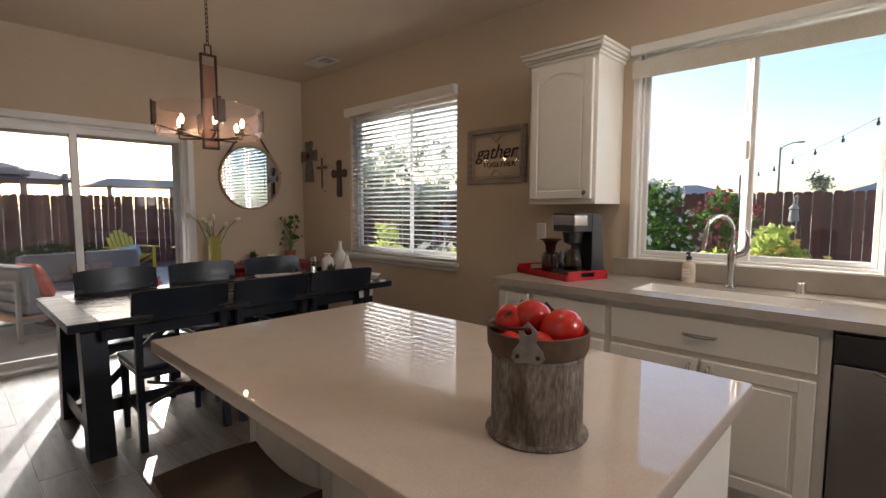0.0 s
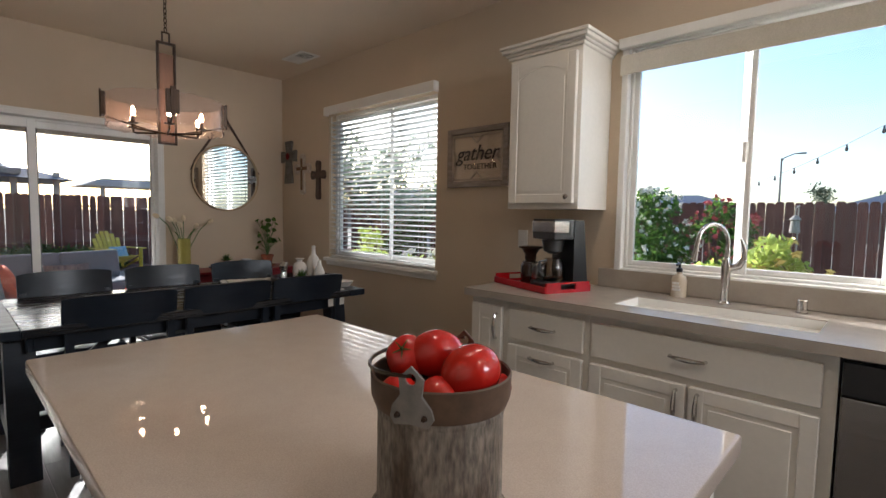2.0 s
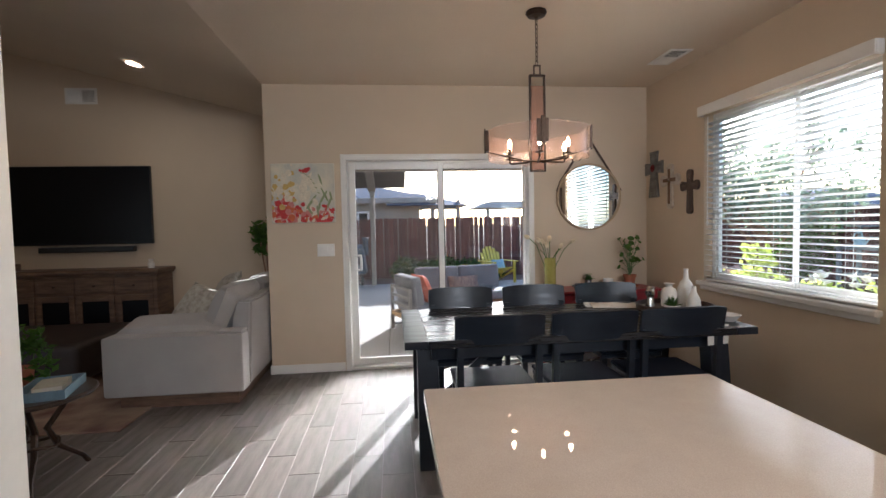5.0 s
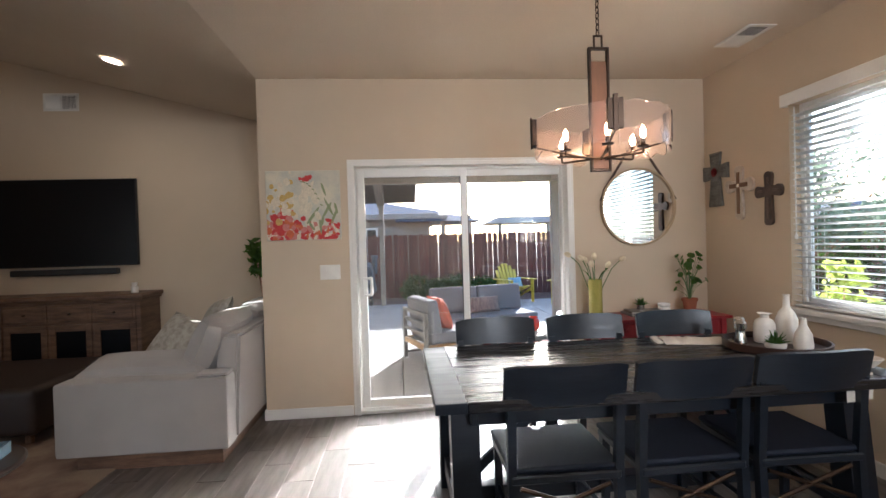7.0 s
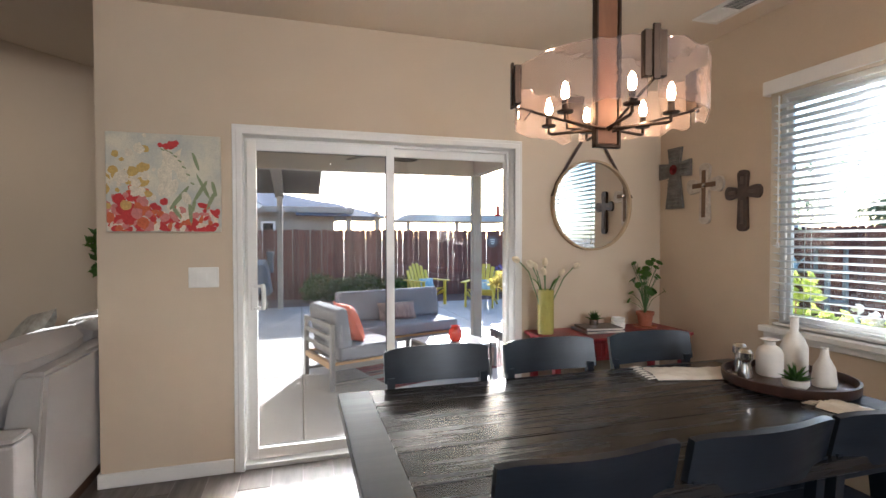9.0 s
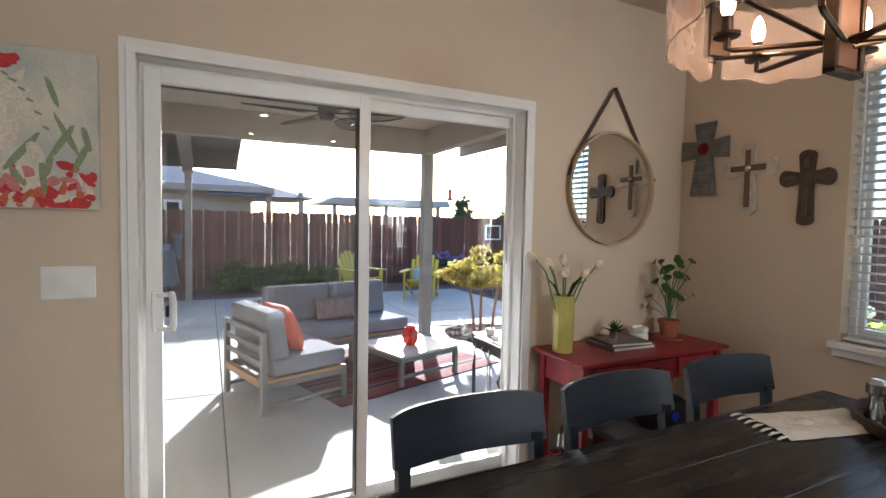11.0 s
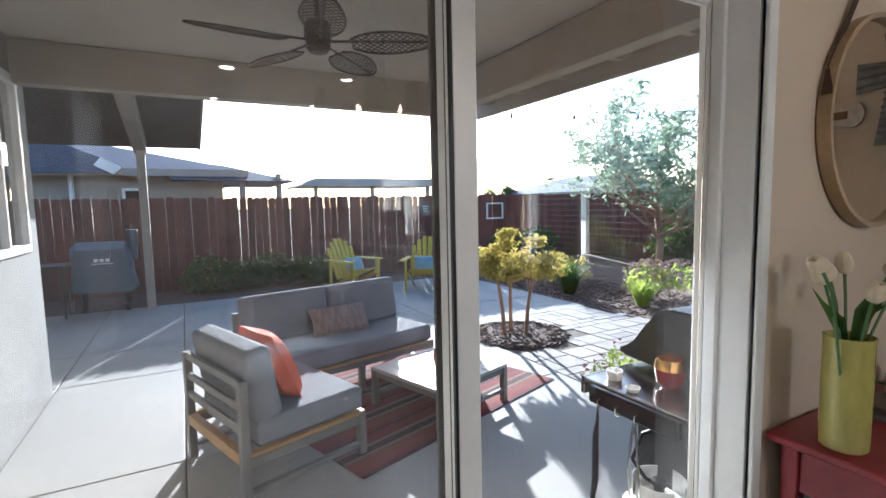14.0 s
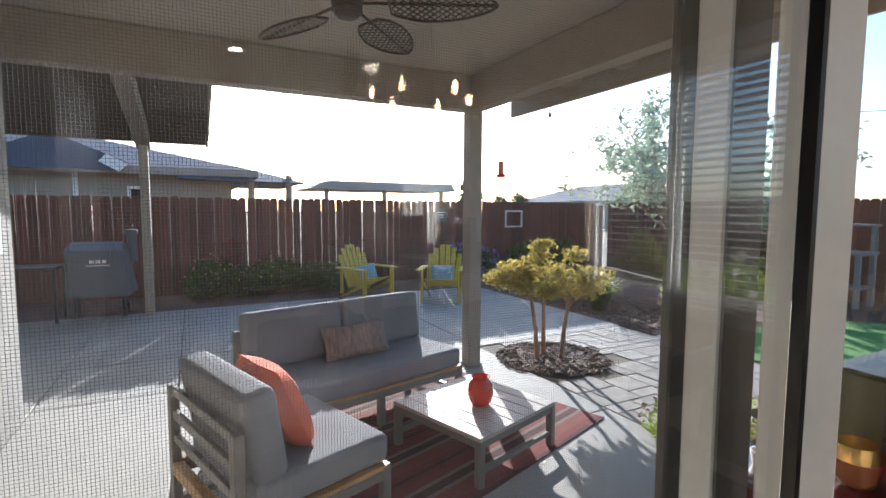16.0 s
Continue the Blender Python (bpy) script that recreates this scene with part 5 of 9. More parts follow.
part("body", b, mat("orange red glaze", (0.60, 0.045, 0.02), 0.2, scale=8, coat=0.3), pot)

rug = thing("outdoor_rug", "red striped outdoor rug on the patio", "rug", (-7.516, 2.313, P), 18)
rmats = [mat("rug " + n, c, 0.95, scale=20, bump=0.6, bscale=150, grain=0.2) for n, c in (("red", (0.19, 0.025, 0.023)), ("maroon", (0.075, 0.016, 0.017)), ("sand", (0.21, 0.14, 0.105)), ("rust", (0.21, 0.052, 0.034)))]
seq, xx, k = [(0.10, 0), (0.03, 2), (0.06, 1), (0.03, 2), (0.10, 3), (0.05, 0), (0.03, 1)], -0.80, 0
while xx < 0.80:
    wd, mi = seq[k % len(seq)]
    wd = min(wd, 0.80 - xx)
    b = B()
    box(b, xx, -1.05, 0.0, xx + wd, 1.05, 0.008)
    part("stripe", b, rmats[mi], rug)
    xx += wd
    k += 1


# adirondack chairs
def adirondack():
    c = thing("adirondack_chair", "yellow painted wooden adirondack chair", "chair", group="yellow adirondack chairs")
    for k in range(6):
        b = B()
        w = 0.085
        hgt = 0.80 - 0.035 * (abs(k - 2.5) ** 1.7)
        box(b, -0.01, -0.27 + k * 0.09, 0.0, 0.01, -0.27 + k * 0.09 + w, hgt, 0.004)
        part("back_slat", b, M["yellow"], c, at=Matrix.Translation((-0.22, 0.0, 0.22)) @ Matrix.Rotation(radians(-22), 4, "Y") @ Matrix.Translation((0.0015 * (k % 2), 0, 0)) @ Matrix.Rotation(radians(-1.6 * (k - 2.5)), 4, "X"))
    for k in range(5):
        b = B()
        box(b, -0.2 + 0.1 * k, -0.27, 0, -0.2 + 0.1 * k + 0.09, 0.27, 0.02, 0.004)
        part("seat_slat", b, M["yellow"], c, at=Matrix.Translation((0, 0, 0.26 + 0.02 * k)) @ Matrix.Rotation(radians(-11), 4, "Y"))
    for s in (-1, 1):
        b = B()
        box(b, -0.40, s * 0.30, 0.56, 0.36, s * 0.42, 0.583, 0.006)
        part("armrest", b, M["yellow"], c)
        b = B()
        box(b, 0.24, s * 0.30, 0, 0.33, s * 0.33, 0.559, 0.004)
        part("front_leg", b, M["yellow"], c)
        b = B()
        quads(b, [(-0.5, s * 0.27, 0), (-0.4, s * 0.27, 0), (-0.4, s * 0.295, 0), (-0.5, s * 0.295, 0), (0.24, s * 0.27, 0.28), (0.24, s * 0.27, 0.36), (0.24, s * 0.295, 0.36), (0.24, s * 0.295, 0.28)], BOXF)
        part("side_rail", b, M["yellow"], c)
        b = B()
        box(b, -0.38, s * 0.30, 0.1, -0.31, s * 0.325, 0.559, 0.004)
        part("rear_post", b, M["yellow"], c)
    return c


ad = adirondack()
ad.matrix_basis = pose(-12.65, 3.55, P, 0, 0, 22)
copy_thing(ad, pose(-11.95, 4.68, P, 0, 0, -34))
blue = mat("blue printed outdoor cloth", (0.16, 0.32, 0.42), 0.9, col2=(0.42, 0.48, 0.46), scale=18, bump=0.3)
cushion("seat_pillow", "blue printed pillow on a yellow chair", pose(-12.66, 3.56, P + 0.46, 65, 0, 112), 0.4, 0.34, 0.12, blue)
cushion("seat_pillow", "blue printed pillow on a yellow chair", pose(-11.97, 4.69, P + 0.46, 65, 0, 56), 0.4, 0.34, 0.12, blue)

# covered pellet grill
gr = thing("covered_grill", "barrel grill under a grey blue fabric cover", "grill", (-13.15, -0.42, P))
gc = mat("grey blue cover cloth", (0.10, 0.125, 0.16), 0.6, col2=(0.075, 0.09, 0.12), scale=5, bump=0.5, bscale=14)
b = B()
prof = [(-0.44, 0.42), (-0.40, 0.34), (0.38, 0.30), (0.45, 0.36), (0.40, 0.62), (0.38, 0.95), (0.30, 1.10), (-0.34, 1.10), (-0.42, 1.02), (-0.40, 0.74)]
n = 8
rings = []
for i in range(n + 1):
    a = math.pi * i / n
    dx, k = -0.26 * math.cos(a), 1 - 0.10 * abs(math.cos(a)) ** 3
    rings.append([b.verts.new((dx + 0.02 * noise.noise((u * 5, v * 5, i)), u * k, v * (1 if v < 0.8 else 1 - 0.10 * abs(math.cos(a))))) for u, v in prof])
for A, C in zip(rings, rings[1:]):
    for j in range(len(prof)):
        b.faces.new((A[j], A[(j + 1) % len(prof)], C[(j + 1) % len(prof)], C[j]))
b.faces.new(rings[0])
b.faces.new(rings[-1][::-1])
part("cover", b, gc, gr, "draped grey blue cover")
b = B()
rod(b, (0, 0.40, 0.8), (0, 0.40, 1.2), 0.07, 10)
rod(b, (0, 0.40, 1.2), (0, 0.40, 1.28), 0.10, 10, 0.085)
part("chimney", b, gc, gr, "covered chimney stack")
for u in (-0.3, 0.28):
    for dx in (-0.16, 0.16):
        b = B()
        rod(b, (dx, u, 0), (dx, u, 0.4), 0.025, 6)
        part("leg", b, M["plastic"], gr)
for u in (0.30,):
    for dx in (-0.2, 0.2):
        b = B()
        rod(b, (dx, u - 0.03, 0.075), (dx, u + 0.03, 0.075), 0.074, 14)
        part("wheel", b, M["plastic"], gr)
b = B()
for k in range(3):
    box(b, 0.262, -0.10 + 0.075 * k, 0.80, 0.268, -0.045 + 0.075 * k, 0.85)
box(b, 0.262, -0.14, 0.765, 0.268, 0.14, 0.778)
part("logo_bars", b, M["white"], gr, "pale emblem bars")
st = thing("patio_side_table", "dark metal side table beside the grill", "table", (-13.0, -1.25, P))
b = B()
box(b, -0.3, -0.4, 0.75, 0.3, 0.4, 0.79, 0.005)
part("top", b, M["plastic"], st)
for sx in (-1, 1):
    for sy in (-1, 1):
        b = B()
        box(b, sx * 0.28, sy * 0.38, 0, sx * 0.24, sy * 0.34, 0.749)
        part("leg", b, M["plastic"], st)

# gas grill by the door
bq = thing("gas_grill", "stainless gas grill with a black hood and side shelf", "grill", (-5.11, 2.88, P))
bq.matrix_basis = pose(-5.11, 2.88, P) @ Matrix.Diagonal((1.0, 1.0, 0.937, 1.0))
black_enamel = mat("dark grey enamel", (0.030, 0.030, 0.032), 0.42, scale=6, grain=0.05)
b = B()
box(b, -0.24, -0.33, 0.12, 0.24, 0.33, 0.80, 0.008)
part("cabinet", b, black_enamel, bq)
b = B()
hood = [(-0.36, 0.93), (-0.33, 0.905), (-0.25, 0.905), (0.27, 0.86), (0.27, 1.02), (0.22, 1.12), (0.10, 1.18), (-0.08, 1.185), (-0.15, 1.16), (-0.20, 1.08), (-0.25, 0.985)]
prism(b, hood, -0.34, 0.34, "y")
bmesh.ops.bevel(b, geom=b.edges[:], offset=0.012, segments=2, affect="EDGES")
part("hood", b, black_enamel, bq, "dark curved hood")
b = B()
box(b, -0.29, -0.335, 0.80, 0.27, 0.335, 0.862, 0.006)
part("firebox_rim", b, M["steel"], bq)
for s, l in ((-1, 0.31), (1, 0.30)):
    b = B()
    ya, yb = s * 0.34, s * (0.34 + l)
    box(b, -0.27, ya, 0.845, 0.25, yb, 0.872, 0.008, 2)
    box(b, -0.28, ya, 0.79, -0.255, yb, 0.874, 0.006)
    part("side_shelf", b, M["steel"], bq, "stainless side shelf")
b = B()
box(b, -0.20, -0.685, 0.785, 0.22, -0.652, 0.862, 0.008)
part("shelf_end", b, M["plastic"], bq, "black shelf end cap")
for k in range(3):
    b = B()
    tube(b, [(-0.12 + 0.09 * k, -0.686, 0.83), (-0.12 + 0.09 * k, -0.71, 0.825), (-0.12 + 0.09 * k, -0.71, 0.80), (-0.12 + 0.09 * k, -0.695, 0.79)], 0.004, 6)
    part("tool_hook", b, M["chrome"], bq)
for sx in (-0.2, 0.2):
    for sy in (-0.28, 0.28):
        b = B()
        rod(b, (sx, sy, 0), (sx, sy, 0.13), 0.03, 8)
        part("caster", b, M["plastic"], bq)
tool = thing("grill_brush", "black-handled grill brush hanging from the shelf", "grill tool", (-5.23, 2.17, P + 0.745))
b = B()
tube(b, [(0, 0, 0), (0.0, 0, -0.05), (-0.01, 0.0, -0.12), (-0.02, 0.01, -0.32), (-0.035, 0.01, -0.42)], [0.003, 0.006, 0.012, 0.014, 0.010], 8)
part("handle", b, M["plastic"], tool)
tool2 = thing("grill_tongs", "steel tongs hanging from the grill shelf", "grill tool", (-5.05, 2.17, P + 0.745))
b = B()
for s in (-1, 1):
    tube(b, [(0, 0, 0), (s * 0.012, 0, -0.06), (s * 0.025, 0, -0.2), (s * 0.02, 0.01, -0.33)], 0.005, 6)
part("arms", b, M["chrome"], tool2)
tk = thing("propane_tank", "white propane tank with a collar under the grill shelf", "propane tank", (-5.08, 2.36, P))
b = B()
lathe(b, [(0, 0.02), (0.10, 0.0), (0.11, 0.03), (0.15, 0.06), (0.155, 0.10), (0.155, 0.27), (0.14, 0.34), (0.08, 0.385), (0, 0.39)], 28)
part("body", b, M["tank"], tk)
b = B()
for a0 in (0.2, 2.3, 4.4):
    pts = [(0.10 * math.cos(a0 + 1.5 * i / 8), 0.10 * math.sin(a0 + 1.5 * i / 8)) for i in range(9)]
    for (xa, ya), (xb, yb) in zip(pts, pts[1:]):
        quads(b, [(xa, ya, 0.36), (xb, yb, 0.36), (xb * 1.03, yb * 1.03, 0.36), (xa * 1.03, ya * 1.03, 0.36), (xa, ya, 0.46), (xb, yb, 0.46), (xb * 1.03, yb * 1.03, 0.46), (xa * 1.03, ya * 1.03, 0.46)], BOXF)
part("collar", b, M["tank"], tk)
b = B()
lathe(b, [(0, 0.385), (0.02, 0.385), (0.02, 0.43), (0.03, 0.435), (0.03, 0.455), (0, 0.46)], 12)
tube(b, [(0, 0, 0.43), (-0.05, -0.02, 0.44), (-0.11, -0.03, 0.50), (-0.10, 0.02, 0.60), (-0.02, 0.1, 0.66)], 0.009, 8)
part("valve_hose", b, M["plastic"], tk, "black valve and gas hose")
b = B()
lathe(b, [(0, 0), (0.05, 0.0), (0.05, 0.008), (0, 0.008)], 16, (0, 0, 0))
for v in b.verts:
    v.co = Vector((v.co.x * 0.8 - 0.10, -0.125 - v.co.z, 0.22 + v.co.y * 1.3))
part("tag", b, mat("bright green tag", (0.20, 0.62, 0.04), 0.5, scale=6), tk, "bright green tag")
cup = thing("red_gold_bowl", "red bowl with a gold rim on the grill shelf", "bowl", (-5.10, 2.44, P + 0.818))
b = B()
lathe(b, [(0, 0), (0.032, 0), (0.055, 0.026), (0.064, 0.078), (0.061, 0.083)], 26)
part("lower_bowl", b, mat("deep red glaze", (0.24, 0.009, 0.010), 0.18, scale=9, coat=0.4), cup, "deep red lower half")
b = B()
lathe(b, [(0.0636, 0.076), (0.062, 0.097), (0.053, 0.12), (0.048, 0.12), (0.056, 0.097), (0.057, 0.074), (0.040, 0.04), (0, 0.035)], 26)
part("rim_band", b, mat("gold leaf", (0.62, 0.36, 0.12), 0.25, metal=1.0, scale=9), cup, "gold upper half")
for (x, y, r, h) in ((-5.28, 2.32, 0.035, 0.04), (-4.95, 2.45, 0.04, 0.035), (-5.15, 2.28, 0.03, 0.015)):
    o = thing("tea_light_cup", "small pale ceramic cup on the grill shelf", "cup", (x, y, P + 0.818))
    b = B()
    lathe(b, [(0, 0), (r * 0.8, 0), (r, h), (r * 0.88, h), (r * 0.7, 0.006), (0, 0.006)], 16)
    part("body", b, M["white"], o)

# circular bed with the small yellow tree
bd = B()
lathe(bd, [(0, 0.012), (0.35, 0.02), (0.56, 0.008), (0.63, -0.03)], 40, (-8.44, 4.2, P))
bed1 = setting("tree_bed", bd, M["mulch"], "round bark mulch bed in the paving", "planting bed")


def chips(name, n, spot, label, zf):
    vs, fs = [], []
    for _ in range(n):
        x, y = spot()
        z = zf(x, y)
        a, s = rng.uniform(0, 3.14), rng.uniform(0.012, 0.034)
        m = Matrix.Translation((x, y, z + 0.004)) @ Euler((rng.uniform(-0.5, 0.5), rng.uniform(-0.5, 0.5), a)).to_matrix().to_4x4()
        k = len(vs)
        for p in ((-s, -s * 0.35, -0.004), (s, -s * 0.35, -0.004), (s, s * 0.35, -0.004), (-s, s * 0.35, -0.004), (-s, -s * 0.3, 0.005), (s, -s * 0.3, 0.005), (s, s * 0.3, 0.005), (-s, s * 0.3, 0.005)):
            vs.append(m @ Vector(p))
        fs += [tuple(k + i for i in f) for f in BOXF[1:]]
    me = bpy.data.meshes.new(name)
    me.from_pydata([tuple(v) for v in vs], [], fs)
    me.materials.append(M["mulch"])
    o = new(name, me)
    tagged(o, label, "mulch", "", "stuff")
    return o


def ring_spot():
    a, r = rng.uniform(0, 6.283), 0.6 * math.sqrt(rng.random())
    return -8.44 + r * math.cos(a), 4.2 + r * math.sin(a)


chips("bark_chips", 900, ring_spot, "dark bark chips round the small tree", lambda x, y: P + 0.012)
tr = thing("small_tree", "small multi-stem tree with a flat yellow-green crown", "tree", (-8.44, 4.15, P))
b = B()
tips = []
for (x, y, dx, dy) in ((-0.03, -0.13, -0.04, -0.07), (0.08, 0.10, 0.05, 0.06), (-0.14, 0.04, -0.05, 0.03)):
    pts = [(x, y, 0), (x + dx * 0.3, y + dy * 0.25, 0.3), (x + dx * 0.7, y + dy * 0.7, 0.55), (x + dx * 1.1, y + dy * 1.2, 0.74)]
    tube(b, pts, [0.026, 0.022, 0.019, 0.013], 8)
    top_ = Vector(pts[-1])
    tips.append(top_)
    for k in range(5):
        a = rng.uniform(0, 6.28)
        e = top_ + Vector((0.36 * math.cos(a), 0.42 * math.sin(a), rng.uniform(0.0, 0.2)))
        rod(b, Vector(pts[2]).lerp(top_, rng.random()), e, 0.010, 5, 0.004)
        tips.append(e)
part("trunk", b, M["bark"], tr, "slender tan trunks")
b = B()
for t in tips:
    leaves(b, t + Vector((0, 0, 0.03)), rng.uniform(0.16, 0.25), 190, 0.03, rng, 0.6, 0.2)
for k in range(12):
    a = rng.uniform(0, 6.28)
    leaves(b, (0.40 * math.cos(a), 0.46 * math.sin(a), rng.uniform(0.74, 0.95)), 0.16, 130, 0.03, rng, 0.55, 0.2)
for k in range(7):
    a = rng.uniform(0, 6.28)
    leaves(b, (0.22 * math.cos(a), 0.26 * math.sin(a), rng.uniform(0.98, 1.22)), 0.14, 110, 0.03, rng, 0.6, 0.2)
part("crown", b, M["leafyl"], tr, "yellow-green leaves", smooth=0)

# garden beds, lawn
b = B()
prism(b, [(-12.9, 6.08), (-8.0, 6.08), (-7.85, 6.3), (-8.3, 7.6), (-8.0, 9.2), (-6.0, 10.2), (6.0, 10.3), (6.0, 11.4), (-14.6, 11.4), (-14.6, -3.0), (-13.1, -3.0), (-13.1, 6.08)], -0.235, -0.165)
setting("garden_bed", b, M["mulch"], "bark mulch garden bed along the fences", "planting bed")
chips("bark_chips", 2200, lambda: (rng.uniform(-12.5, -8.0), rng.uniform(6.12, 8.0)), "dark bark chips in the garden bed", lambda x, y: -0.165)
b = B()
prism(b, [(-7.84, 6.08), (6.0, 6.08), (6.0, 10.28), (-6.0, 10.18), (-7.98, 9.18), (-8.28, 7.6), (-7.83, 6.3)], -0.235, -0.150)
setting("lawn", b, M["turf"], "bright green turf lawn", "lawn")
b = B()
box(b, -4.785, 3.50, -0.235, 6.0, 6.075, -0.170)
setting("side_ground", b, M["mulch"], "bark mulch strip beside the house", "planting bed")


def grass(name, label, at, n, h, spread, material):
    g = thing(name, label, "grass clump", at)
    b = B()
    for _ in range(n):
        a, l = rng.uniform(0, 6.28), h * rng.uniform(0.6, 1.1)
        o = spread * rng.random()
        d = Vector((math.cos(a), math.sin(a), 0))
        t = Vector((-d.y, d.x, 0)) * 0.006
        p0, p1, p2 = d * o * 0.3, d * (o * 0.7) + Vector((0, 0, l * 0.7)), d * (o * 1.5) + Vector((0, 0, l))
        v = [b.verts.new(q) for q in (p0 - t, p0 + t, p1 + t, p1 - t)]
        b.faces.new(v)
        b.faces.new((v[3], v[2], b.verts.new(p2)))
    part("blades", b, material, g, smooth=0)
    return g


grass("ornamental_grass", "dark green ornamental grass clump in mulch", (-10.1, 6.55, -0.165), 500, 0.55, 0.32, M["leafdk"])
grass("ornamental_grass", "bright green ornamental grass clump in mulch", (-8.75, 6.75, -0.165), 600, 0.38, 0.26, M["leaflm"])
pink = mat("pale pink blossom", (0.62, 0.42, 0.36), 0.7, scale=9)
whitefl = mat("white rose petals", (0.80, 0.78, 0.70), 0.6, scale=9)
redfl = mat("pink red rose petals", (0.60, 0.10, 0.11), 0.6, scale=9)
bluefl = mat("lavender blue blossom", (0.20, 0.16, 0.42), 0.7, scale=9)
shrub("flower_shrub", "low shrub with pale pink blossom", "shrub", (-9.1, 7.3, -0.165), [(0, 0, 0.3, 0.36), (0.35, 0.3, 0.35, 0.3), (-0.3, 0.2, 0.28, 0.3)], 550, 0.04, M["leaflm"], rng, (pink, 160, 0.05))
shrub("yellow_shrub", "low yellow-leaved shrub in mulch", "shrub", (-11.0, 6.9, -0.165), [(0, 0, 0.35, 0.4), (0.3, 0.4, 0.3, 0.35)], 550, 0.04, M["leafyl"], rng)
shrub("lavender_bush", "lavender bush with blue flower spikes by the fence", "shrub", (-14.0, 6.2, -0.165), [(0, 0, 0.45, 0.42), (0.2, 0.5, 0.4, 0.38)], 450, 0.05, M["leafdk"], rng, (bluefl, 180, 0.05))
hedge_cl = [(rng.uniform(-0.3, 0.35), y, rng.uniform(0.15, 0.38), rng.uniform(0.28, 0.42)) for y in [-1.6 + 0.2 * i for i in range(16)]]
shrub("hedge_shrub", "low dark green shrub bed with small yellow flowers at the fence", "shrub", (-14.1, 2.5, -0.165), hedge_cl, 900, 0.045, M["leafdk"], rng, (mat("small yellow flowers", (0.50, 0.36, 0.06), 0.7, scale=9), 260, 0.022), 16)
shrub("climbing_shrub", "dark leafy shrub against the fence", "shrub", (-13.9, 7.9, -0.165), [(0, 0, 0.5, 0.5), (0.3, 0.6, 0.55, 0.5), (0, 1.2, 0.6, 0.5)], 380, 0.06, M["leafdk"], rng)
shrub("tall_hedge", "tall dark evergreen shrub at the back fence", "shrub", (-11.0, 10.5, -0.165), [(0, 0, 0.6, 0.55), (0.2, 0.1, 1.1, 0.5), (-0.2, 0, 1.5, 0.42), (0.5, 0, 0.5, 0.5), (0.9, 0.1, 0.7, 0.5), (1.0, 0, 1.2, 0.45)], 420, 0.05, M["leafdk"], rng)
shrub("rose_bush", "rose bush with white blooms outside the kitchen window", "rose bush", (-2.3, 8.2, -0.165), [(0, 0, 0.7, 0.55), (0.15, 0, 1.1, 0.45), (-0.25, 0.1, 1.3, 0.4), (0.02, 0, 1.65, 0.34), (0.25, 0.1, 0.6, 0.4), (-0.2, 0, 1.75, 0.22)], 900, 0.045, M["leaf"], rng, (whitefl, 190, 0.05))
shrub("rose_bush", "rose bush with pink and red blooms by the fence", "rose bush", (-1.45, 8.3, -0.165), [(0, 0, 0.7, 0.34), (0.2, 0, 1.15, 0.28), (-0.22, 0.1, 1.35, 0.26), (0.12, 0, 1.48, 0.24), (-0.05, 0, 1.62, 0.2), (0.3, 0.1, 1.4, 0.18)], 800, 0.04, M["leaf"], rng, (redfl, 120, 0.045))
shrub("lime_shrub", "lime green leafy shrub under the kitchen window", "shrub", (-0.43, 6.0, -0.165), [(0, 0, 0.85, 0.24), (-0.03, 0, 1.2, 0.2), (-0.1, 0.1, 1.0, 0.2), (0.12, 0.1, 0.85, 0.22), (0.34, 0, 0.85, 0.2), (0.1, 0, 1.08, 0.16)], 900, 0.05, M["leaflm"], rng, (mat("yellow rose petals", (0.66, 0.52, 0.14), 0.6, scale=9), 26, 0.06))
shrub("lime_shrub", "low yellow-green shrub under the kitchen window", "shrub", (-0.95, 6.0, -0.165), [(0, 0, 0.92, 0.22), (0.15, 0, 0.8, 0.2), (-0.2, 0, 0.75, 0.2)], 620, 0.05, M["leaflm"], rng, (whitefl, 14, 0.06))
shrub("lime_shrub", "low yellow-green shrub outside the dining window", "shrub", (-3.3, 4.6, -0.165), [(0, 0, 0.5, 0.35), (0.3, 0.1, 0.85, 0.3), (-0.4, 0, 0.75, 0.32), (0.9, 0.2, 0.6, 0.35), (-0.9, 0.3, 0.7, 0.32), (1.3, 0.2, 0.7, 0.3)], 560, 0.05, M["leaflm"], rng, (whitefl, 40, 0.06))

shrub("lime_shrub", "tall upright bright green shrub outside the dining window", "shrub", (-4.25, 4.25, -0.165), [(0, 0, 0.4, 0.26), (0.08, 0, 0.7, 0.22), (-0.1, 0.05, 0.95, 0.2), (0.05, 0, 1.2, 0.16), (0.2, 0.05, 0.9, 0.18)], 900, 0.045, M["leaflm"], rng)
shrub("lime_shrub", "rounded yellow-green shrub outside the dining window", "shrub", (-2.75, 4.45, -0.165), [(0, 0, 0.55, 0.35), (0.25, 0.1, 0.85, 0.28), (-0.25, 0, 0.95, 0.26), (0.05, 0, 1.08, 0.2)], 700, 0.045, M["leaflm"], rng, (whitefl, 30, 0.05))
shrub("ground_cover", "low bright green ground cover with pink flowers at the paver edge", "shrub", (-6.45, 3.95, -0.165), [(0, 0, 0.14, 0.22), (0.25, -0.15, 0.12, 0.20), (-0.3, 0.15, 0.15, 0.22), (0.1, 0.3, 0.13, 0.2), (0.45, 0.1, 0.11, 0.18), (-0.25, -0.2, 0.10, 0.17)], 2600, 0.022, M["leaflm"], rng, (mat("small pink flowers", (0.62, 0.22, 0.34), 0.7, scale=9), 90, 0.022))


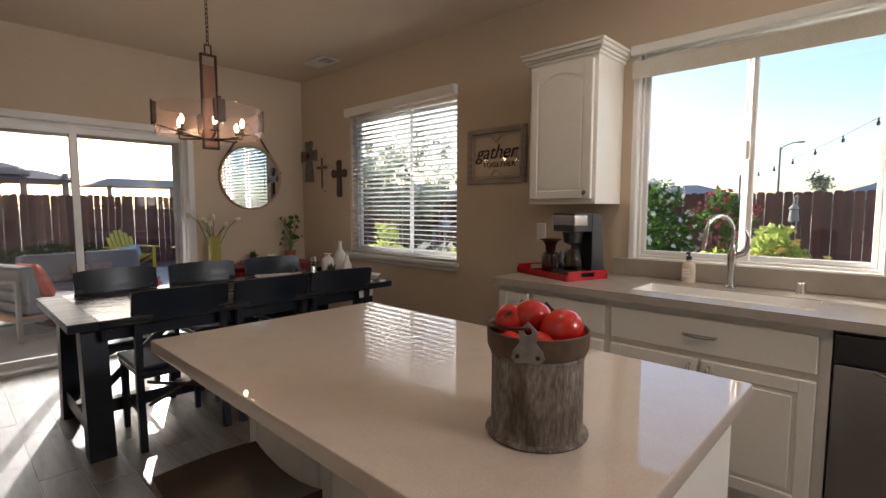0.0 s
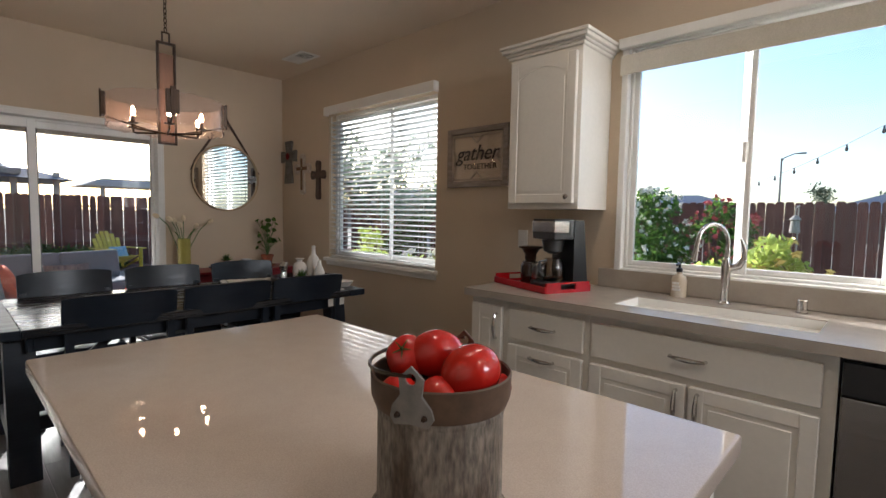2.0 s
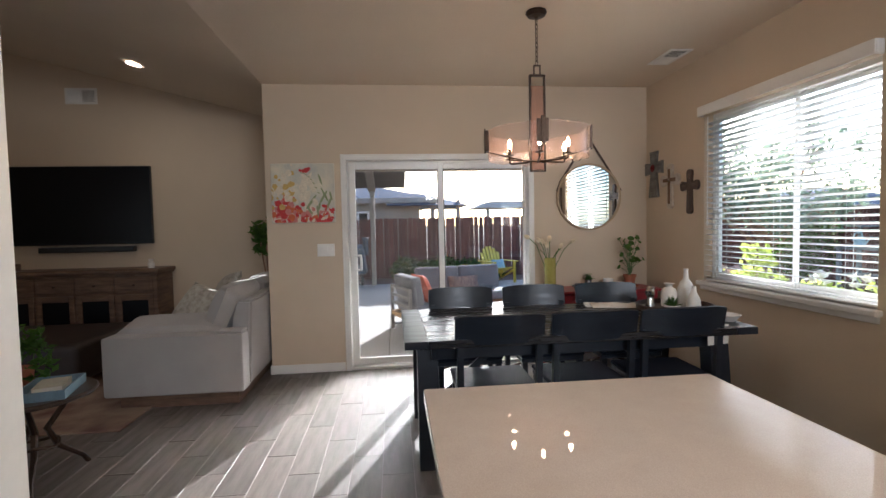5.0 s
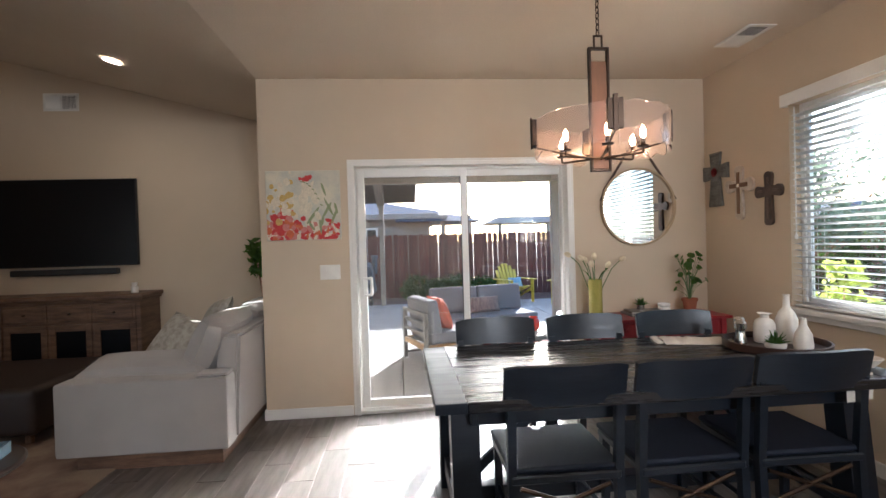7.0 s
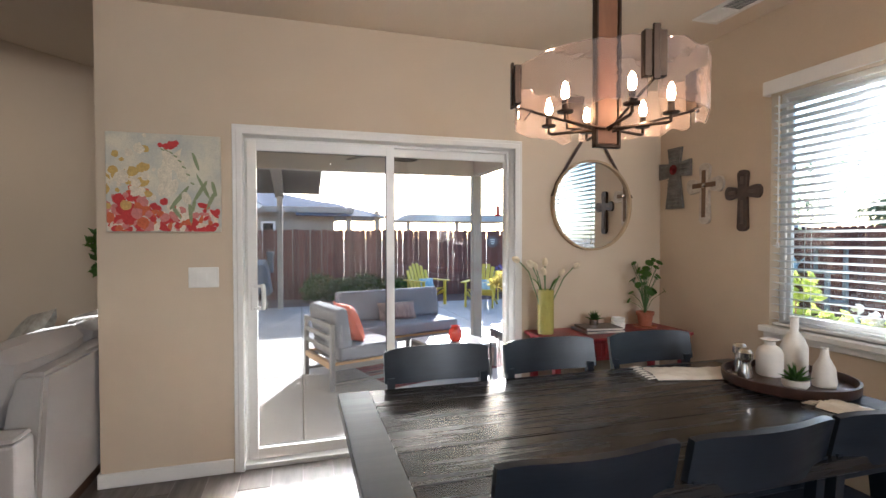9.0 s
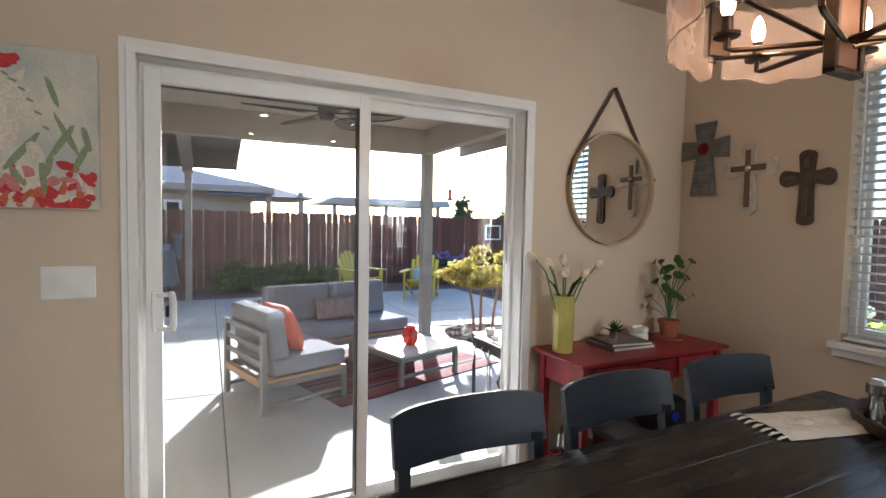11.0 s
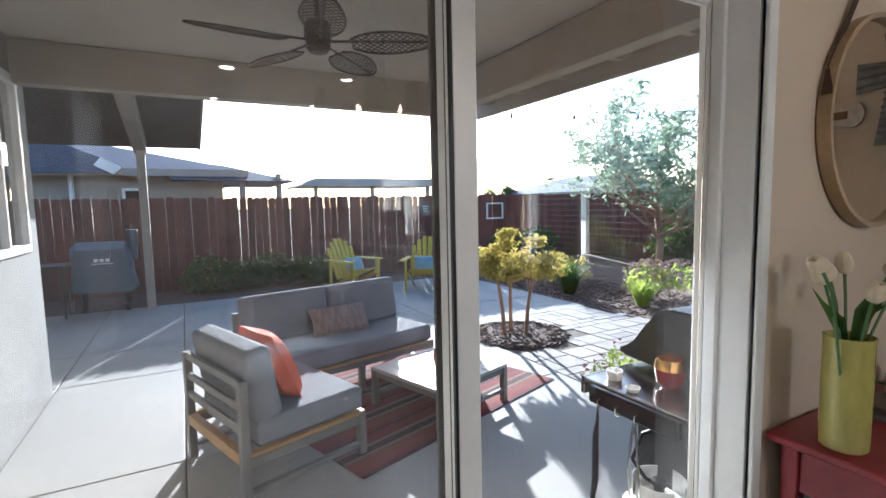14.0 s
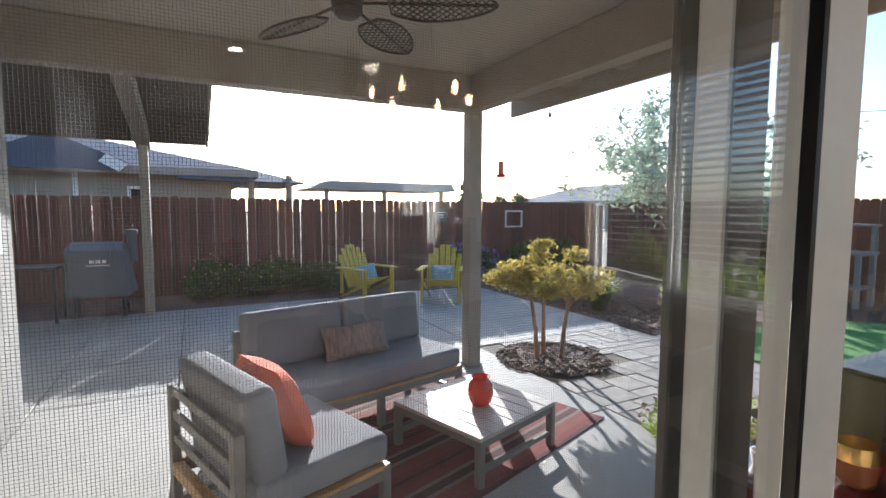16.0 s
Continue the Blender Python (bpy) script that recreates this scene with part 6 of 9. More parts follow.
def tree(name, label, at, h, spread, n_limb, leaf_n, leaf_size, material, r0, seed, squash=0.6):
    rg = random.Random(seed)
    t = thing(name, label, "tree", at)
    b = B()
    tube(b, [(0, 0, 0), (0.05, 0.02, h * 0.2), (0.02, -0.04, h * 0.42), (0.0, 0.0, h * 0.62)], [r0, r0 * 0.8, r0 * 0.62, r0 * 0.35], 8)
    ends = []
    for k in range(n_limb):
        a = 2 * math.pi * k / n_limb + rg.uniform(-0.3, 0.3)
        z0 = h * rg.uniform(0.22, 0.55)
        e = Vector((math.cos(a) * spread * rg.uniform(0.5, 1.0), math.sin(a) * spread * rg.uniform(0.5, 1.0), h * rg.uniform(0.5, 1.0)))
        p0 = Vector((0, 0, z0))
        mid = p0.lerp(e, 0.5) + Vector((0, 0, -0.08 * h))
        tube(b, [p0, mid, e], [r0 * 0.4, r0 * 0.25, r0 * 0.08], 6)
        for q in range(6):
            s = mid.lerp(e, rg.random())
            e2 = s + Vector((rg.uniform(-0.5, 0.5) * spread, rg.uniform(-0.5, 0.5) * spread, rg.uniform(0.02, 0.26) * h))
            rod(b, s, e2, r0 * 0.12, 5, r0 * 0.04)
            ends += [e2, s.lerp(e2, 0.55)]
        ends.append(e)
    part("trunk", b, M["bark"], t)
    b = B()
    for e in ends:
        leaves(b, e, rg.uniform(0.10, 0.19) * spread, leaf_n, leaf_size, rg, squash + 0.5, 0.1)
    part("crown", b, material, t, smooth=0)
    return t


tree("garden_tree", "airy young tree with thin upright branches", (-10.7, 9.6, -0.165), 3.3, 2.2, 20, 36, 0.06, M["leafbl"], 0.09, 4)

# bench, feeder, signs, string lights
pb2 = thing("potting_bench", "grey wooden potting bench with a low hutch by the fence", "bench", (-8.9, 10.7, -0.165))
gw = mat("grey weathered wood", (0.24, 0.25, 0.25), 0.8, scale=5, stretch=(1, 1, 6), bump=0.3)
b = B()
box(b, -0.65, -0.3, 0.88, 0.65, 0.3, 0.93)
part("worktop", b, gw, pb2)
for sx in (-1, 1):
    for sy in (-1, 1):
        b = B()
        box(b, sx * 0.62, sy * 0.28, 0, sx * 0.55, sy * 0.21, 0.879)
        part("leg", b, gw, pb2)
b = B()
box(b, -0.62, -0.27, 0.30, 0.62, 0.27, 0.34)
part("lower_shelf", b, gw, pb2)
for u in (-0.58, 0.0, 0.58):
    b = B()
    box(b, u - 0.03, 0.22, 0.931, u + 0.03, 0.28, 1.35)
    part("hutch_post", b, gw, pb2)
b = B()
box(b, -0.66, 0.02, 1.351, 0.66, 0.3, 1.39)
part("hutch_shelf", b, gw, pb2)
wc = thing("watering_can", "pale blue watering can on the potting bench", "watering can", (-9.15, 10.6, -0.165 + 0.9305))
wcm = mat("pale blue enamel", (0.32, 0.48, 0.56), 0.35, scale=6)
b = B()
lathe(b, [(0, 0), (0.11, 0), (0.11, 0.02), (0.09, 0.2), (0.07, 0.21), (0, 0.2)], 18)
part("body", b, wcm, wc)
b = B()
rod(b, (0.09, 0, 0.05), (0.26, 0, 0.22), 0.02, 8, 0.014)
part("spout", b, wcm, wc)
b = B()
tube(b, [(-0.09, 0, 0.05), (-0.17, 0, 0.16), (-0.1, 0, 0.3), (0.03, 0, 0.3), (0.07, 0, 0.2)], 0.012, 8)
part("handle", b, wcm, wc)
hf = thing("hummingbird_feeder", "small red and clear hummingbird feeder hung from the eave", "bird feeder", (-8.80, 3.75, 1.78))
b = B()
lathe(b, [(0, 0), (0.05, 0.0), (0.055, 0.02), (0.04, 0.035), (0, 0.035)], 14)
part("base", b, M["redtray"], hf, "red feeding base")
b = B()
lathe(b, [(0.02, 0.035), (0.033, 0.05), (0.033, 0.15), (0.02, 0.17), (0, 0.17)], 14)
part("bottle", b, mat("red nectar bottle", (0.62, 0.16, 0.10), 0.1, scale=6), hf)
b = B()
rod(b, (0, 0, 0.17), (0, 0, 0.66), 0.0025, 5)
part("wire", b, M["plastic"], hf)
fs = thing("fence_sign", "small round white sign on the fence", "sign", (-14.765, 6.1, 1.32))
b = B()
lathe(b, [(0, 0), (0.17, 0), (0.17, 0.012), (0, 0.012)], 24)
for v in b.verts:
    v.co = Vector((v.co.z, v.co.x, v.co.y))
part("disc", b, mat("faded dark sign board", (0.12, 0.10, 0.10), 0.6, scale=9), fs)
b = B()
for k in range(3):
    box(b, 0.013, -0.09 + 0.02 * k, 0.05 - 0.06 * k, 0.015, 0.09 - 0.02 * k, 0.075 - 0.06 * k)
part("lettering_bars", b, M["white"], fs, "pale unreadable lettering")
ff = thing("wall_decoration", "white empty window frame hung on the fence", "wall decoration", (-14.765, 8.2, 1.22))
b = B()
for a in ((-0.27, -0.23, -0.22, 0.22), (0.23, 0.27, -0.22, 0.22), (-0.23, 0.23, -0.22, -0.18), (-0.23, 0.23, 0.18, 0.22)):
    box(b, 0.0, a[0], a[2], 0.03, a[1], a[3])
part("frame", b, M["trim"], ff)


def string_lights(p, q, sag, n):
    s = thing("string_lights", "outdoor string lights on a thin black cable", "string lights", p)
    d = Vector(q) - Vector(p)
    pts = [d * (i / 24) + Vector((0, 0, -4 * sag * (i / 24) * (1 - i / 24))) for i in range(25)]
    b = B()
    tube(b, pts, 0.004, 5)
    part("cable", b, M["plastic"], s)
    for k in range(n):
        u = (k + 0.5) / n
        c = d * u + Vector((0, 0, -4 * sag * u * (1 - u)))
        b = B()
        lathe(b, [(0.003, 0), (0.010, -0.006), (0.010, -0.03), (0.019, -0.05), (0.018, -0.07), (0.006, -0.084), (0, -0.085)], 8, c)
        part("bulb", b, M["plastic"], s, "small dark bulb")


string_lights((-8.9, 4.0, 2.55), (-4.0, 11.45, 2.9), 0.25, 12)
b = B()
tube(b, [(-4.0, 11.44, -0.24), (-4.0, 11.44, 2.92)], 0.02, 8)
tagged(part("light_pole", b, M["alu"], None), "thin metal pole holding the string lights", "pole")
string_lights((-1.9, 11.3, 1.95), (2.0, 3.9, 3.0), 0.22, 12)
b = B()
tube(b, [(-1.9, 11.36, -0.24), (-1.9, 11.36, 2.0)], 0.02, 8)
tagged(part("light_pole", b, M["alu"], None), "thin metal pole holding the string lights", "pole")
ln = thing("hanging_lantern", "small pale lantern hung from a hook by the fence", "lantern", (-0.9, 10.6, 1.12))
b = B()
lathe(b, [(0, 0), (0.07, 0.0), (0.08, 0.03), (0.06, 0.2), (0.09, 0.22), (0.03, 0.29), (0, 0.3)], 10)
rod(b, (0, 0, 0.3), (0, 0, 0.42), 0.008, 5)
rod(b, (0, 0, 0.42), (0, 0.3, 0.46), 0.012, 5)
rod(b, (0, 0.3, 0.46), (0, 0.3, -1.36), 0.014, 6)
part("body", b, M["farwall"], ln)

# ---- beyond the fence ----
def house(name, label, x0, y0, x1, y1, eave, ridge, hang, windows=()):
    h = thing(name, label, "house", (0.5 * (x0 + x1), 0.5 * (y0 + y1), -0.24))
    a, c = 0.5 * (x1 - x0), 0.5 * (y1 - y0)
    b = B()
    box(b, -a, -c, 0, a, c, eave)
    part("wall", b, M["farwall"], h)
    b = B()
    e = hang
    A, C = a + e, c + e
    if C > A:
        r = [(0, -(C - A), ridge), (0, C - A, ridge)]
        fcs = [(0, 1, 4), (1, 2, 5, 4), (2, 3, 5), (3, 0, 4, 5), (0, 3, 2, 1)]
    else:
        r = [(-(A - C), 0, ridge), (A - C, 0, ridge)]
        fcs = [(0, 1, 5, 4), (1, 2, 5), (2, 3, 4, 5), (3, 0, 4), (0, 3, 2, 1)]
    quads(b, [(-A, -C, eave), (A, -C, eave), (A, C, eave), (-A, C, eave), *r], fcs)
    part("roof", b, M["slate"], h, "hipped shingle roof", smooth=0)
    b = B()
    for args in ((A - 0.02, -C, A + 0.02, C), (-A, C - 0.02, A, C + 0.02), (-A, -C - 0.02, A, -C + 0.02)):
        box(b, args[0], args[1], eave - 0.18, args[2], args[3], eave + 0.02)
    part("fascia", b, M["patio"], h)
    for (wx, wy, wz, ww_, wh, ax) in windows:
        b = B()
        if ax == "x":
            box(b, a, wy - ww_ / 2, wz, a + 0.05, wy + ww_ / 2, wz + wh)
        else:
            box(b, wx - ww_ / 2, -c - 0.05, wz, wx + ww_ / 2, -c, wz + wh)
        win = part("window", b, M["vinyl"], h)
        b = B()
        if ax == "x":
            box(b, a + 0.051, wy - ww_ / 2 + 0.08, wz + 0.08, a + 0.06, wy + ww_ / 2 - 0.08, wz + wh - 0.08)
        else:
            box(b, wx - ww_ / 2 + 0.08, -c - 0.06, wz + 0.08, wx + ww_ / 2 - 0.08, -c - 0.051, wz + wh - 0.08)
        part("pane", b, M["screen"], win)
    return h


house("neighbour_house", "single-storey beige stucco house with a grey blue hipped roof", -30.0, -16.0, -20.0, 1.85, 2.78, 4.3, 0.65, [(0, 6.6, 1.2, 0.5, 1.1, "x")])
house("neighbour_house", "far grey-roofed single-storey house behind the fence", -19, 44, -9, 52, 2.2, 3.7, 0.6, [(0, 0, 1, 2, 1.2, "y")])
house("neighbour_house", "far grey-roofed single-storey house behind the fence", -4, 46, 6, 54, 2.2, 3.9, 0.6, [(0, 0, 1, 2, 1.2, "y")])
house("neighbour_house", "far grey-roofed single-storey house behind the fence", 8, 44, 20, 52, 2.4, 3.9, 0.6, [(0, 0, 1, 2, 1.2, "y")])
house("neighbour_house", "far low house roof behind the back fence", -50, 34, -34, 44, 2.6, 4.4, 0.6)
# low porch roof and entry gable on the near neighbour's house
nh = [o for o in bpy.data.objects if o.name.startswith("neighbour_house") and o.parent is None and o.location.x < -24 and o.location.y < 0][0]
nx, ny = nh.location.x, nh.location.y
b = B()
quads(b, [(-24 - nx, 0.5 - ny, 2.50), (-19.1 - nx, 0.5 - ny, 2.50), (-19.1 - nx, 3.85 - ny, 2.46), (-24 - nx, 3.85 - ny, 2.46), (-23.6 - nx, 0.5 - ny, 3.25), (-21.5 - nx, 0.5 - ny, 3.25), (-21.5 - nx, 2.0 - ny, 3.1), (-23.6 - nx, 2.0 - ny, 3.1)], BOXF)
part("porch_roof", b, M["slate"], nh, "low hipped porch roof", smooth=0)
for y in (2.35, 3.4):
    b = B()
    box(b, -19.6 - nx, y - ny - 0.08, 0.0, -19.44 - nx, y - ny + 0.08, 2.70)
    part("porch_post", b, M["patio"], nh)
b = B()
prism(b, [(-3.6 - ny, 2.66), (-0.75 - ny, 2.66), (-0.62 - ny, 2.86), (-2.2 - ny, 3.55), (-3.75 - ny, 2.86)], -20.0 - nx, -19.2 - nx, "x")
part("entry_gable", b, M["slate"], nh, "small shingled gable", smooth=0)
b = B()
prism(b, [(-0.80 - ny, 2.62), (-0.60 - ny, 2.82), (-1.05 - ny, 3.06), (-1.22 - ny, 2.86)], -19.19 - nx, -19.12 - nx, "x")
part("rake_board", b, M["trim"], nh, "sunlit white rake board end", smooth=0)
b = B()
rod(b, (-19.9 - nx, -1.84 - ny, 1.2), (-19.9 - nx, -1.84 - ny, 2.75), 0.06, 8)
rod(b, (-19.9 - nx, -1.84 - ny, 2.75), (-19.5 - nx, -1.95 - ny, 2.95), 0.06, 8)
part("downspout", b, M["trim"], nh, "white downspout")
pg = thing("neighbour_pergola", "flat-roofed shade structure behind the fence", "pergola", (-23, 7.3, -0.24))
b = B()
quads(b, [(-1.5, -2.9, 2.42), (1.5, -2.9, 2.42), (1.5, 2.9, 2.42), (-1.5, 2.9, 2.42), (-1.2, -2.2, 2.72), (1.2, -2.2, 2.72), (1.2, 2.9, 2.72), (-1.2, 2.9, 2.72)], BOXF)
part("roof", b, M["patio"], pg)
for y in (-2.2, 0, 2.4):
    b = B()
    box(b, 1.1, y - 0.07, 0, 1.24, y + 0.07, 2.419)
    part("post", b, M["patio"], pg)
far_green = mat("far tree foliage", (0.06, 0.09, 0.035), 0.8, col2=(0.045, 0.07, 0.03), scale=1)
for k, (x, y, h, r) in enumerate(((-20, 10.0, 3.1, 0.75), (-50, 33, 3.6, 2.4), (-52, 42, 4.0, 2.8), (-45, 50, 4.0, 3.0), (-3.4, 37, 3.7, 1.3), (0.5, 60, 4.6, 2.6), (9, 62, 4.8, 3), (-36, 60, 6, 4))):
    t = thing("far_tree", "distant rounded green tree", "tree", (x, y, -0.24))
    b = B()
    rod(b, (0, 0, 0), (0, 0, h * 0.6), 0.1 * r, 6, 0.05 * r)
    part("trunk", b, M["bark"], t)
    b = B()
    rg = random.Random(k)
    for q in range(14):
        a = rg.uniform(0, 6.28)
        z = h * rg.uniform(0.35, 0.95)
        s = r * (1.15 - z / h) if k == 0 else r * 0.7
        leaves(b, (s * math.cos(a) * 0.7, s * math.sin(a) * 0.7, z), r * 0.45, 90, 0.10 * max(1, r * 0.8), rg, 0.9, 0.3)
    part("crown", b, far_green, t, smooth=0)
sl_ = thing("street_lamp", "grey street lamp with a single arm", "street lamp", (-4.65, 33, -0.24))
b = B()
rod(b, (0, 0, 0), (0, 0, 5.0), 0.07, 8, 0.05)
part("pole", b, M["alu"], sl_)
b = B()
tube(b, [(0, 0, 4.8), (0.15, 0, 5.02), (0.6, 0, 5.2), (0.8, 0, 5.2)], 0.035, 6)
box(b, 0.75, -0.1, 5.15, 1.1, 0.1, 5.23)
part("arm", b, M["alu"], sl_)

# ---- chandelier ----
cx, cy = -2.96, 1.69
chd = thing("chandelier", "bronze drum chandelier with amber glass panels and six lit candle bulbs", "chandelier", (cx, cy, H))
b = B()
lathe(b, [(0, 0), (0.065, 0), (0.068, -0.012), (0.055, -0.03), (0.012, -0.036), (0.01, -0.05), (0, -0.05)], 24)
part("canopy", b, M["bronze"], chd, "round bronze canopy")
z, k = -0.05, 0
while z > -0.335:
    b = B()
    pts = [(0.009 * math.cos(a), 0.0, 0.019 * math.sin(a)) for a in (2 * math.pi * i / 10 for i in range(10))]
    tube(b, pts, 0.0028, 5, closed=True)
    part("chain_link", b, M["bronze"], chd, at=Matrix.Translation((0, 0, z - 0.016)) @ Matrix.Rotation(radians(90 * (k % 2) + 20), 4, "Z"))
    z -= 0.029
    k += 1
b = B()
for u in (-0.02, 0.02):
    box(b, -0.004, u - 0.004, -0.40, 0.004, u + 0.004, -0.342)
box(b, -0.004, -0.024, -0.346, 0.004, 0.024, -0.338)
part("loop", b, M["bronze"], chd)
b = B()
for u in (-0.047, 0.047):
    box(b, -0.012, u - 0.006, -1.022, 0.012, u + 0.006, -0.405, 0.002)
box(b, -0.012, -0.053, -0.412, 0.012, 0.053, -0.400, 0.002)
box(b, -0.012, -0.053, -1.024, 0.012, 0.053, -1.012, 0.002)
part("stem_frame", b, M["bronze"], chd, "open bronze stem frame")
b = B()
box(b, -0.006, -0.040, -1.01, 0.006, 0.040, -0.47, 0.002)
part("stem_panel", b, mat("copper wood panel", (0.20, 0.095, 0.05), 0.4, metal=0.3, scale=6, stretch=(1, 1, 0.3)), chd, "copper brown inner panel")
bulb_m = mat("lit candle bulb", (1.0, 0.8, 0.55), 0.4, emit=(1.0, 0.60, 0.30), watts=20.0)
for k in range(6):
    a = radians(30 + 60 * k + 16)
    d = Vector((math.cos(a), math.sin(a), 0))
    b = B()
    tube(b, [d * 0.01 + Vector((0, 0, -0.955)), d * 0.195 + Vector((0, 0, -0.955)), d * 0.208 + Vector((0, 0, -0.950)), d * 0.208 + Vector((0, 0, -0.928))], 0.006, 6)
    arm = part("arm", b, M["bronze"], chd, "slim bronze arm")
    b = B()
    lathe(b, [(0, -0.930), (0.026, -0.927), (0.028, -0.921), (0.012, -0.919), (0.011, -0.884), (0, -0.884)], 14, d * 0.208)
    part("candle_cup", b, M["bronze"], arm)
    b = B()
    lathe(b, [(0.006, -0.884), (0.0125, -0.872), (0.014, -0.860), (0.010, -0.838), (0.003, -0.824), (0, -0.822)], 12, d * 0.208)
    part("bulb", b, bulb_m, arm, "glowing flame-shaped bulb")
amber = clear_glass("amber wavy glass", (0.95, 0.84, 0.80), 0.02, 1.25)
ant = amber.node_tree
ant.nodes["Principled BSDF"].inputs["Transmission Weight"].default_value = 0.93
an, ab = ant.nodes.new("ShaderNodeTexNoise"), ant.nodes.new("ShaderNodeBump")
an.inputs["Scale"].default_value, ab.inputs["Strength"].default_value, ab.inputs["Distance"].default_value = 9, 0.16, 0.006
ant.links.new(an.outputs[0], ab.inputs["Height"])
ant.links.new(ab.outputs[0], ant.nodes["Principled BSDF"].inputs["Normal"])
for k in range(4):
    b = B()
    n, m_ = 26, 4
    A = []
    for i in range(n + 1):
        a = radians(-12 + 90 * k + 3 + 84 * i / n)
        zt = -0.758 + 0.014 * noise.noise((a * 5, 1, 0)) + 0.006 * noise.noise((a * 17, 3, 0))
        zb = -0.938 + 0.020 * noise.noise((a * 5, 7, 0)) + 0.006 * noise.noise((a * 17, 9, 0))
        col = []
        for r in (0.320, 0.325):
            for j in range(m_ + 1):
                z = zb + (zt - zb) * j / m_
                rr = r + 0.003 * noise.noise((a * 4, z * 12, 2))
                col.append(b.verts.new((rr * math.cos(a), rr * math.sin(a), z)))
        A.append(col)
    for p, q in zip(A, A[1:]):
        for j in range(m_):
            b.faces.new((p[j], q[j], q[j + 1], p[j + 1]))
            o = m_ + 1
            b.faces.new((p[o + j], p[o + j + 1], q[o + j + 1], q[o + j]))
        b.faces.new((p[0], p[m_ + 1], q[m_ + 1], q[0]))
        b.faces.new((p[m_], q[m_], q[2 * m_ + 1], p[2 * m_ + 1]))
    for e in (A[0], A[-1]):
        for j in range(m_):
            b.faces.new((e[j], e[j + 1], e[m_ + 2 + j], e[m_ + 1 + j]))
    g = part("glass_panel", b, amber, chd, "amber wavy glass panel")
    g.visible_shadow = False
    a = radians(-12 + 90 * k)
    b = B()
    box(b, 0.314, -0.034, -0.882, 0.340, 0.034, -0.748, 0.002)
    box(b, 0.336, -0.011, -0.892, 0.346, 0.011, -0.733, 0.002)
    part("clip_plate", b, M["bronze"], chd, "dark bronze clip plate", at=Matrix.Rotation(a, 4, "Z"))
    b = B()
    d = Vector((math.cos(a), math.sin(a), 0))
    rod(b, d * 0.02 + Vector((0, 0, -0.965)), d * 0.326 + Vector((0, 0, -0.885)), 0.005, 6)
    part("support_arm", b, M["bronze"], chd)

# ---- fruit bucket ----
bx, by = -0.026, 1.125
bk = thing("tin_bucket", "weathered tin bucket with a rusty rim and wire handle", "bucket", (bx, by, CT + 0.0005), 0)
bk.matrix_basis = pose(bx, by, CT + 0.0005) @ Matrix.Diagonal((0.955, 0.955, 0.955, 1.0))
b = B()
lathe(b, [(0, 0), (0.097, 0), (0.099, 0.004), (0.090, 0.009), (0.088, 0.02), (0.0875, 0.15), (0.0895, 0.153), (0.0895, 0.158), (0.0875, 0.161), (0.0875, 0.165), (0.085, 0.165), (0.085, 0.012), (0, 0.012)], 48)
part("body", b, M["gal"], bk, "weathered galvanised body")
b = B()
lathe(b, [(0.086, 0.158), (0.092, 0.161), (0.0965, 0.173), (0.0975, 0.202), (0.0955, 0.204), (0.0935, 0.202), (0.0925, 0.176), (0.086, 0.166)], 48)
part("rim_band", b, M["rust"], bk, "rusty brown rim band")
fwd = Vector((-0.70, 0.72, 0))
rgt = Vector((0.72, 0.70, 0))


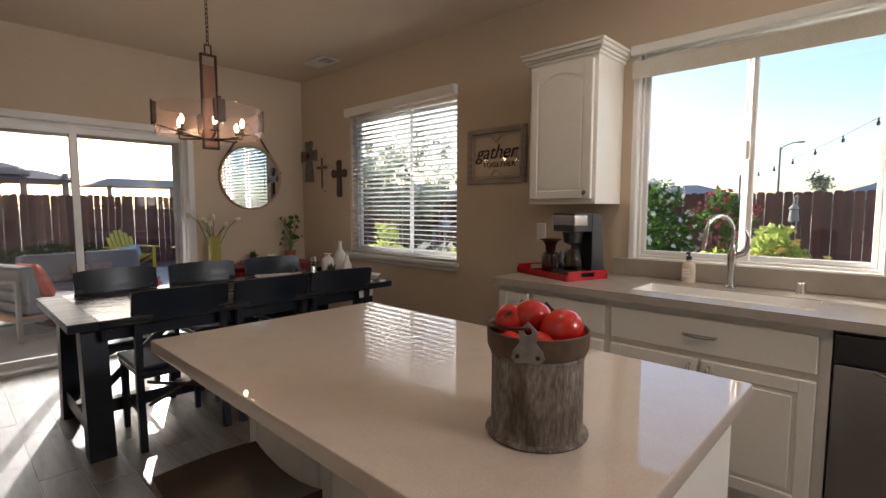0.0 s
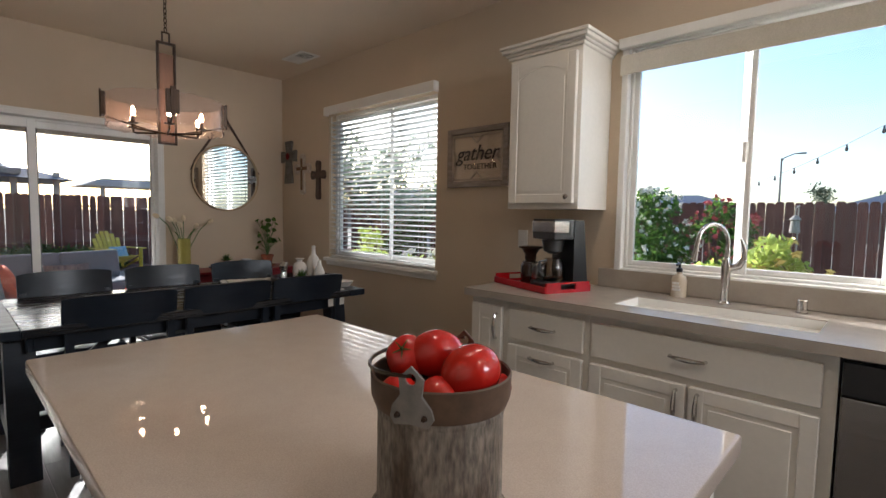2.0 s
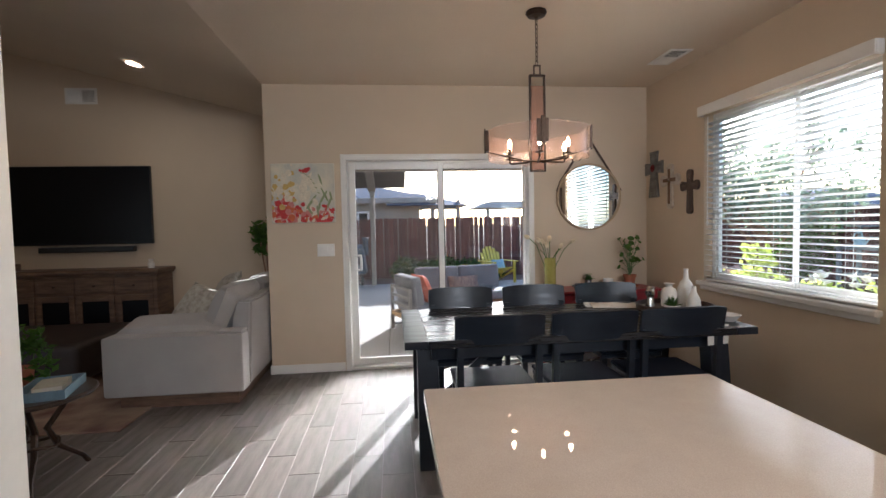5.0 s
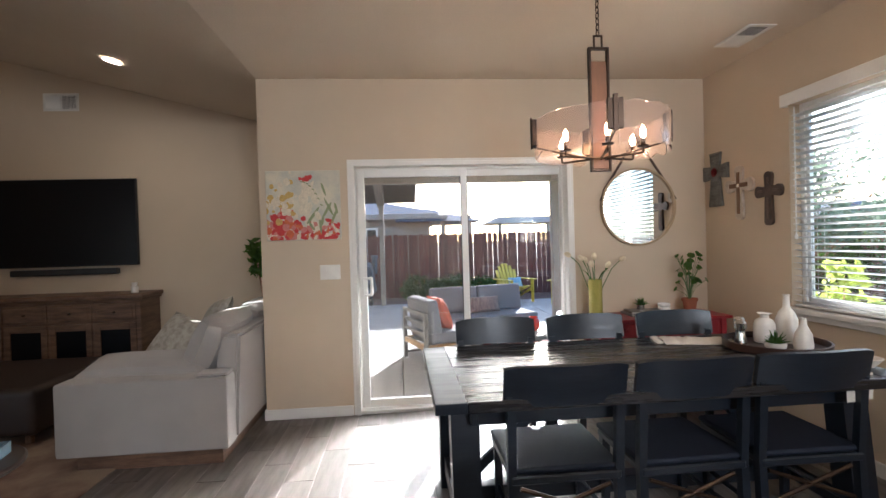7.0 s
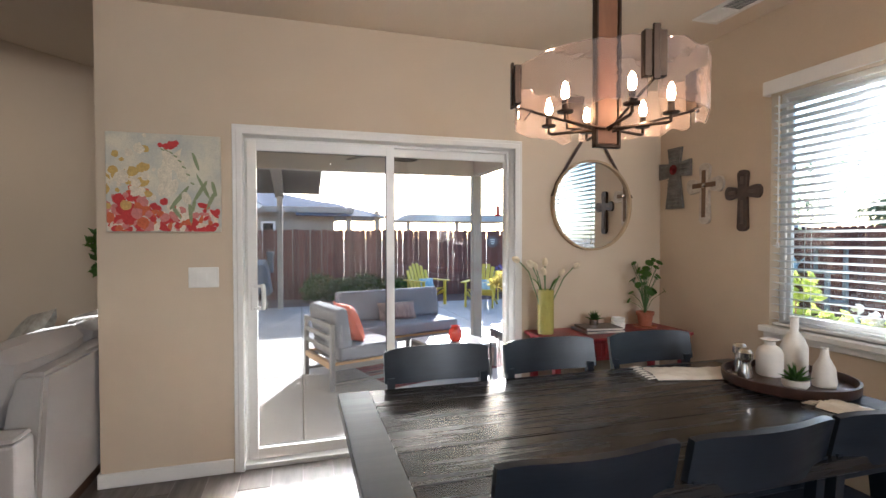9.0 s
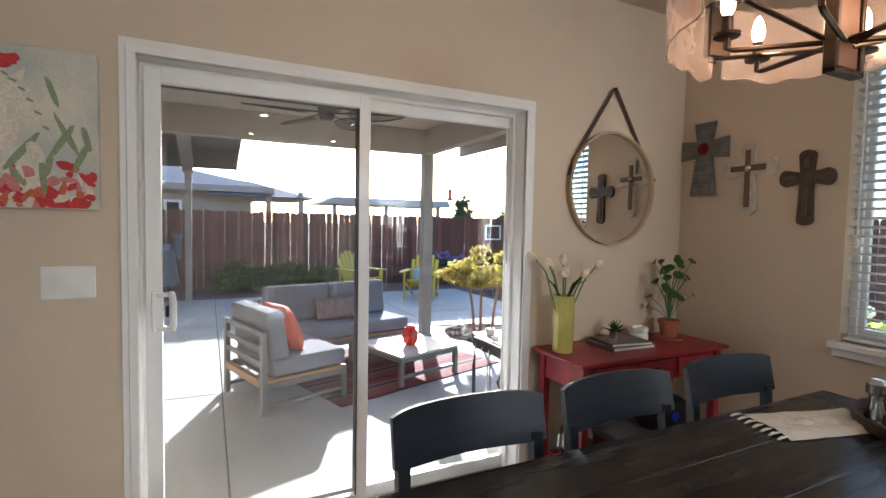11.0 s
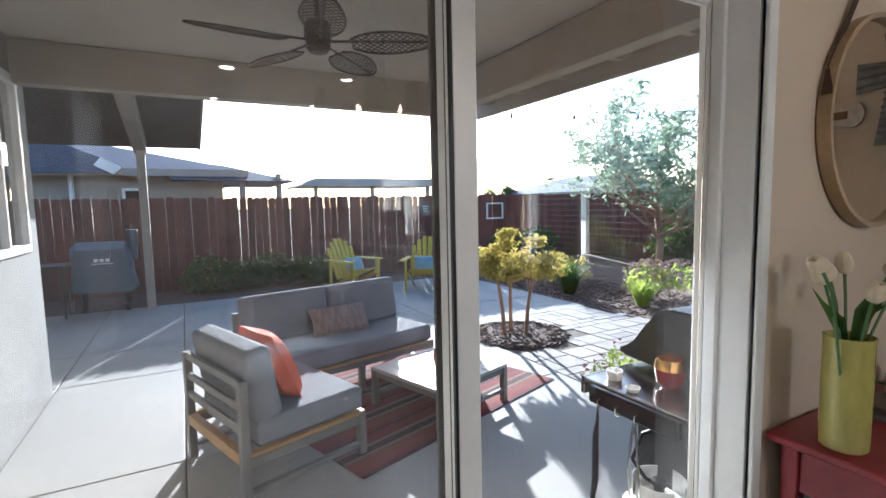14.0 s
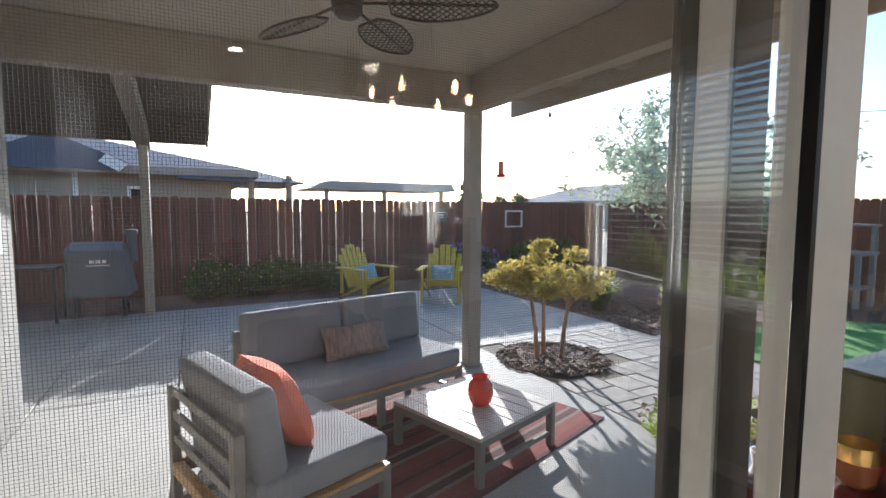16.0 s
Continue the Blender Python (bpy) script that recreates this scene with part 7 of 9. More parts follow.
def lug(d, material, name):
    """A pierced ear plate riveted outside the rim, facing outwards along d."""
    b = B()
    t = Vector((-d.y, d.x, 0))
    outl = [(-0.029, -0.016), (-0.026, -0.002), (-0.014, 0.012), (-0.0165, 0.034), (0, 0.050), (0.0165, 0.034), (0.014, 0.012), (0.026, -0.002), (0.029, -0.014), (0.022, -0.024), (0, -0.021), (-0.022, -0.025)]
    fr, bk_ = [], []
    for u, v in outl:
        p = d * (0.100 + 0.0 * v) + t * u + Vector((0, 0, 0.185 + v))
        p -= d * (0.5 * u * u / 0.106)
        fr.append(b.verts.new(p + d * 0.002))
        bk_.append(b.verts.new(p - d * 0.002))
    hole = [(0.0075 * math.cos(a), 0.034 + 0.0075 * math.sin(a)) for a in (2 * math.pi * i / 12 for i in range(12))]
    fh = [b.verts.new(d * 0.102 + t * u + Vector((0, 0, 0.185 + v))) for u, v in hole]
    bh = [b.verts.new(d * 0.098 + t * u + Vector((0, 0, 0.185 + v))) for u, v in hole]
    n = 12
    order = [8, 9, 10, 11, 0, 1, 2, 3, 4, 5, 6, 7]
    ang = [math.atan2(v - 0.034, u) for u, v in outl]
    hs = [math.atan2(v - 0.034, u) for u, v in hole]
    nearest = [min(range(n), key=lambda i: abs(math.atan2(math.sin(hs[i] - a), math.cos(hs[i] - a)))) for a in ang]
    for i in range(n):
        j = (i + 1) % n
        for (O, Hh) in ((fr, fh), (bk_, bh)):
            face = [O[i], O[j], Hh[nearest[j]]]
            k = nearest[j]
            while k != nearest[i]:
                k = (k + 1) % n if (nearest[i] - k) % n <= n / 2 else (k - 1) % n
                face.append(Hh[k])
            if len(set(face)) == len(face) and len(face) > 2:
                try:
                    b.faces.new(face)
                except ValueError:
                    pass
        b.faces.new((fr[i], bk_[i], bk_[j], fr[j]))
        try:
            b.faces.new((fh[i], fh[j], bh[j], bh[i]))
        except ValueError:
            pass
    ear = part(name, b, material, bk, "pierced handle ear", smooth=20)
    for u in (-0.018, 0.018):
        b = B()
        c_ = d * 0.1005 + t * u + Vector((0, 0, 0.173))
        rod(b, c_, c_ + d * 0.0035, 0.0042, 10, 0.003)
        part("rivet", b, M["bronze"], ear, "dark rivet head")


d1 = (-fwd * 0.93 - rgt * 0.37).normalized()
lug(d1, mat("dull grey zinc", (0.22, 0.21, 0.195), 0.5, metal=0.4, col2=(0.20, 0.18, 0.16), scale=30, grain=0.2), "handle_ear")
d2 = -d1
lug(d2, M["rust"], "handle_ear")
b = B()
pts = []
t1 = Vector((-d1.y, d1.x, 0))
sgn = 1 if t1.dot(-rgt) > 0 else -1
p0, p1 = d1 * 0.112 + Vector((0, 0, 0.223)), d2 * 0.112 + Vector((0, 0, 0.223))
for i in range(17):
    a = math.pi * i / 16
    c = d1 * (0.101 * math.cos(a)) + t1 * sgn * (0.098 * math.sin(a)) + Vector((0, 0, 0.223 - 0.010 * math.sin(a)))
    pts.append(c)
tube(b, pts, 0.0028, 6)
part("wire_handle", b, M["bronze"], bk, "thin wire bail handle")


def tomato(x, y, z, r, tilt, az):
    f = thing("tomato", "glossy red tomato in the tin bucket", "tomato", (0, 0, 0), group="tomatoes in the bucket")
    f.matrix_basis = Matrix.Translation((x, y, z)) @ Matrix.Rotation(az, 4, "Z") @ Matrix.Rotation(tilt, 4, "X")
    b = B()
    n, m_ = 28, 14
    rings = []
    for i in range(m_ + 1):
        a = math.pi * i / m_
        ring = []
        for j in range(n):
            t = 2 * math.pi * j / n
            rr = r * (1 + 0.025 * math.cos(5 * t + x * 40) * math.sin(a))
            dz = 0.10 * r * math.exp(-((a - 0) / 0.35) ** 2) + 0.02 * r
            ring.append(b.verts.new((rr * math.sin(a) * math.cos(t), rr * math.sin(a) * math.sin(t), 0.88 * r * math.cos(a) - dz)))
        rings.append(ring)
    for A, C in zip(rings, rings[1:]):
        for j in range(n):
            k = (j + 1) % n
            b.faces.new((A[j], A[k], C[k], C[j]))
    bmesh.ops.remove_doubles(b, verts=b.verts[:], dist=1e-6)
    part("skin", b, M["tomato"], f)
    b = B()
    for k in range(5):
        t = 2 * math.pi * k / 5
        d = Vector((math.cos(t), math.sin(t), 0))
        s = Vector((-d.y, d.x, 0)) * 0.045 * r
        z0 = 0.79 * r
        quads(b, [d * 0.05 * r - s + Vector((0, 0, z0)), d * 0.05 * r + s + Vector((0, 0, z0)), d * 0.34 * r + s * 0.7 + Vector((0, 0, z0 + 0.03 * r)), d * 0.5 * r + Vector((0, 0, z0 + 0.05 * r)), d * 0.34 * r - s * 0.7 + Vector((0, 0, z0 + 0.03 * r))], [(0, 1, 2, 3, 4)])
    rod(b, (0, 0, 0.76 * r), (0.03 * r, 0, 1.02 * r), 0.06 * r, 6, 0.05 * r)
    part("stalk", b, M["leafdk"], f, "dark green stalk", smooth=0)
    return f


def at_(u, v, z):
    p = Vector((bx, by, 0)) + rgt * u + fwd * v
    return p.x, p.y, CT + z


K_ = 0.885
for (u, v, z, r, tilt, az) in ((-0.052, 0.028, 0.212, 0.035, 0.9, 0.4), (-0.008, 0.028, 0.215, 0.043, 2.6, 1.0), (0.042, -0.028, 0.205, 0.046, 2.5, 2.0), (0.058, 0.042, 0.195, 0.034, 2.2, 0.2), (-0.006, -0.052, 0.180, 0.030, 2.0, 3.0), (-0.062, -0.030, 0.178, 0.028, 2.0, 1.0), (0.02, 0.075, 0.19, 0.03, 1.0, 2.0), (0.0, 0.0, 0.145, 0.045, 2, 1), (0.085, 0.0, 0.178, 0.022, 2, 1)):
    tomato(*at_(u * K_, v * K_, z * 0.955), r * K_, tilt, az)
b = B()
lathe(b, [(0, 0.08), (0.080, 0.08), (0.083, 0.10), (0, 0.125)], 24)
part("dark_filling", b, mat("dark straw filling", (0.03, 0.02, 0.014), 0.95, scale=40, bump=0.8), bk, "dark filling under the fruit")

# ---- coffee corner ----
trr = thing("serving_tray", "glossy red rectangular serving tray on the counter", "tray", (-1.065, 3.02, CT + 0.0005), -20)
b = B()
box(b, -0.235, -0.15, 0, 0.235, 0.15, 0.008, 0.003)
part("base", b, M["redtray"], trr)
for (x0, y0, x1, y1) in ((-0.24, -0.155, 0.24, -0.145), (-0.24, 0.145, 0.24, 0.155)):
    b = B()
    box(b, x0, y0, 0.0, x1, y1, 0.036, 0.003)
    part("side", b, M["redtray"], trr)
for sx in (-1, 1):
    b = B()
    for a in ((-0.144, 0.144, 0.0, 0.018), (-0.144, -0.05, 0.018, 0.045), (0.05, 0.144, 0.018, 0.045), (-0.144, 0.144, 0.045, 0.055)):
        box(b, sx * 0.24, a[0], a[2], sx * 0.23, a[1], a[3])
    part("handle_side", b, M["redtray"], trr, "raised end with a hand slot")
cm = thing("coffee_maker", "black and steel drip coffee maker with a glass carafe", "coffee maker", (-0.955, 3.04, CT + 0.009), -20)
b = B()
box(b, -0.095, -0.13, 0, 0.095, 0.12, 0.035, 0.01, 2)
part("base", b, M["plastic"], cm)
b = B()
prism(b, [(0.02, 0.036), (0.12, 0.036), (0.085, 0.37), (0.02, 0.37)], -0.09, 0.09, "x")
part("tower", b, M["plastic"], cm)
b = B()
box(b, -0.095, -0.12, 0.265, 0.095, 0.015, 0.375, 0.008, 2)
part("head", b, M["plastic"], cm)
b = B()
box(b, -0.098, -0.124, 0.30, 0.098, -0.02, 0.365, 0.008, 2)
part("steel_band", b, M["steel"], cm, "brushed steel band")
b = B()
lathe(b, [(0.03, 0.262), (0.062, 0.262), (0.05, 0.20), (0.02, 0.185), (0, 0.185)], 20, (0, -0.05, 0))
part("filter_basket", b, M["plastic"], cm)
b = B()
lathe(b, [(0, 0.037), (0.055, 0.037), (0.066, 0.06), (0.066, 0.10), (0.05, 0.145), (0.045, 0.16), (0.042, 0.16), (0.047, 0.145), (0.062, 0.10), (0.06, 0.06), (0, 0.042)], 24, (0, -0.045, 0))
car = part("carafe", b, clear_glass("smoked carafe glass", (0.55, 0.5, 0.45)), cm, "glass carafe")
b = B()
tube(b, [(0.0, -0.095, 0.15), (0, -0.135, 0.145), (0, -0.14, 0.09), (0, -0.11, 0.065)], 0.008, 8)
part("carafe_handle", b, M["plastic"], car)
cg = thing("coffee_grinder", "dark jar coffee grinder with a flared top", "coffee grinder", (-1.165, 3.07, CT + 0.009), -20)
b = B()
lathe(b, [(0, 0), (0.055, 0), (0.057, 0.01), (0.057, 0.10), (0.045, 0.125), (0.03, 0.13), (0, 0.13)], 24)
part("jar", b, mat("dark brown glass", (0.03, 0.015, 0.01), 0.12, scale=6, coat=0.5), cg)
b = B()
lathe(b, [(0.03, 0.13), (0.034, 0.14), (0.034, 0.165), (0.05, 0.195), (0.07, 0.205), (0.07, 0.212), (0.045, 0.205), (0, 0.20)], 24)
part("hopper", b, M["bronze"], cg, "flared bronze hopper")
b = B()
box(b, 0.045, -0.03, 0, 0.10, 0.04, 0.12, 0.01, 2)
part("motor_block", b, M["steel"], cg)

# ---- wall sign ----
sg = thing("wall_sign", "rustic framed glass sign reading gather together", "sign", (-1.80, W, 1.735))
fm = mat("weathered grey brown frame", (0.26, 0.215, 0.18), 0.75, col2=(0.36, 0.31, 0.27), scale=8, stretch=(1, 1, 5), bump=0.4, bscale=30)
b = B()
for a in ((-0.275, -0.235, -0.21, 0.21), (0.235, 0.275, -0.21, 0.21), (-0.235, 0.235, -0.21, -0.17), (-0.235, 0.235, 0.17, 0.21)):
    box(b, a[0], -0.028, a[2], a[1], -0.001, a[3], 0.003)
part("frame", b, fm, sg, "weathered wood frame")
b = B()
for a in ((-0.228, -0.218, -0.16, 0.16), (0.218, 0.228, -0.16, 0.16), (-0.218, 0.218, -0.16, -0.15), (-0.218, 0.218, 0.15, 0.16)):
    box(b, a[0], -0.022, a[2], a[1], -0.012, a[3])
for s in (-1, 1):
    rod(b, (-0.05, -0.017, s * 0.15), (0.0, -0.017, s * 0.10), 0.006, 4)
    rod(b, (0.05, -0.017, s * 0.15), (0.0, -0.017, s * 0.10), 0.006, 4)
    rod(b, (s * 0.218, -0.017, 0.05), (s * 0.17, -0.017, 0.0), 0.006, 4)
    rod(b, (s * 0.218, -0.017, -0.05), (s * 0.17, -0.017, 0.0), 0.006, 4)
part("inner_trellis", b, mat("pale chalky wood", (0.45, 0.38, 0.30), 0.8, scale=9), sg, "pale inner trellis")
b = B()
box(b, -0.234, -0.0105, -0.169, 0.234, -0.0075, 0.169)
part("pane", b, M["glass"], sg).visible_shadow = False


def words(text, size, shear, material, parent, label, x, y, z, rot=0.0, extrude=0.002, space=1.0):
    c = bpy.data.curves.new("lettering", "FONT")
    c.body, c.size, c.shear, c.extrude, c.align_x, c.space_character = text, size, shear, extrude, "CENTER", space
    c.offset = 0.0
    o = bpy.data.objects.new("lettering", c)
    scene.collection.objects.link(o)
    bpy.context.view_layer.update()
    me = bpy.data.meshes.new_from_object(o)
    bpy.data.objects.remove(o)
    me.materials.append(material)
    w = new("lettering", me)
    w.parent = parent
    w.matrix_basis = Matrix.Translation((x, y, z)) @ Matrix.Rotation(radians(90), 4, "X")
    tagged(w, label)
    return w


ink = mat("dark bronze lettering", (0.025, 0.018, 0.014), 0.45, scale=9)
words("gather", 0.15, 0.32, ink, sg, "dark cut-out word gather", 0.0, -0.020, -0.02, space=0.98)
words("TOGETHER", 0.055, 0.0, ink, sg, "dark cut-out word together", 0.03, -0.020, -0.085, space=1.1)

# ---- crosses ----
def cross(name, label, x, z, w, h, bar, arm, material, kind):
    c = thing(name, label, "wall cross", (x, W, z), group="crosses on the wall")
    tw = 0.6
    b = B()
    top, bot = h * 0.36, -h * 0.64
    if kind == "flare":
        outl = [(-bar * 0.7, top), (bar * 0.7, top), (bar * 0.5, arm * 0.5), (w / 2, arm * 0.62), (w / 2, -arm * 0.62), (bar * 0.5, -arm * 0.5), (bar * 0.85, bot), (-bar * 0.85, bot), (-bar * 0.5, -arm * 0.5), (-w / 2, -arm * 0.62), (-w / 2, arm * 0.62), (-bar * 0.5, arm * 0.5)]
    else:
        outl = []
        def bulge(px, pz, dx, dz, half, n=7):
            for i in range(n + 1):
                a = -math.pi / 2 + math.pi * i / n
                ox, oz = dx * math.cos(a) * half * 0.7 - dz * math.sin(a) * half, dz * math.cos(a) * half * 0.7 + dx * math.sin(a) * half
                outl.append((px + ox, pz + oz))
        k = bar * 0.5
        for (px, pz, dx, dz, hw) in ((0, top - 0.02, 0, 1, bar * 0.62), (-w / 2 + 0.02, 0, -1, 0, arm * 0.62), (0, bot + 0.02, 0, -1, bar * 0.62), (w / 2 - 0.02, 0, 1, 0, arm * 0.62)):
            bulge(px, pz, dx, dz, hw)
            nx, nz = (-k, arm * 0.42) if dz == 1 else (-k, -arm * 0.42) if dx == -1 else (k, -arm * 0.42) if dz == -1 else (k, arm * 0.42)
            outl.append((nx, nz))
    prism(b, outl, -0.022, -0.002, "y")
    part("body", b, material, c)
    return c


tin = mat("corrugated grey tin", (0.22, 0.22, 0.20), 0.5, metal=0.5, col2=(0.14, 0.13, 0.12), scale=15, grain=0.2)
c1 = cross("wall_cross", "corrugated tin cross with a red rose", -4.435, 1.92, 0.31, 0.45, 0.10, 0.10, tin, "flare")
for k in range(16):
    zz = 0.145 - 0.0275 * k
    if abs(zz) > 0.052:
        b = B()
        hw = 0.05 + 0.03 * max(0, -zz) / 0.28
        rod(b, (-hw, -0.023, zz), (hw, -0.023, zz), 0.0055, 6)
        part("rib", b, tin, c1)
for sx in (-1, 1):
    for k in range(3):
        b = B()
        rod(b, (sx * 0.06, -0.023, -0.03 + 0.03 * k), (sx * 0.148, -0.023, -0.036 + 0.036 * k), 0.0055, 6)
        part("rib", b, tin, c1)
b = B()
for k in range(5):
    lathe(b, [(0, 0), (0.012 + 0.006 * k, 0.002), (0.014 + 0.006 * k, 0.012 - 0.002 * k)], 12)
for v in b.verts:
    v.co = Vector((v.co.x, -0.026 - v.co.z, v.co.y))
part("rose", b, mat("dark red rose", (0.20, 0.01, 0.014), 0.6, scale=30), c1, "dark red rose")
c2 = cross("wall_cross", "whitewashed cross with a brown inlay", -4.155, 1.775, 0.28, 0.40, 0.072, 0.085, mat("chippy whitewash", (0.58, 0.52, 0.44), 0.7, col2=(0.42, 0.36, 0.29), scale=18), "round")
b = B()
box(b, -0.016, -0.030, -0.22, 0.016, -0.022, 0.105, 0.002)
box(b, -0.10, -0.029, -0.015, -0.017, -0.022, 0.018, 0.002)
box(b, 0.017, -0.029, -0.015, 0.10, -0.022, 0.018, 0.002)
part("inlay", b, mat("rust brown inlay", (0.16, 0.085, 0.04), 0.6, scale=12), c2, "rust brown inlay")
b = B()
lathe(b, [(0, 0), (0.018, 0.002), (0.012, 0.008), (0, 0.010)], 14)
for v in b.verts:
    v.co = Vector((v.co.x + 0.004, -0.030 - v.co.z, v.co.y))
part("boss", b, M["chrome"], c2, "small silver boss")
c3 = cross("wall_cross", "dark brown carved wooden cross", -3.855, 1.70, 0.24, 0.375, 0.062, 0.07, mat("dark carved wood", (0.045, 0.026, 0.018), 0.5, col2=(0.08, 0.05, 0.034), scale=14, bump=0.4), "round")
b = B()
for (u0, v0, u1, v1) in ((-0.012, -0.20, 0.012, -0.05), (-0.012, 0.05, 0.012, 0.10), (-0.10, -0.010, -0.045, 0.012), (0.045, -0.010, 0.10, 0.012)):
    box(b, u0, -0.027, v0, u1, -0.021, v1, 0.003)
part("carving", b, mat("worn carved ridge", (0.10, 0.065, 0.045), 0.5, scale=12), c3)

# ---- things on the red console ----
RZ = 0.7575
vs_ = thing("tulip_vase", "tall yellow-green glass vase with cream tulips", "vase", (-4.44, 2.255, RZ))
b = B()
lathe(b, [(0, 0), (0.052, 0), (0.056, 0.006), (0.056, 0.295), (0.058, 0.302), (0.054, 0.302), (0.051, 0.29), (0.051, 0.02), (0, 0.015)], 28)
part("vase", b, mat("yellow green glass", (0.72, 0.64, 0.19), 0.08, col2=(0.62, 0.56, 0.14), scale=9, stretch=(1, 1, 0.3), trans=0.45, coat=0.5), vs_, "yellow-green cylinder vase")
tulip_m, stem_m = mat("cream tulip petals", (0.72, 0.60, 0.40), 0.55, scale=12), mat("tulip leaf green", (0.10, 0.18, 0.06), 0.5, scale=8)
rt = random.Random(3)
for (dx, dy, h) in ((0.02, -0.21, 0.50), (-0.01, -0.095, 0.46), (0.06, -0.045, 0.41), (-0.02, 0.005, 0.465), (0.05, 0.075, 0.40), (0.0, 0.215, 0.45), (-0.04, -0.05, 0.44)):
    b = B()
    tube(b, [(0, 0, 0.05), (dx * 0.3, dy * 0.3, 0.24), (dx * 0.7, dy * 0.65, h - 0.07), (dx, dy, h)], 0.004, 6)
    stem = part("stem", b, stem_m, vs_)
    b = B()
    dirn = Vector((dx * 0.6, dy * 0.8, 0.09)).normalized()
    lathe(b, [(0, -0.005), (0.016, 0.004), (0.022, 0.02), (0.019, 0.04), (0.010, 0.055), (0.004, 0.052), (0, 0.04)], 9)
    m = Matrix.Translation((dx, dy, h)) @ dirn.to_track_quat("Z", "Y").to_matrix().to_4x4()
    bmesh.ops.transform(b, matrix=m, verts=b.verts[:])
    part("tulip", b, tulip_m, stem, "cream tulip head")
for k in range(7):
    a = 1.57 + rt.uniform(-0.5, 0.5) + (math.pi if k % 2 else 0)
    d = Vector((math.cos(a) * 0.5, math.sin(a), 0))
    s = Vector((-d.y, d.x, 0)).normalized() * 0.014
    b = B()
    base, mid, tip = d * 0.02 + Vector((0, 0, 0.28)), d * 0.07 + Vector((0, 0, 0.36)), d * 0.15 + Vector((0, 0, 0.38 + 0.03 * (k % 3)))
    quads(b, [base - s * 0.5, base + s * 0.5, mid + s, tip, mid - s], [(0, 1, 2, 3, 4)])
    part("leaf", b, M["leaf"], vs_, smooth=0)


def book(name, label, x, y, z, rz, w, d, h, cover):
    k = thing(name, label, "book", (x, y, z), rz)
    b = B()
    box(b, -w / 2 + 0.004, -d / 2 + 0.003, 0.0025, w / 2 - 0.004, d / 2 - 0.004, h - 0.0025)
    part("page_block", b, mat("paper edge", (0.68, 0.64, 0.56), 0.9, scale=60) if "paper edge" not in bpy.data.materials else bpy.data.materials["paper edge"], k)
    b = B()
    box(b, -w / 2, -d / 2, 0, w / 2, d / 2, 0.0022, 0.0005)
    box(b, -w / 2, -d / 2, h - 0.0022, w / 2, d / 2, h, 0.0005)
    box(b, -w / 2, -d / 2, 0.0022, -w / 2 + 0.003, d / 2, h - 0.0022)
    part("cover", b, cover, k)
    return k


bkc = [mat("book cover " + n, c, 0.4, scale=9, grain=0.06) for n, c in (("grey", (0.16, 0.16, 0.18)), ("brown", (0.11, 0.08, 0.06)), ("navy", (0.03, 0.045, 0.09)), ("wine", (0.18, 0.03, 0.04)))]
book("book", "grey hardback book on the red console", -4.42, 2.655, RZ, 88, 0.30, 0.22, 0.018, bkc[0])
book("book", "dark hardback book on top of another", -4.42, 2.66, RZ + 0.0185, 82, 0.27, 0.20, 0.016, bkc[1])
suc = thing("succulent_pot", "small green succulent in a silver cup", "potted plant", (-4.46, 2.65, RZ + 0.035))
b = B()
lathe(b, [(0, 0), (0.03, 0), (0.034, 0.04), (0.030, 0.04), (0, 0.034)], 18)
part("cup", b, M["chrome"], suc)
b = B()
for k in range(34):
    a, e = rt.uniform(0, 6.28), rt.uniform(0.2, 1.3)
    d = Vector((math.cos(a) * math.cos(e), math.sin(a) * math.cos(e), math.sin(e)))
    rod(b, (0, 0, 0.036), Vector((0, 0, 0.036)) + d * rt.uniform(0.05, 0.075), 0.008, 5, 0.001)
part("leaves", b, M["leaf"], suc)
jar = thing("candle_jar", "white ribbed ceramic candle jar", "jar", (-4.47, 2.86, RZ))
b = B()
lathe(b, [(0, 0), (0.045, 0), (0.05, 0.01), (0.05, 0.04), (0.046, 0.045), (0.046, 0.052), (0.05, 0.056), (0.05, 0.075), (0.045, 0.078), (0.042, 0.06), (0, 0.055)], 26)
part("body", b, M["white"], jar)
pp = thing("potted_plant", "leafy round-leaved plant in a terracotta pot", "potted plant", (-4.44, 3.07, RZ))
terra = mat("terracotta", (0.36, 0.12, 0.06), 0.8, scale=9, bump=0.2)
b = B()
lathe(b, [(0, 0), (0.08, 0), (0.085, 0.012), (0.05, 0.012), (0.045, 0.014), (0.055, 0.09), (0.062, 0.092), (0.064, 0.115), (0.056, 0.115), (0.052, 0.10), (0, 0.10)], 24)
part("pot", b, terra, pp, "terracotta pot and saucer")
b = B()
lf = B()
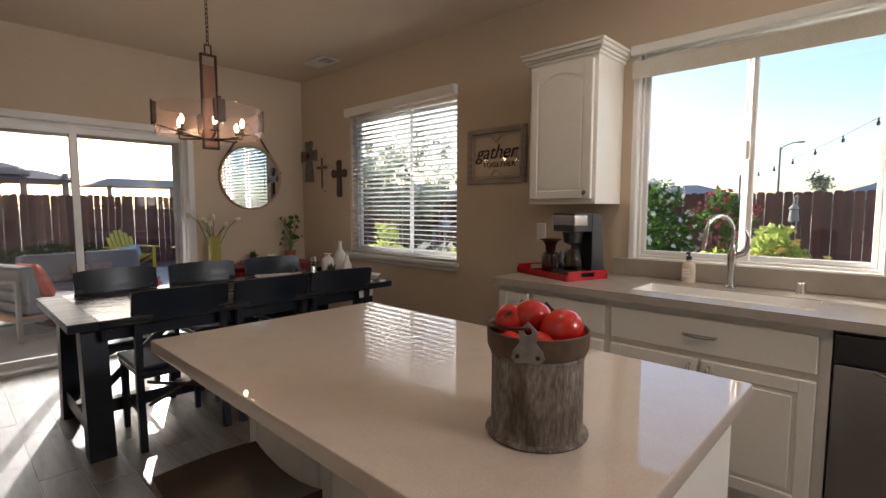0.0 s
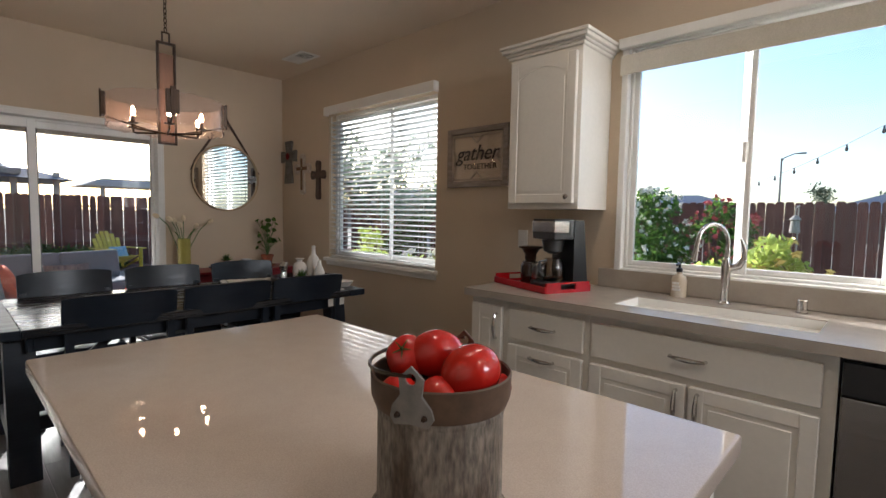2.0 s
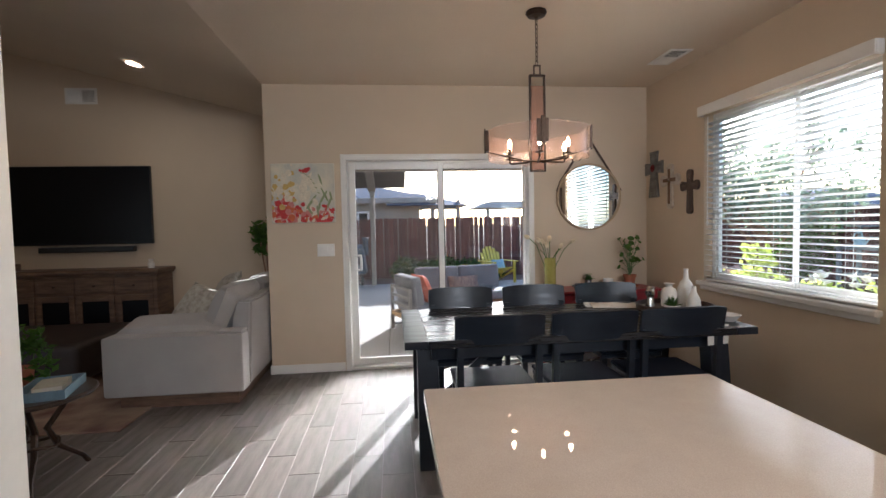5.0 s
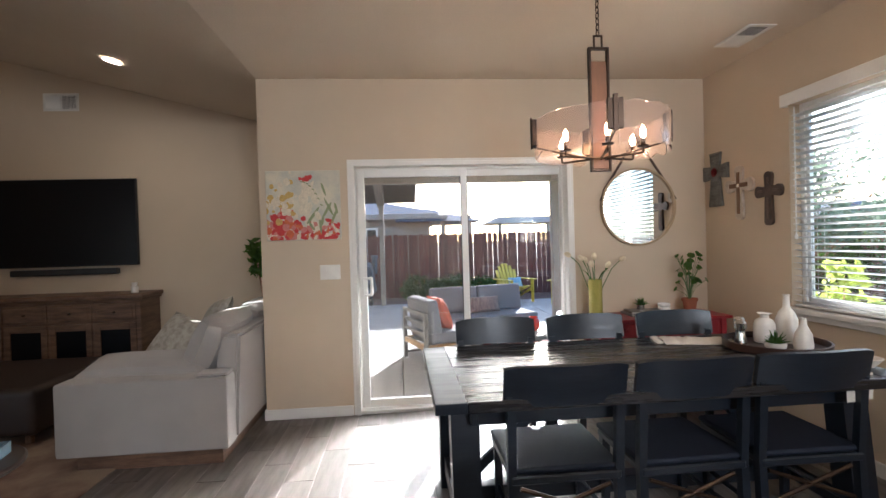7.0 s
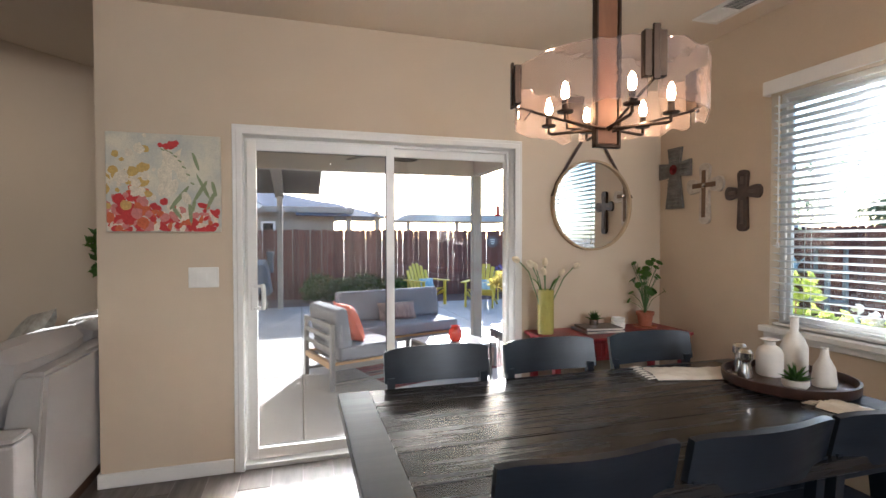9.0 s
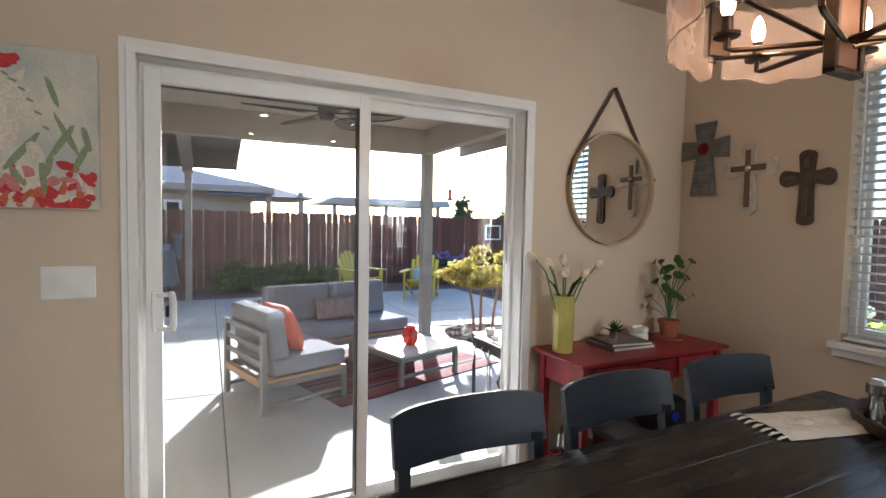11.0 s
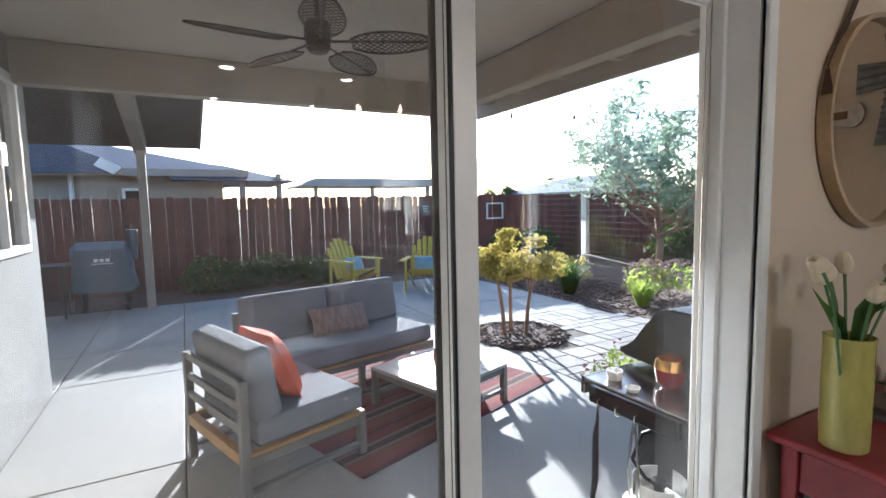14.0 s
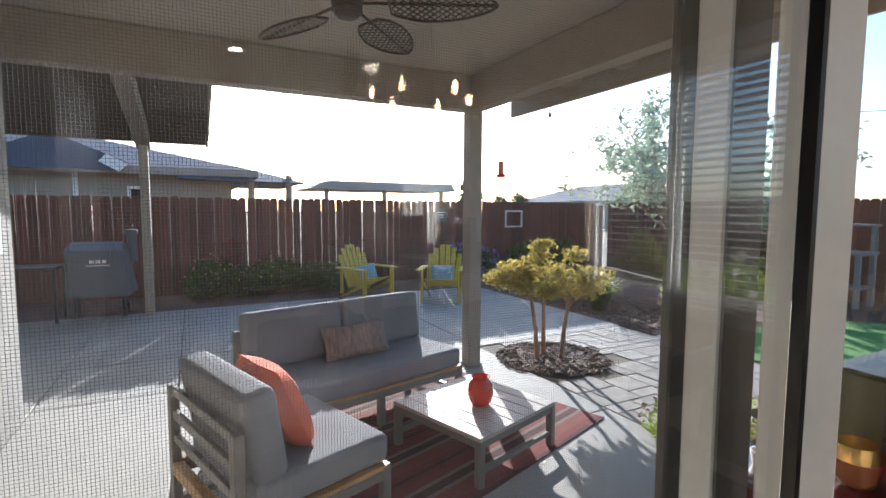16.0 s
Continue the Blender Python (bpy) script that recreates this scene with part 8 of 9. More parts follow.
for k in range(26):
    a = rt.uniform(0, 6.28)
    h, o = rt.uniform(0.08, 0.40), rt.uniform(0.05, 0.15)
    e = Vector((math.cos(a) * o, math.sin(a) * o, 0.1 + h))
    if e.x < -0.13:
        e.x = -0.13
    tube(b, [(0, 0, 0.1), (e.x * 0.35, e.y * 0.35, 0.1 + h * 0.6), e], 0.0022, 5)
    nrm = Vector((math.cos(a), math.sin(a), rt.uniform(0.3, 1.2))).normalized()
    t = nrm.orthogonal().normalized()
    u = nrm.cross(t)
    r = rt.uniform(0.02, 0.034)
    lf.faces.new([lf.verts.new(e + r * (math.cos(q) * t + math.sin(q) * u)) for q in (2 * math.pi * i / 9 for i in range(9))])
part("stem", b, stem_m, pp)
part("leaves", lf, M["leaf"], pp, smooth=0)
ket = thing("silver_kettle", "shiny silver coffee pot on the lower shelf", "kettle", (-4.40, 2.34, 0.1805))
b = B()
lathe(b, [(0, 0), (0.085, 0), (0.095, 0.02), (0.095, 0.14), (0.075, 0.19), (0.06, 0.20), (0, 0.21)], 26)
part("body", b, M["chrome"], ket)
b = B()
lathe(b, [(0.06, 0.20), (0.055, 0.225), (0.015, 0.235), (0.012, 0.25), (0, 0.255)], 20)
part("lid", b, M["plastic"], ket, "black lid")
b = B()
tube(b, [(0.02, -0.09, 0.17), (0.03, -0.14, 0.16), (0.03, -0.15, 0.10), (0.02, -0.10, 0.05)], 0.009, 8)
part("handle", b, M["chrome"], ket)
for k, (y, z, w, c) in enumerate(((2.66, 0.1805, 0.30, 2), (2.67, 0.2060, 0.29, 1), (2.65, 0.2315, 0.27, 3), (2.66, 0.2570, 0.26, 0))):
    book("magazine", "stacked magazine on the lower shelf", -4.37, y, z, 86 + 3 * k, w, 0.22, 0.025, bkc[c])
bag = thing("dark_bag", "dark bag with a blue glint on the lower shelf", "bag", (-4.39, 3.0, 0.1805))
b = B()
pillow(b, 0.24, 0.30, 0.26, 10, pose(0, 0, 0.135))
part("body", b, mat("black nylon", (0.012, 0.012, 0.016), 0.4, scale=9, bump=0.5, bscale=20), bag)
# the bag's blue glint, put in as a small blue dome
b = B()
lathe(b, [(0, 0), (0.03, 0.004), (0, 0.02)], 10)
for v in b.verts:
    v.co = Vector((0.118 + v.co.z * 0.3, -0.05 + v.co.x, 0.17 + v.co.y))
part("badge", b, mat("glossy blue glint dome", (0.02, 0.04, 0.5), 0.2, scale=9), bag, "glossy blue glint dome")

# ---- things on the dining table ----
TT = TZ + 0.0005
ty = thing("round_tray", "round dark wooden tray on the dining table", "tray", (-3.07, 2.70, TT))
b = B()
lathe(b, [(0, 0), (0.24, 0), (0.252, 0.006), (0.255, 0.045), (0.245, 0.047), (0.238, 0.014), (0, 0.012)], 48)
part("dish", b, mat("dark walnut", (0.055, 0.028, 0.02), 0.35, col2=(0.035, 0.018, 0.013), scale=5, stretch=(1, 6, 1), bump=0.15), ty)
TD = TT + 0.0125


def bottle(x, y, prof, label, material):
    v = thing("bottle_vase", label, "vase", (x, y, TD))
    b = B()
    lathe(b, prof, 26)
    part("body", b, material, v)
    return v


cer = mat("matte white ceramic", (0.70, 0.66, 0.60), 0.45, col2=(0.64, 0.60, 0.54), scale=7, grain=0.03)
bottle(-3.14, 2.83, [(0, 0), (0.05, 0), (0.055, 0.01), (0.055, 0.13), (0.04, 0.17), (0.018, 0.20), (0.016, 0.26), (0.020, 0.27), (0.014, 0.27), (0.011, 0.20), (0, 0.18)], "tall white ceramic bottle vase", cer)
bottle(-3.17, 2.72, [(0, 0), (0.05, 0), (0.055, 0.01), (0.055, 0.10), (0.045, 0.125), (0.022, 0.14), (0.022, 0.155), (0.04, 0.165), (0.03, 0.168), (0.015, 0.15), (0, 0.13)], "white ceramic jar vase", cer)
bottle(-2.97, 2.78, [(0, 0), (0.042, 0), (0.046, 0.02), (0.040, 0.08), (0.018, 0.125), (0.013, 0.16), (0.016, 0.165), (0.010, 0.165), (0.008, 0.12), (0, 0.11)], "small cream teardrop vase", cer)
ml = thing("salt_mill", "clear and steel salt mill on the tray", "salt mill", (-3.17, 2.575, TD))
b = B()
lathe(b, [(0, 0), (0.032, 0), (0.034, 0.006), (0.022, 0.06), (0.022, 0.075), (0.032, 0.085), (0.032, 0.115), (0.02, 0.13), (0, 0.132)], 20)
part("body", b, M["chrome"], ml)
ml2 = thing("pepper_mill", "clear and steel pepper mill on the tray", "pepper mill", (-3.24, 2.62, TD))
b = B()
lathe(b, [(0, 0), (0.028, 0), (0.03, 0.006), (0.02, 0.06), (0.02, 0.085), (0.03, 0.095), (0.03, 0.125), (0.018, 0.14), (0, 0.142)], 20)
part("body", b, M["chrome"], ml2)
sp = thing("succulent_bowl", "small green succulent in a low white bowl", "potted plant", (-2.98, 2.63, TD))
b = B()
lathe(b, [(0, 0), (0.035, 0), (0.05, 0.02), (0.05, 0.04), (0.044, 0.04), (0, 0.034)], 22)
part("bowl", b, cer, sp)
b = B()
for k in range(40):
    a, e = rt.uniform(0, 6.28), rt.uniform(0.1, 1.4)
    d = Vector((math.cos(a) * math.cos(e), math.sin(a) * math.cos(e), math.sin(e)))
    rod(b, (0, 0, 0.036), Vector((0, 0, 0.036)) + d * rt.uniform(0.045, 0.075), 0.008, 5, 0.001)
part("leaves", b, M["leaf"], sp)
linen = mat("cream linen", (0.68, 0.63, 0.55), 0.95, col2=(0.62, 0.57, 0.49), scale=6, bump=0.5, bscale=260)


def cloth(name, label, x, y, z, rz, w, d, drop=0.0):
    """A loose cloth with folds and tasselled ends; drop lets its +x end hang down."""
    c = thing(name, label, "cloth", (x, y, z), rz)
    b = B()
    n, m_ = 36, 18
    g = {}
    for i in range(n + 1):
        for j in range(m_ + 1):
            u, v = i / n, j / m_
            px, py = (u - 0.5) * w, (v - 0.5) * d * (1 + 0.10 * noise.noise((u * 3, 0, x)))
            h = 0.010 + 0.014 * abs(noise.noise((u * 4, v * 5, x * 3))) + 0.010 * abs(noise.noise((u * 9, v * 3, 5)))
            h *= min(1, 6 * v, 6 * (1 - v)) * 0.9 + 0.1
            if drop and px > w / 2 - drop:
                over = px - (w / 2 - drop)
                px, h = w / 2 - drop + 0.012 + 0.006 * noise.noise((v * 6, u, 1)), 0.012 - over
            g[i, j] = (b.verts.new((px, py, h)), b.verts.new((px, py, h - 0.0025 if not drop else h - 0.001)))
    for i in range(n):
        for j in range(m_):
            b.faces.new((g[i, j][0], g[i + 1, j][0], g[i + 1, j + 1][0], g[i, j + 1][0]))
    part("sheet", b, linen, c)
    for k in range(7):
        b = B()
        yy = (k / 6 - 0.5) * d * 0.95
        tube(b, [(-w / 2, yy, 0.010), (-w / 2 - 0.02, yy + 0.004, 0.008), (-w / 2 - 0.045, yy - 0.004 + 0.01 * noise.noise((k, 2, 3)), 0.006)], [0.002, 0.005, 0.003], 6)
        part("tassel", b, linen, c)
    return c


cloth("table_runner", "cream linen runner with tassels bunched on the table", -3.32, 2.42, TT, 75, 0.42, 0.20)
cloth("napkin", "cream linen cloth hanging over the table edge", -2.62, 2.62, TT, 10, 0.42, 0.15, 0.12)
bw = thing("white_bowl", "small white bowl near the table's end", "bowl", (-2.66, 2.80, TT + 0.0005))
b = B()
lathe(b, [(0, 0), (0.04, 0), (0.075, 0.04), (0.07, 0.042), (0.035, 0.008), (0, 0.007)], 24)
part("body", b, cer, bw)

# ---- living room ----
tv = thing("television", "large black flat television mounted on the wall", "television", (-6.42, -3.13, 1.74))
b = B()
box(b, 0.03, -0.83, -0.49, 0.075, 0.83, 0.49, 0.006)
part("body", b, M["plastic"], tv)
b = B()
box(b, 0.0755, -0.822, -0.478, 0.077, 0.822, 0.482)
part("screen", b, M["screen"], tv, "black glossy screen")
b = B()
box(b, 0.001, -0.25, -0.2, 0.029, 0.25, 0.2)
part("wall_mount", b, M["plastic"], tv)
sb = thing("soundbar", "black soundbar under the television", "soundbar", (-6.42, -3.08, 1.19))
b = B()
box(b, 0.02, -0.56, -0.035, 0.11, 0.56, 0.035, 0.012, 2)
box(b, 0.001, -0.1, -0.02, 0.021, 0.1, 0.02)
part("body", b, M["plastic"], sb)
mc = thing("media_console", "weathered dark wood media console with glass doors", "media console", (-6.19, -3.03, 0))
b = B()
box(b, -0.22, -0.92, 0.06, 0.20, 0.92, 0.90, 0.006)
box(b, -0.20, -0.89, 0, 0.17, 0.89, 0.06)
part("body", b, M["console"], mc)
b = B()
box(b, -0.225, -0.96, 0.905, 0.24, 0.96, 0.955, 0.008)
box(b, -0.225, -0.94, 0.88, 0.22, 0.94, 0.906, 0.004)
part("top", b, M["console"], mc)
for k in range(4):
    y0 = -0.88 + 0.445 * k
    b = B()
    box(b, 0.2005, y0, 0.67, 0.215, y0 + 0.42, 0.86, 0.004)
    box(b, 0.214, y0 + 0.03, 0.695, 0.222, y0 + 0.39, 0.835, 0.004)
    dr = part("drawer", b, M["console"], mc)
    b = B()
    lathe(b, [(0, 0), (0.012, 0.004), (0.012, 0.02), (0, 0.024)], 10)
    for v in b.verts:
        v.co = Vector((0.222 + v.co.z, y0 + 0.21 + v.co.x, 0.765 + v.co.y))
    part("knob", b, M["bronze"], dr)
    b = B()
    for a in ((y0, y0 + 0.06, 0.1, 0.65), (y0 + 0.36, y0 + 0.42, 0.1, 0.65), (y0 + 0.06, y0 + 0.36, 0.1, 0.17), (y0 + 0.06, y0 + 0.36, 0.58, 0.65)):
        box(b, 0.2005, a[0], a[2], 0.218, a[1], a[3], 0.003)
    dd = part("door", b, M["console"], mc)
    b = B()
    box(b, 0.2015, y0 + 0.06, 0.17, 0.206, y0 + 0.36, 0.58)
    part("pane", b, M["screen"], dd, "dark door glass")
for (y, h, lab) in ((-2.22, 0.11, "small pale candle jar on the media console"), (-3.86, 0.07, "small framed photo block on the media console"), (-3.74, 0.07, "small framed photo block on the media console")):
    o = thing("console_ornament", lab, "ornament", (-6.1, y, 0.9555))
    b = B()
    if h > 0.1:
        lathe(b, [(0, 0), (0.035, 0), (0.038, 0.06), (0.025, 0.075), (0.03, 0.11), (0, 0.11)], 16)
    else:
        box(b, -0.012, -0.045, 0, 0.012, 0.045, 0.09, 0.003)
    part("body", b, cer if h > 0.1 else M["console"], o)

sf = thing("sofa", "oatmeal upholstered sectional sofa with loose cushions", "sofa", (-3.80, -0.47, 0))
# the sofa runs towards -x along the wall; origin at the near outer corner
b = B()
box(b, -1.93, -1.02, 0.105, -0.005, -0.16, 0.42, 0.03, 2)
part("seat_base", b, M["sofa"], sf)
b = B()
box(b, -0.17, -1.06, 0.105, 0.0, 0.0, 0.578, 0.022, 2)
part("arm", b, M["sofa"], sf, "low flat arm")
b = B()
quads(b, [(-1.94, -0.20, 0.105), (-0.171, -0.20, 0.105), (-0.171, -0.002, 0.105), (-1.94, -0.002, 0.105), (-1.94, -0.14, 0.80), (-0.28, -0.14, 0.80), (-0.28, -0.002, 0.80), (-1.94, -0.002, 0.80)], BOXF)
bmesh.ops.bevel(b, geom=b.edges[:], offset=0.02, segments=2, affect="EDGES")
part("back", b, M["sofa"], sf)
b = B()
box(b, -0.15, -0.20, 0.578, -0.002, -0.002, 0.60, 0.01)
part("arm_cap", b, M["sofa"], sf)
b = B()
box(b, -1.86, -0.96, 0, -0.06, -0.06, 0.104)
part("plinth", b, M["console"], sf, "dark wooden plinth")
for k in range(2):
    b = B()
    box(b, -0.18 - 0.86 * (k + 1), -1.05, 0.421, -0.18 - 0.86 * k, -0.2, 0.56, 0.05, 3)
    part("seat_cushion", b, M["sofa"], sf)
for k in range(2):
    part("back_cushion", pillow(B(), 0.86, 0.46, 0.26, 12, None, 0.25), M["sofa"], sf, "plump back cushion", at=Matrix.Translation((-0.60 - 0.84 * k, -0.25, 0.71)) @ Matrix.Rotation(radians(66), 4, "X"))
b = B()
pillow(b, 0.84, 0.34, 0.15, 12, pose(0, 0, 0), 0.22)
part("arm_bolster", b, M["sofa"], sf, "bolster cushion inside the arm", at=pose(-0.31, -0.63, 0.60, 12, 0, 90))
dam = mat("silver damask cloth", (0.42, 0.39, 0.33), 0.6, col2=(0.24, 0.21, 0.17), scale=22, bump=0.3, bscale=160)
cushion("throw_pillow", "silver patterned throw pillow on the sofa", pose(-4.38, -1.02, 0.70, 52, 12, 62), 0.44, 0.44, 0.17, dam)
cushion("throw_pillow", "silver patterned throw pillow on the sofa", pose(-5.15, -1.04, 0.75, 58, -14, 40), 0.42, 0.42, 0.17, dam)

ot = thing("ottoman", "large dark brown leather ottoman", "ottoman", (-4.85, -2.75, 0))
b = B()
box(b, -0.55, -0.75, 0.08, 0.55, 0.75, 0.43, 0.05, 3)
part("body", b, mat("dark brown ottoman leather", (0.035, 0.022, 0.016), 0.45, col2=(0.025, 0.016, 0.012), scale=7, bump=0.3, bscale=120), ot)
for sx in (-1, 1):
    for sy in (-1, 1):
        b = B()
        rod(b, (sx * 0.45, sy * 0.65, 0), (sx * 0.45, sy * 0.65, 0.085), 0.03, 8)
        part("foot", b, M["console"], ot)
ar = thing("area_rug", "patterned tan and rust area rug", "rug", (-4.55, -2.4, 0.0005))
b = B()
box(b, -1.15, -1.5, 0, 1.15, 1.2, 0.010, 0.003)
part("rug_body", b, mat("tan patterned pile", (0.30, 0.22, 0.15), 0.95, col2=(0.12, 0.05, 0.04), scale=3.2, bump=0.6, bscale=200, grain=0.2), ar)

rt_ = thing("side_table", "round side table on a twisted iron base", "side table", (-2.78, -1.30, 0))
b = B()
lathe(b, [(0, 0.475), (0.29, 0.475), (0.30, 0.485), (0.30, 0.495), (0.29, 0.503), (0, 0.503)], 36)
part("top", b, mat("dark bronze top", (0.06, 0.04, 0.03), 0.35, scale=6), rt_)
for k in range(3):
    a = radians(25 + 120 * k)
    d = Vector((math.cos(a), math.sin(a), 0))
    b = B()
    tube(b, [d * 0.20 + Vector((0, 0, 0.474)), d * 0.13 + Vector((0, 0, 0.38)), d * 0.05 + Vector((0, 0, 0.28)), d * 0.10 + Vector((0, 0, 0.16)), d * 0.22 + Vector((0, 0, 0.05)), d * 0.25 + Vector((0, 0, 0.0))], [0.012, 0.016, 0.018, 0.016, 0.013, 0.016], 8)
    part("leg", b, M["bronze"], rt_, "twisted iron branch leg")
b = B()
tube(b, [(0.10 * math.cos(a), 0.10 * math.sin(a), 0.2 + 0.01 * math.sin(3 * a)) for a in (2 * math.pi * i / 20 for i in range(20))], 0.009, 6, closed=True)
part("ring", b, M["bronze"], rt_)
bt = thing("blue_tray", "pale blue tray with books on the side table", "tray", (-2.76, -1.20, 0.5035), 15)
b = B()
box(b, -0.17, -0.12, 0, 0.17, 0.12, 0.006)
for a in ((-0.17, -0.12, 0.17, -0.11), (-0.17, 0.11, 0.17, 0.12), (-0.17, -0.11, -0.16, 0.11), (0.16, -0.11, 0.17, 0.11)):
    box(b, a[0], a[1], 0.006, a[2], a[3], 0.05)
part("body", b, mat("pale blue wood", (0.16, 0.24, 0.30), 0.6, scale=7, bump=0.2), bt)
book("book", "cream covered book in the blue tray", -2.76, -1.19, 0.510, 20, 0.2, 0.14, 0.05, mat("cream cover", (0.45, 0.42, 0.33), 0.6, scale=9))
fp = thing("trailing_plant", "green leafy plant on the side table", "potted plant", (-2.90, -1.46, 0.5035))
b = B()
lathe(b, [(0, 0), (0.06, 0), (0.075, 0.11), (0.068, 0.11), (0, 0.09)], 18)
part("pot", b, terra, fp)
b = B()
for k in range(8):
    a = rt.uniform(0, 6.28)
    leaves(b, (0.10 * math.cos(a), 0.10 * math.sin(a), rt.uniform(0.06, 0.30)), 0.09, 40, 0.032, rt)
part("leaves", b, M["leaf"], fp, smooth=0)
tp = thing("corner_plant", "tall green leafy plant in a dark pot beyond the sofa", "potted plant", (-6.05, -0.80, 0))
b = B()
lathe(b, [(0, 0), (0.12, 0), (0.15, 0.26), (0.14, 0.26), (0, 0.22)], 20)
part("pot", b, M["plastic"], tp)
b = B()
for k in range(5):
    a = 6.28 * k / 5
    tube(b, [(0, 0, 0.22), (0.03 * math.cos(a), 0.03 * math.sin(a), 0.7), (0.10 * math.cos(a), 0.10 * math.sin(a), 1.25)], 0.009, 6)
part("stem", b, M["bark"], tp)
b = B()
for k in range(11):
    a = rt.uniform(0, 6.28)
    leaves(b, (0.15 * math.cos(a), 0.13 * math.sin(a), rt.uniform(1.1, 1.45)), 0.10, 26, 0.055, rt)
part("leaves", b, M["leaf"], tp, smooth=0)
# living room window toward the patio
lw = tagged(thing("window_4", "added white window frame round the south fill lamp, out of view facing the patio", "window", (-5.6, -0.39, 1.05)), kind="structure")
b = B()
for a in ((-0.4, -0.36, 0, 0.9), (0.36, 0.4, 0, 0.9), (-0.36, 0.36, 0, 0.04), (-0.36, 0.36, 0.86, 0.9), (-0.02, 0.02, 0.04, 0.86)):
    box(b, a[0], -0.03, a[2], a[1], 0.03, a[3], 0.003)
part("window_frame", b, M["vinyl"], lw)
b = B()
box(b, -0.36, -0.002, 0.04, 0.36, 0.002, 0.86)
pn = part("pane", b, M["glass"], lw)
pn.visible_shadow = False

# tall pantry beside the walk
pan = thing("pantry_cabinet", "tall white pantry cabinet end", "cabinet", (-0.87, -0.60, 0))
b = B()
box(b, 0, 0, 0.08, 1.6, 0.62, 2.45, 0.004)
box(b, 0.04, 0.02, 0, 1.56, 0.56, 0.08)
part("body", b, M["cab"], pan)
for k in range(3):
    b = B()
    box(b, 0.02 + 0.53 * k, 0.6205, 0.1, 0.53 + 0.53 * k, 0.64, 2.42, 0.004)
    part("door", b, M["cab"], pan)

# unseen window frames behind the walk, added round the fill lamps' openings
for nm, lab, args in (("window_5", "added white window frame round the south fill lamp, out of view", (0.4, -5.54, 0.8, 2.4, -5.50, 2.2)), ("window_6", "added wide white window frame round the east fill lamp, out of view", (3.24, 1.55, 2.08, 3.28, 3.0, 2.62))):
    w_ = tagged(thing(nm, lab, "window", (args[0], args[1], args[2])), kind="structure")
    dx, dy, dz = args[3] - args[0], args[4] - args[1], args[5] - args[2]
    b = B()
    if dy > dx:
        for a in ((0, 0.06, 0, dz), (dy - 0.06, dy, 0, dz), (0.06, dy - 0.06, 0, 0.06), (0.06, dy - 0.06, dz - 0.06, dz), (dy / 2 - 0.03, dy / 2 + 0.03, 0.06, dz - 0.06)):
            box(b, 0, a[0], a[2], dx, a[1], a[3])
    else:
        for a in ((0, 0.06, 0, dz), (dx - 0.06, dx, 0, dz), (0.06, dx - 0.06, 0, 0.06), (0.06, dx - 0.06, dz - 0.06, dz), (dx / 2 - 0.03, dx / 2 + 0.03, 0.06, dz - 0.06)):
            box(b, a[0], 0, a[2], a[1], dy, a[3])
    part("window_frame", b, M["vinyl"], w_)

# ---- paving stones ----
pave = thing("paver_path", "grey tan rectangular stone paver path beside the patio", "paving", (-9.2, 3.725, P - 0.06), kind="structure")
pm = {}
for (w, d) in ((0.30, 0.30), (0.30, 0.15), (0.15, 0.30)):
    b = B()
    box(b, 0.004, 0.004, 0, w - 0.004, d - 0.004, 0.058, 0.006)
    pm[w, d] = mesh_of("paver", b, M["paver"], 0)
cells = [[0] * 30 for _ in range(16)]
rp = random.Random(8)
for j in range(15):
    for i in range(29):
        if cells[j][i]:
            continue
        opts = [(0.15, 0.30)] if i == 28 else [(0.30, 0.30), (0.30, 0.30), (0.30, 0.15), (0.15, 0.30)]
        rp.shuffle(opts)
        for (w, d) in opts:
            ci, cj = round(w / 0.15), round(d / 0.15)
            if all(i + a < 30 and j + c < 16 and not cells[j + c][i + a] for a in range(ci) for c in range(cj)):
                for a in range(ci):
                    for c in range(cj):
                        cells[j + c][i + a] = 1
                x, y = -9.2 + 0.15 * i + w / 2, 3.725 + 0.15 * j + d / 2
                if (x + 8.44) ** 2 + (y - 4.2) ** 2 > 0.66 ** 2 and not (y < 3.9 and x < -8.5):
                    o = new("paver", pm[w, d])
                    o.parent = pave
                    o.matrix_basis = Matrix.Translation((0.15 * i, 0.15 * j, rp.uniform(-0.002, 0.002)))
                break
b = B()
box(b, 0, 0, -0.02, 4.41, 2.32, 0.045)
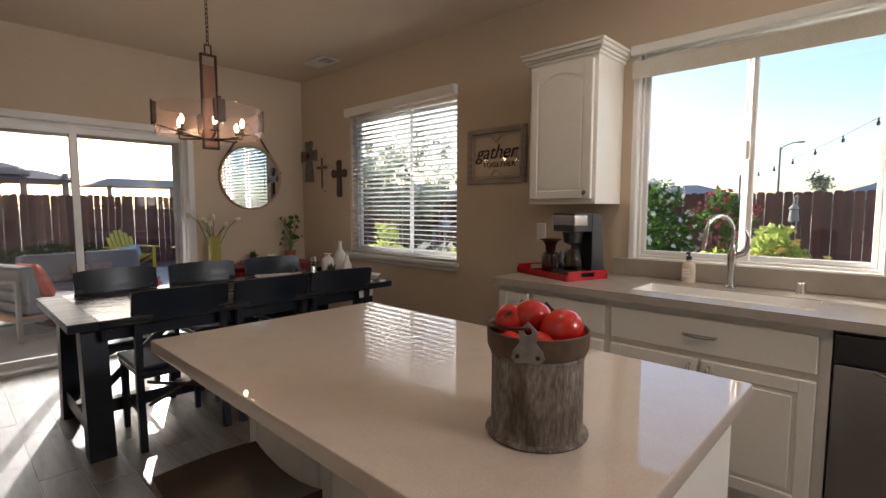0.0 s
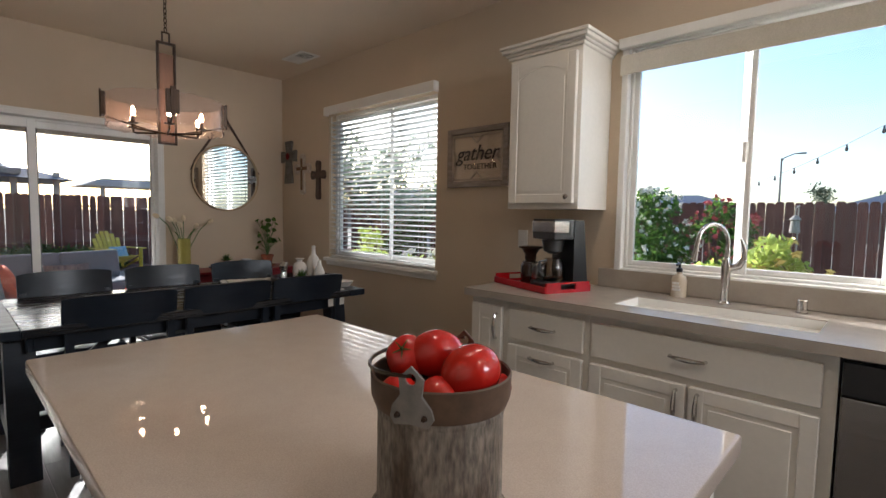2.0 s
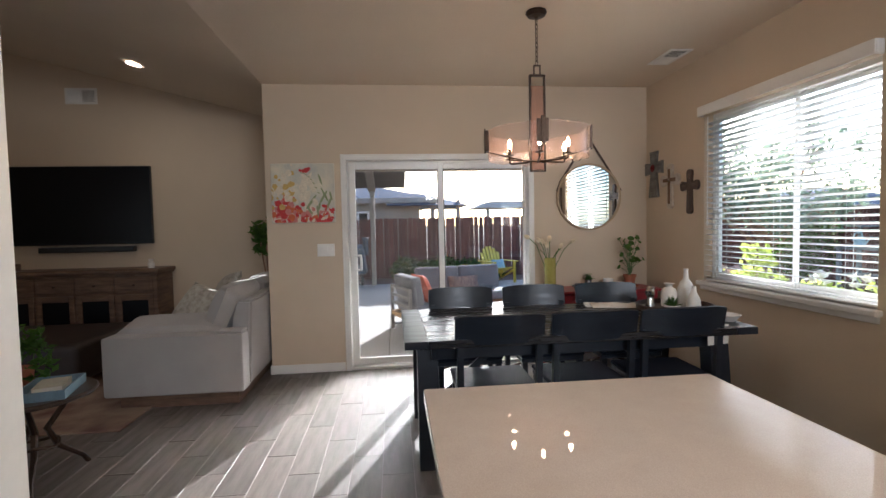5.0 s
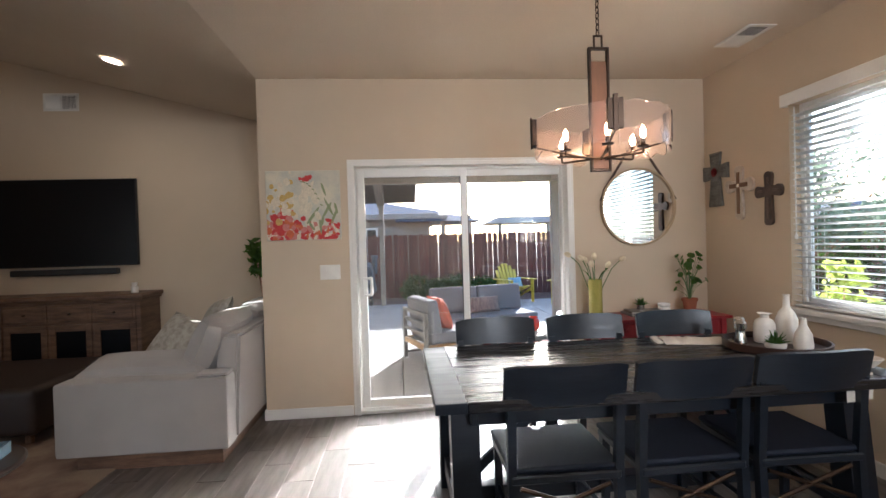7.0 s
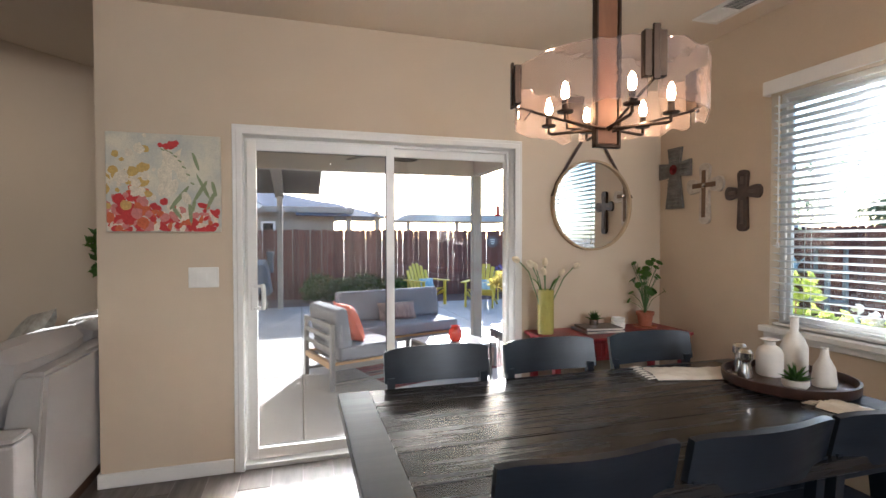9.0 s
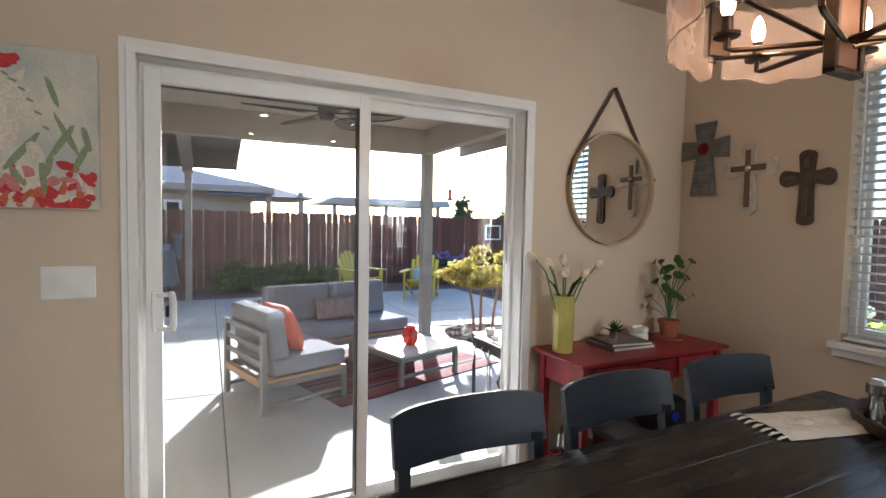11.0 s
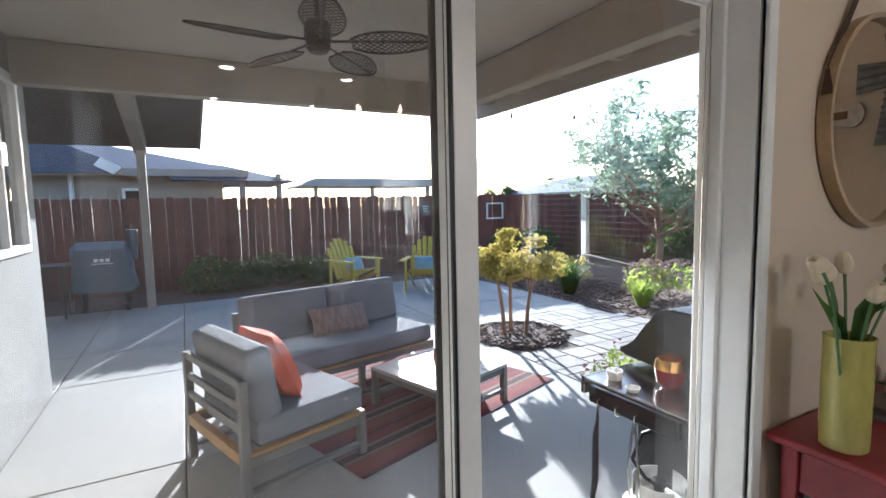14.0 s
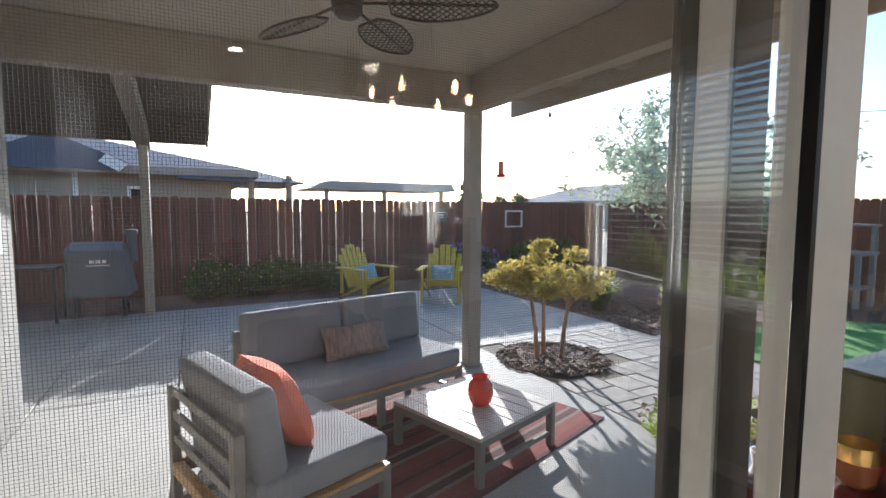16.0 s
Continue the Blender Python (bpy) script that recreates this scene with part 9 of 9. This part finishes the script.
part("sand_bed", b, mat("joint sand", (0.26, 0.22, 0.17), 0.95, scale=30, bump=0.5), pave, "sandy joints")

# ---- floor tiles ----
floor_ob = bpy.data.objects["floor"]
TW, TL = 0.178, 0.66
b = B()
box(b, 0.0014, 0.0023, -0.006, TL - 0.0014, TW - 0.0023, 0.0, 0.0006)
tile = mesh_of("tile", b, M["floor"], 0)
j0, rest = 0.112, []
for j in range(-37, 22):
    off = (j * 0.37) % 1.0 * TL
    y = j0 + TW * j
    for i in range(-13, 14):
        x = -4.6 + 0.0 + i * TL + off - TL
        if x + TL < -6.42 or x > 3.2 or y < -5.44 or y + TW > W + 0.01:
            continue
        if x < D and y > -0.45 - TW:
            if x + TL <= D + 0.02:
                continue
        near = -4.7 < x < -1.3 and -1.9 < y < 0.95 or (-4.7 < x < -2.6 and 0.9 < y < 2.6)
        if near and x >= D:
            o = new("tile", tile)
            o.parent = floor_ob
            o.matrix_basis = Matrix.Translation((x, y, rp.uniform(-0.0004, 0.0004)))
        else:
            rest.append((max(x, D if y > -0.45 else -6.42), y, min(x + TL, 3.2)))
vs, fs = [], []
for (x, y, xe) in rest:
    k = len(vs)
    for p in ((x + 0.0016, y + 0.0016, -0.006), (xe - 0.0016, y + 0.0016, -0.006), (xe - 0.0016, y + TW - 0.0016, -0.006), (x + 0.0016, y + TW - 0.0016, -0.006)):
        vs.append(p)
    for p in ((x + 0.002, y + 0.002, 0), (xe - 0.002, y + 0.002, 0), (xe - 0.002, y + TW - 0.002, 0), (x + 0.002, y + TW - 0.002, 0)):
        vs.append(p)
    fs += [tuple(k + i for i in f) for f in BOXF[1:]]
me = bpy.data.meshes.new("tiles")
me.from_pydata(vs, [], fs)
fm2 = M["floor"].copy()
geo = fm2.node_tree.nodes.new("ShaderNodeNewGeometry")
for l in [l for l in fm2.node_tree.links if l.from_node.bl_idname == "ShaderNodeObjectInfo"]:
    fm2.node_tree.links.new(geo.outputs["Random Per Island"], l.to_socket)
me.materials.append(fm2)
ob = new("tiles", me)
ob.parent = floor_ob
tagged(ob, "grey brown wood-look plank tiles", kind="stuff")
